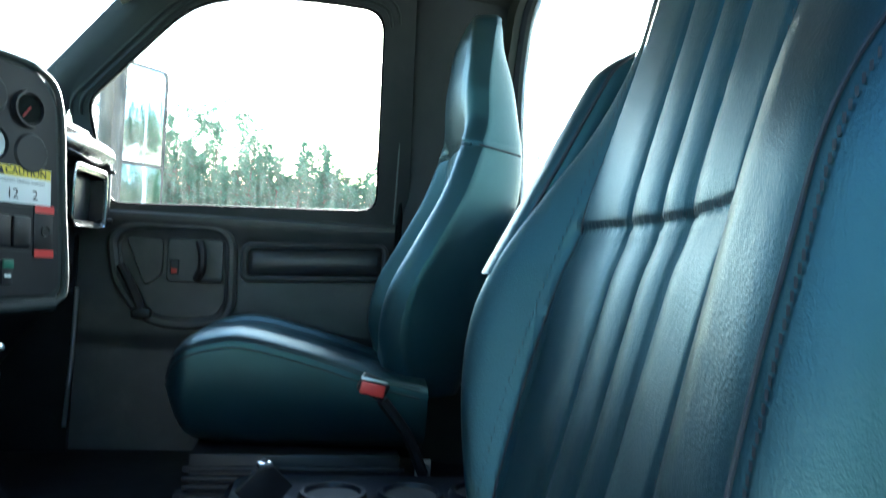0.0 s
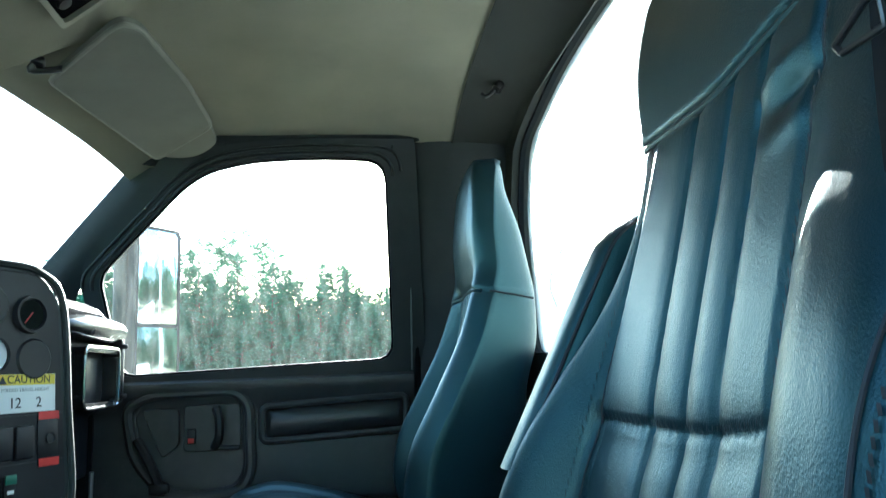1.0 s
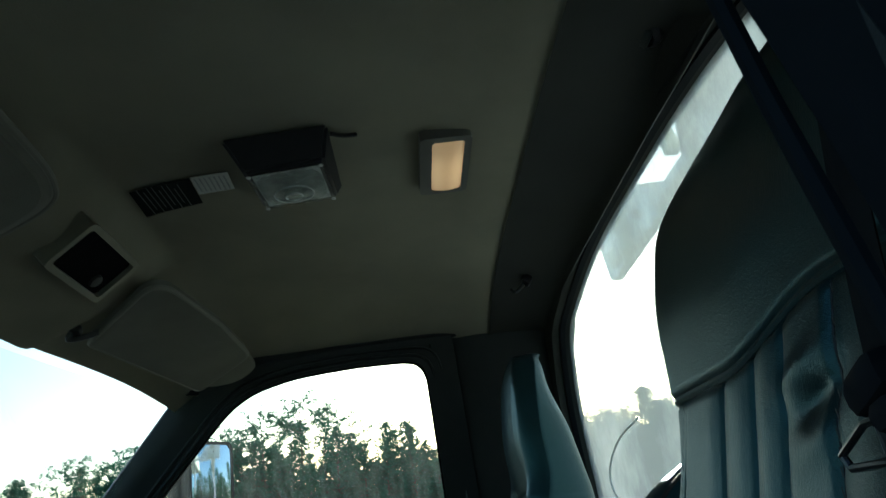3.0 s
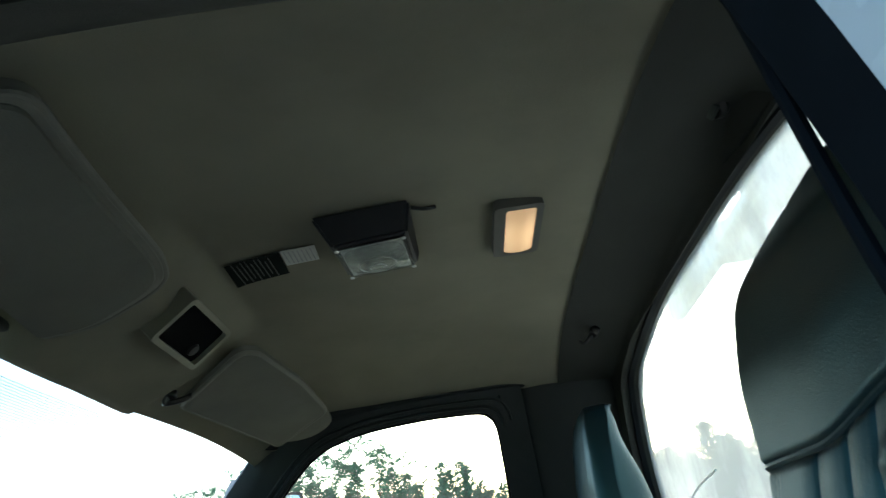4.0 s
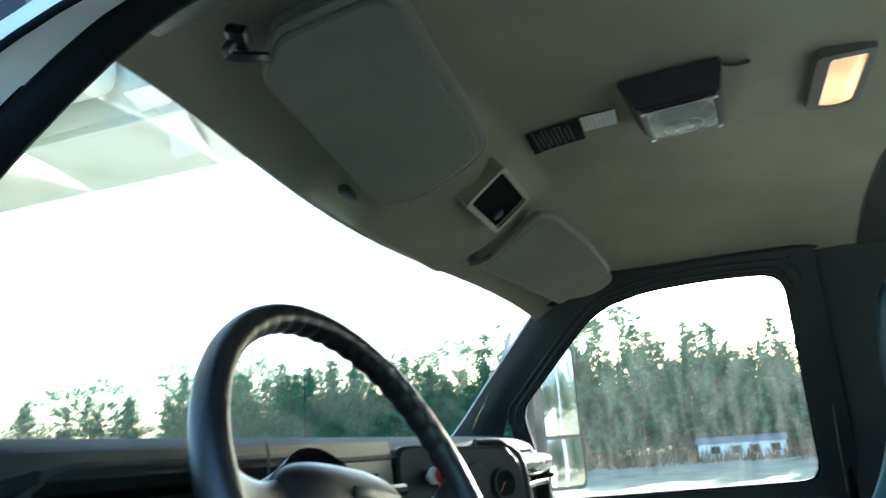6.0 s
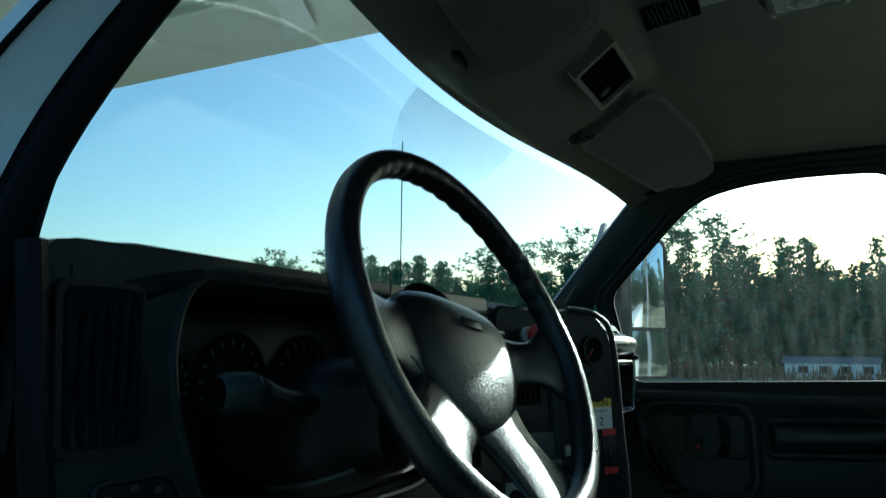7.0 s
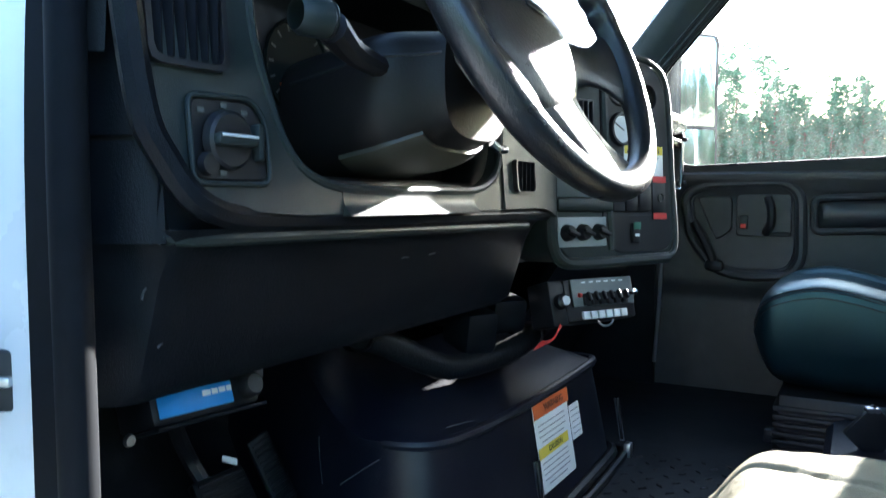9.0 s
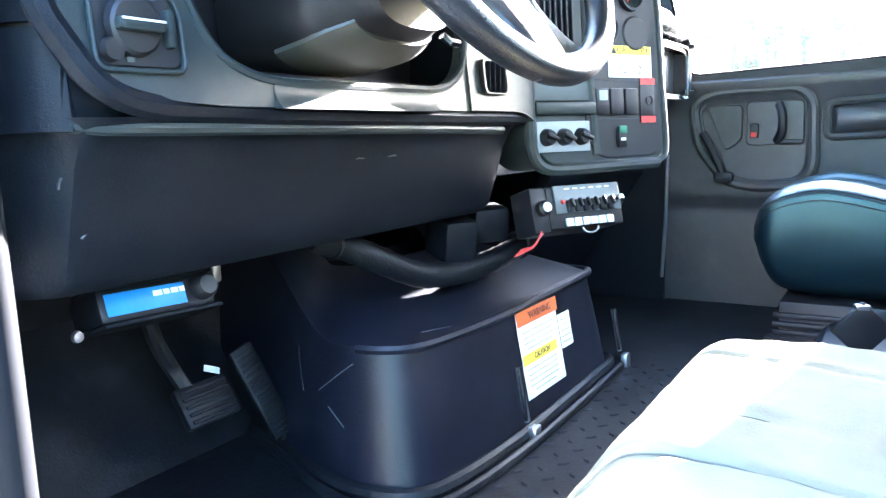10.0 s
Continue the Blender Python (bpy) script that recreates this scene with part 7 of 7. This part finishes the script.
# unseen truck bulk below and behind the cab, added to shade the ground
CHASSIS = material("chassis_paint", (0.03, 0.03, 0.032), 0.6, var=0.2, scale=6, dirt=(0.10, 0.09, 0.075), dirt_amount=0.5, dirt_scale=4)
chassis = thing("unseen_chassis", "dusty dark chassis added unseen under the cab to shade the ground", "chassis", (0, 0.8, -0.9), kind="structure")
part("frame", rbox((1.70, 2.7, 0.62), (0, 0.80, -0.52), 0.03), CHASSIS, chassis)
part("engine_bay", rbox((1.60, 0.95, 0.85), (0, 1.60, -0.02), 0.04), CHASSIS, chassis)
for sx_ in (-0.86, 0.86):
    part("wheel", lathe([(0, 0.11), (0.22, 0.11), (0.26, 0.13), (0.44, 0.13), (0.47, 0.09), (0.47, -0.09), (0.44, -0.13), (0, -0.13)], 32, facing((sx_, 1.55, -0.62), (0, 1, 0), (0, 0, 1))), RUBBER, chassis, "front wheel")
ubody = thing("unseen_utility_body", "white utility body added unseen behind the cab to shade the ground", "truck body", (0, -3.0, -0.9), kind="structure")
for sx_ in (-0.95, 0.95):
    part("tool_bin", rbox((0.40, 4.6, 1.20), (sx_, -3.10, -0.15), 0.02), WHITE, ubody, "closed side tool bin")
part("deck", rbox((1.50, 4.6, 0.12), (0, -3.10, -0.30), 0.01), CHASSIS, ubody)
part("bulkhead", rbox((1.50, 0.05, 1.20), (0, -0.82, -0.15), 0.01), WHITE, ubody)

ant = thing("antenna", "thin black whip antenna on the cowl", "antenna", (1.0, 1.3, 0.8))
part("base", lathe([(0.012, 0), (0.012, 0.02), (0.004, 0.03)], 12, pose(1.0, 1.3, 0.60)), BLACK, ant)
part("whip", tube([(1.0, 1.3, 0.62), (1.0, 1.3, 1.42)], 0.0022, 6), BLACK, ant)
hood = thing("hood", "white sloping truck hood beyond the windshield", "hood", (0, 1.6, 0))
part("panel", bm_of(thick(lambda u, v: (-1.15 + 2.30 * u, 1.05 + 1.0 * v, 0.70 - 0.12 * abs(2 * u - 1) ** 3 - 0.16 * v * v), 16, 10, (0, 0, -0.02))), WHITE, hood)
part("shadow_pan", bm_of(thick(lambda u, v: (-0.80 + 1.60 * u, 1.0 + 1.0 * v, -0.2), 2, 2, (0, 0, -0.02))), BLACK, hood)

boom = thing("aerial_boom", "pale green-white fibreglass boom stowed above the cab", "boom", (0.6, 1.0, 1.75))
part("beam", rbox((0.46, 7.2, 0.42), (0.66, 1.2, 1.98), 0.03), BOOM, boom)
part("rib", rbox((0.025, 7.0, 0.03), (0.455, 1.2, 1.765), 0.006), BOOM, boom)
bk = thing("lift_bucket", "pale fibreglass work bucket stowed over the hood", "lift bucket", (0.0, 2.6, 1.8))
part("shell", rbox((1.10, 1.6, 0.80), (-0.13, 2.35, 2.22), 0.06, segs=4), BOOM, bk)
part("stripe", rbox((0.01, 1.2, 0.10), (-0.687, 2.35, 2.10), 0.002), BLUEP, bk, "blue stripe")
part("stripe", rbox((0.01, 1.2, 0.06), (-0.687, 2.35, 2.28), 0.002), BLUEP, bk, "blue stripe")
part("gusset", bm_of(Shape().add([(0.36, 1.50, 1.80), (0.56, 1.50, 1.745), (0.72, 1.62, 1.745), (0.70, 1.46, 1.745), (0.56, 1.40, 1.745), (0.36, 1.34, 1.80)], [(0, 1, 2, 3, 4, 5)])), WHITE, bk, "pale gusset plate")
part("fixing", lathe([(0, 0.05), (0.03, 0.05), (0.04, 0.03), (0.04, 0)], 16, facing((-0.69, 1.75, 2.05), (0, -1, 0), (0, 0, 1))), STEEL, bk, "round steel fixing")
rack = thing("body_rack", "white steel rack behind the cab", "rack", (1.6, -1.0, 0))
part("lower_beam", rbox((1.9, 0.08, 0.045), (0.95, -1.05, 1.665), 0.012), WHITE, rack)
part("side_plate", bm_of(thick(lambda u, v: (0.18 + 0.66 * u - 0.10 * u * v, -1.0, 1.56 + 0.44 * v), 6, 4, (0, -0.05, 0))), WHITE, rack, "dusty white end plate")
part("plate_flange", tube([(0.86, -0.995, 1.56), (0.76, -0.995, 2.0)], 0.018, 8), BOOM, rack)
part("hanger_plate", prism(rounded([(1.22, 1.60), (1.90, 1.585), (1.97, 1.80), (1.46, 1.815), (1.30, 1.72)], 0.03), lambda a, b_: (a, -1.0, b_), (0, -0.04, 0), 0.004), WHITE, rack, "pale hanger plate")
for bx in (1.42, 1.56, 1.72):
    part("bolt", lathe([(0, 0.012), (0.014, 0.012), (0.018, 0.0)], 10, facing((bx, -0.996, 1.69), (-1, 0, 0), (0, 0, 1))), DSTEEL, rack)
part("upper_beam", rbox((2.4, 0.10, 0.10), (0.65, -1.05, 2.06), 0.012), WHITE, rack)
for bx in (0.35, 1.15):
    part("strut", rbox((0.05, 0.05, 0.30), (bx, -1.05, 1.90), 0.008, (0, 24, 0)), BOOM, rack, "slanting strut")
part("side_beam", rbox((0.16, 2.6, 0.14), (1.70, -2.2, 1.83), 0.012), WHITE, rack)
part("post", rbox((0.10, 0.10, 3.0), (1.70, -2.6, 0.35), 0.01), WHITE, rack)
part("bracket", join(rbox((0.22, 0.03, 0.07), (1.60, -0.965, 1.62), 0.006), rbox((0.04, 0.04, 0.13), (1.54, -0.97, 1.66), 0.008, (0, 30, 0))), BOOM, rack, "pale bracket")
part("hose", tube(spline([(0.86, -1.0, 1.92), (0.90, -1.02, 1.80), (0.98, -1.04, 1.62), (0.97, -1.05, 1.35), (0.95, -1.05, 1.1)], 20), 0.022, 10), FACE, rack, "grey-green hydraulic hose")

# the driver's door, swung open, with its window; out of view, angled for shade
od = thing("driver_door", "white driver's door standing open", "door", (-0.95, 0.66, -0.1))
OH, OD = Vector((-0.965, 0.675, 0)), Vector((-0.90, -0.43, 0)).normalized()


def odoor(a, b_):
    return OH + OD * a + Vector((0, 0, b_))


ON = Vector((-OD.y, OD.x, 0))
OO = rounded([(0.02, -0.12), (0.92, -0.12), (0.92, 0.62), (0.86, 1.12), (0.42, 1.13), (0.10, 0.82), (0.02, 0.60)], 0.05)
OI = rounded([(0.16, 0.63), (0.86, 0.63), (0.80, 1.07), (0.44, 1.08), (0.17, 0.82)], 0.04)
part("body", frame_ring(OO, OI, odoor, ON * 0.07, 90), WHITE, od)
part("inner_panel", prism(rounded([(0.05, -0.08), (0.89, -0.08), (0.89, 0.58), (0.05, 0.58)], 0.04), lambda a, b_: odoor(a, b_) - ON * 0.012, ON * 0.01), DOORP, od)
og = part("pane", prism(OI, lambda a, b_: odoor(a, b_) + ON * 0.03, ON * 0.004), GLASS_D, od)
og.visible_shadow = False
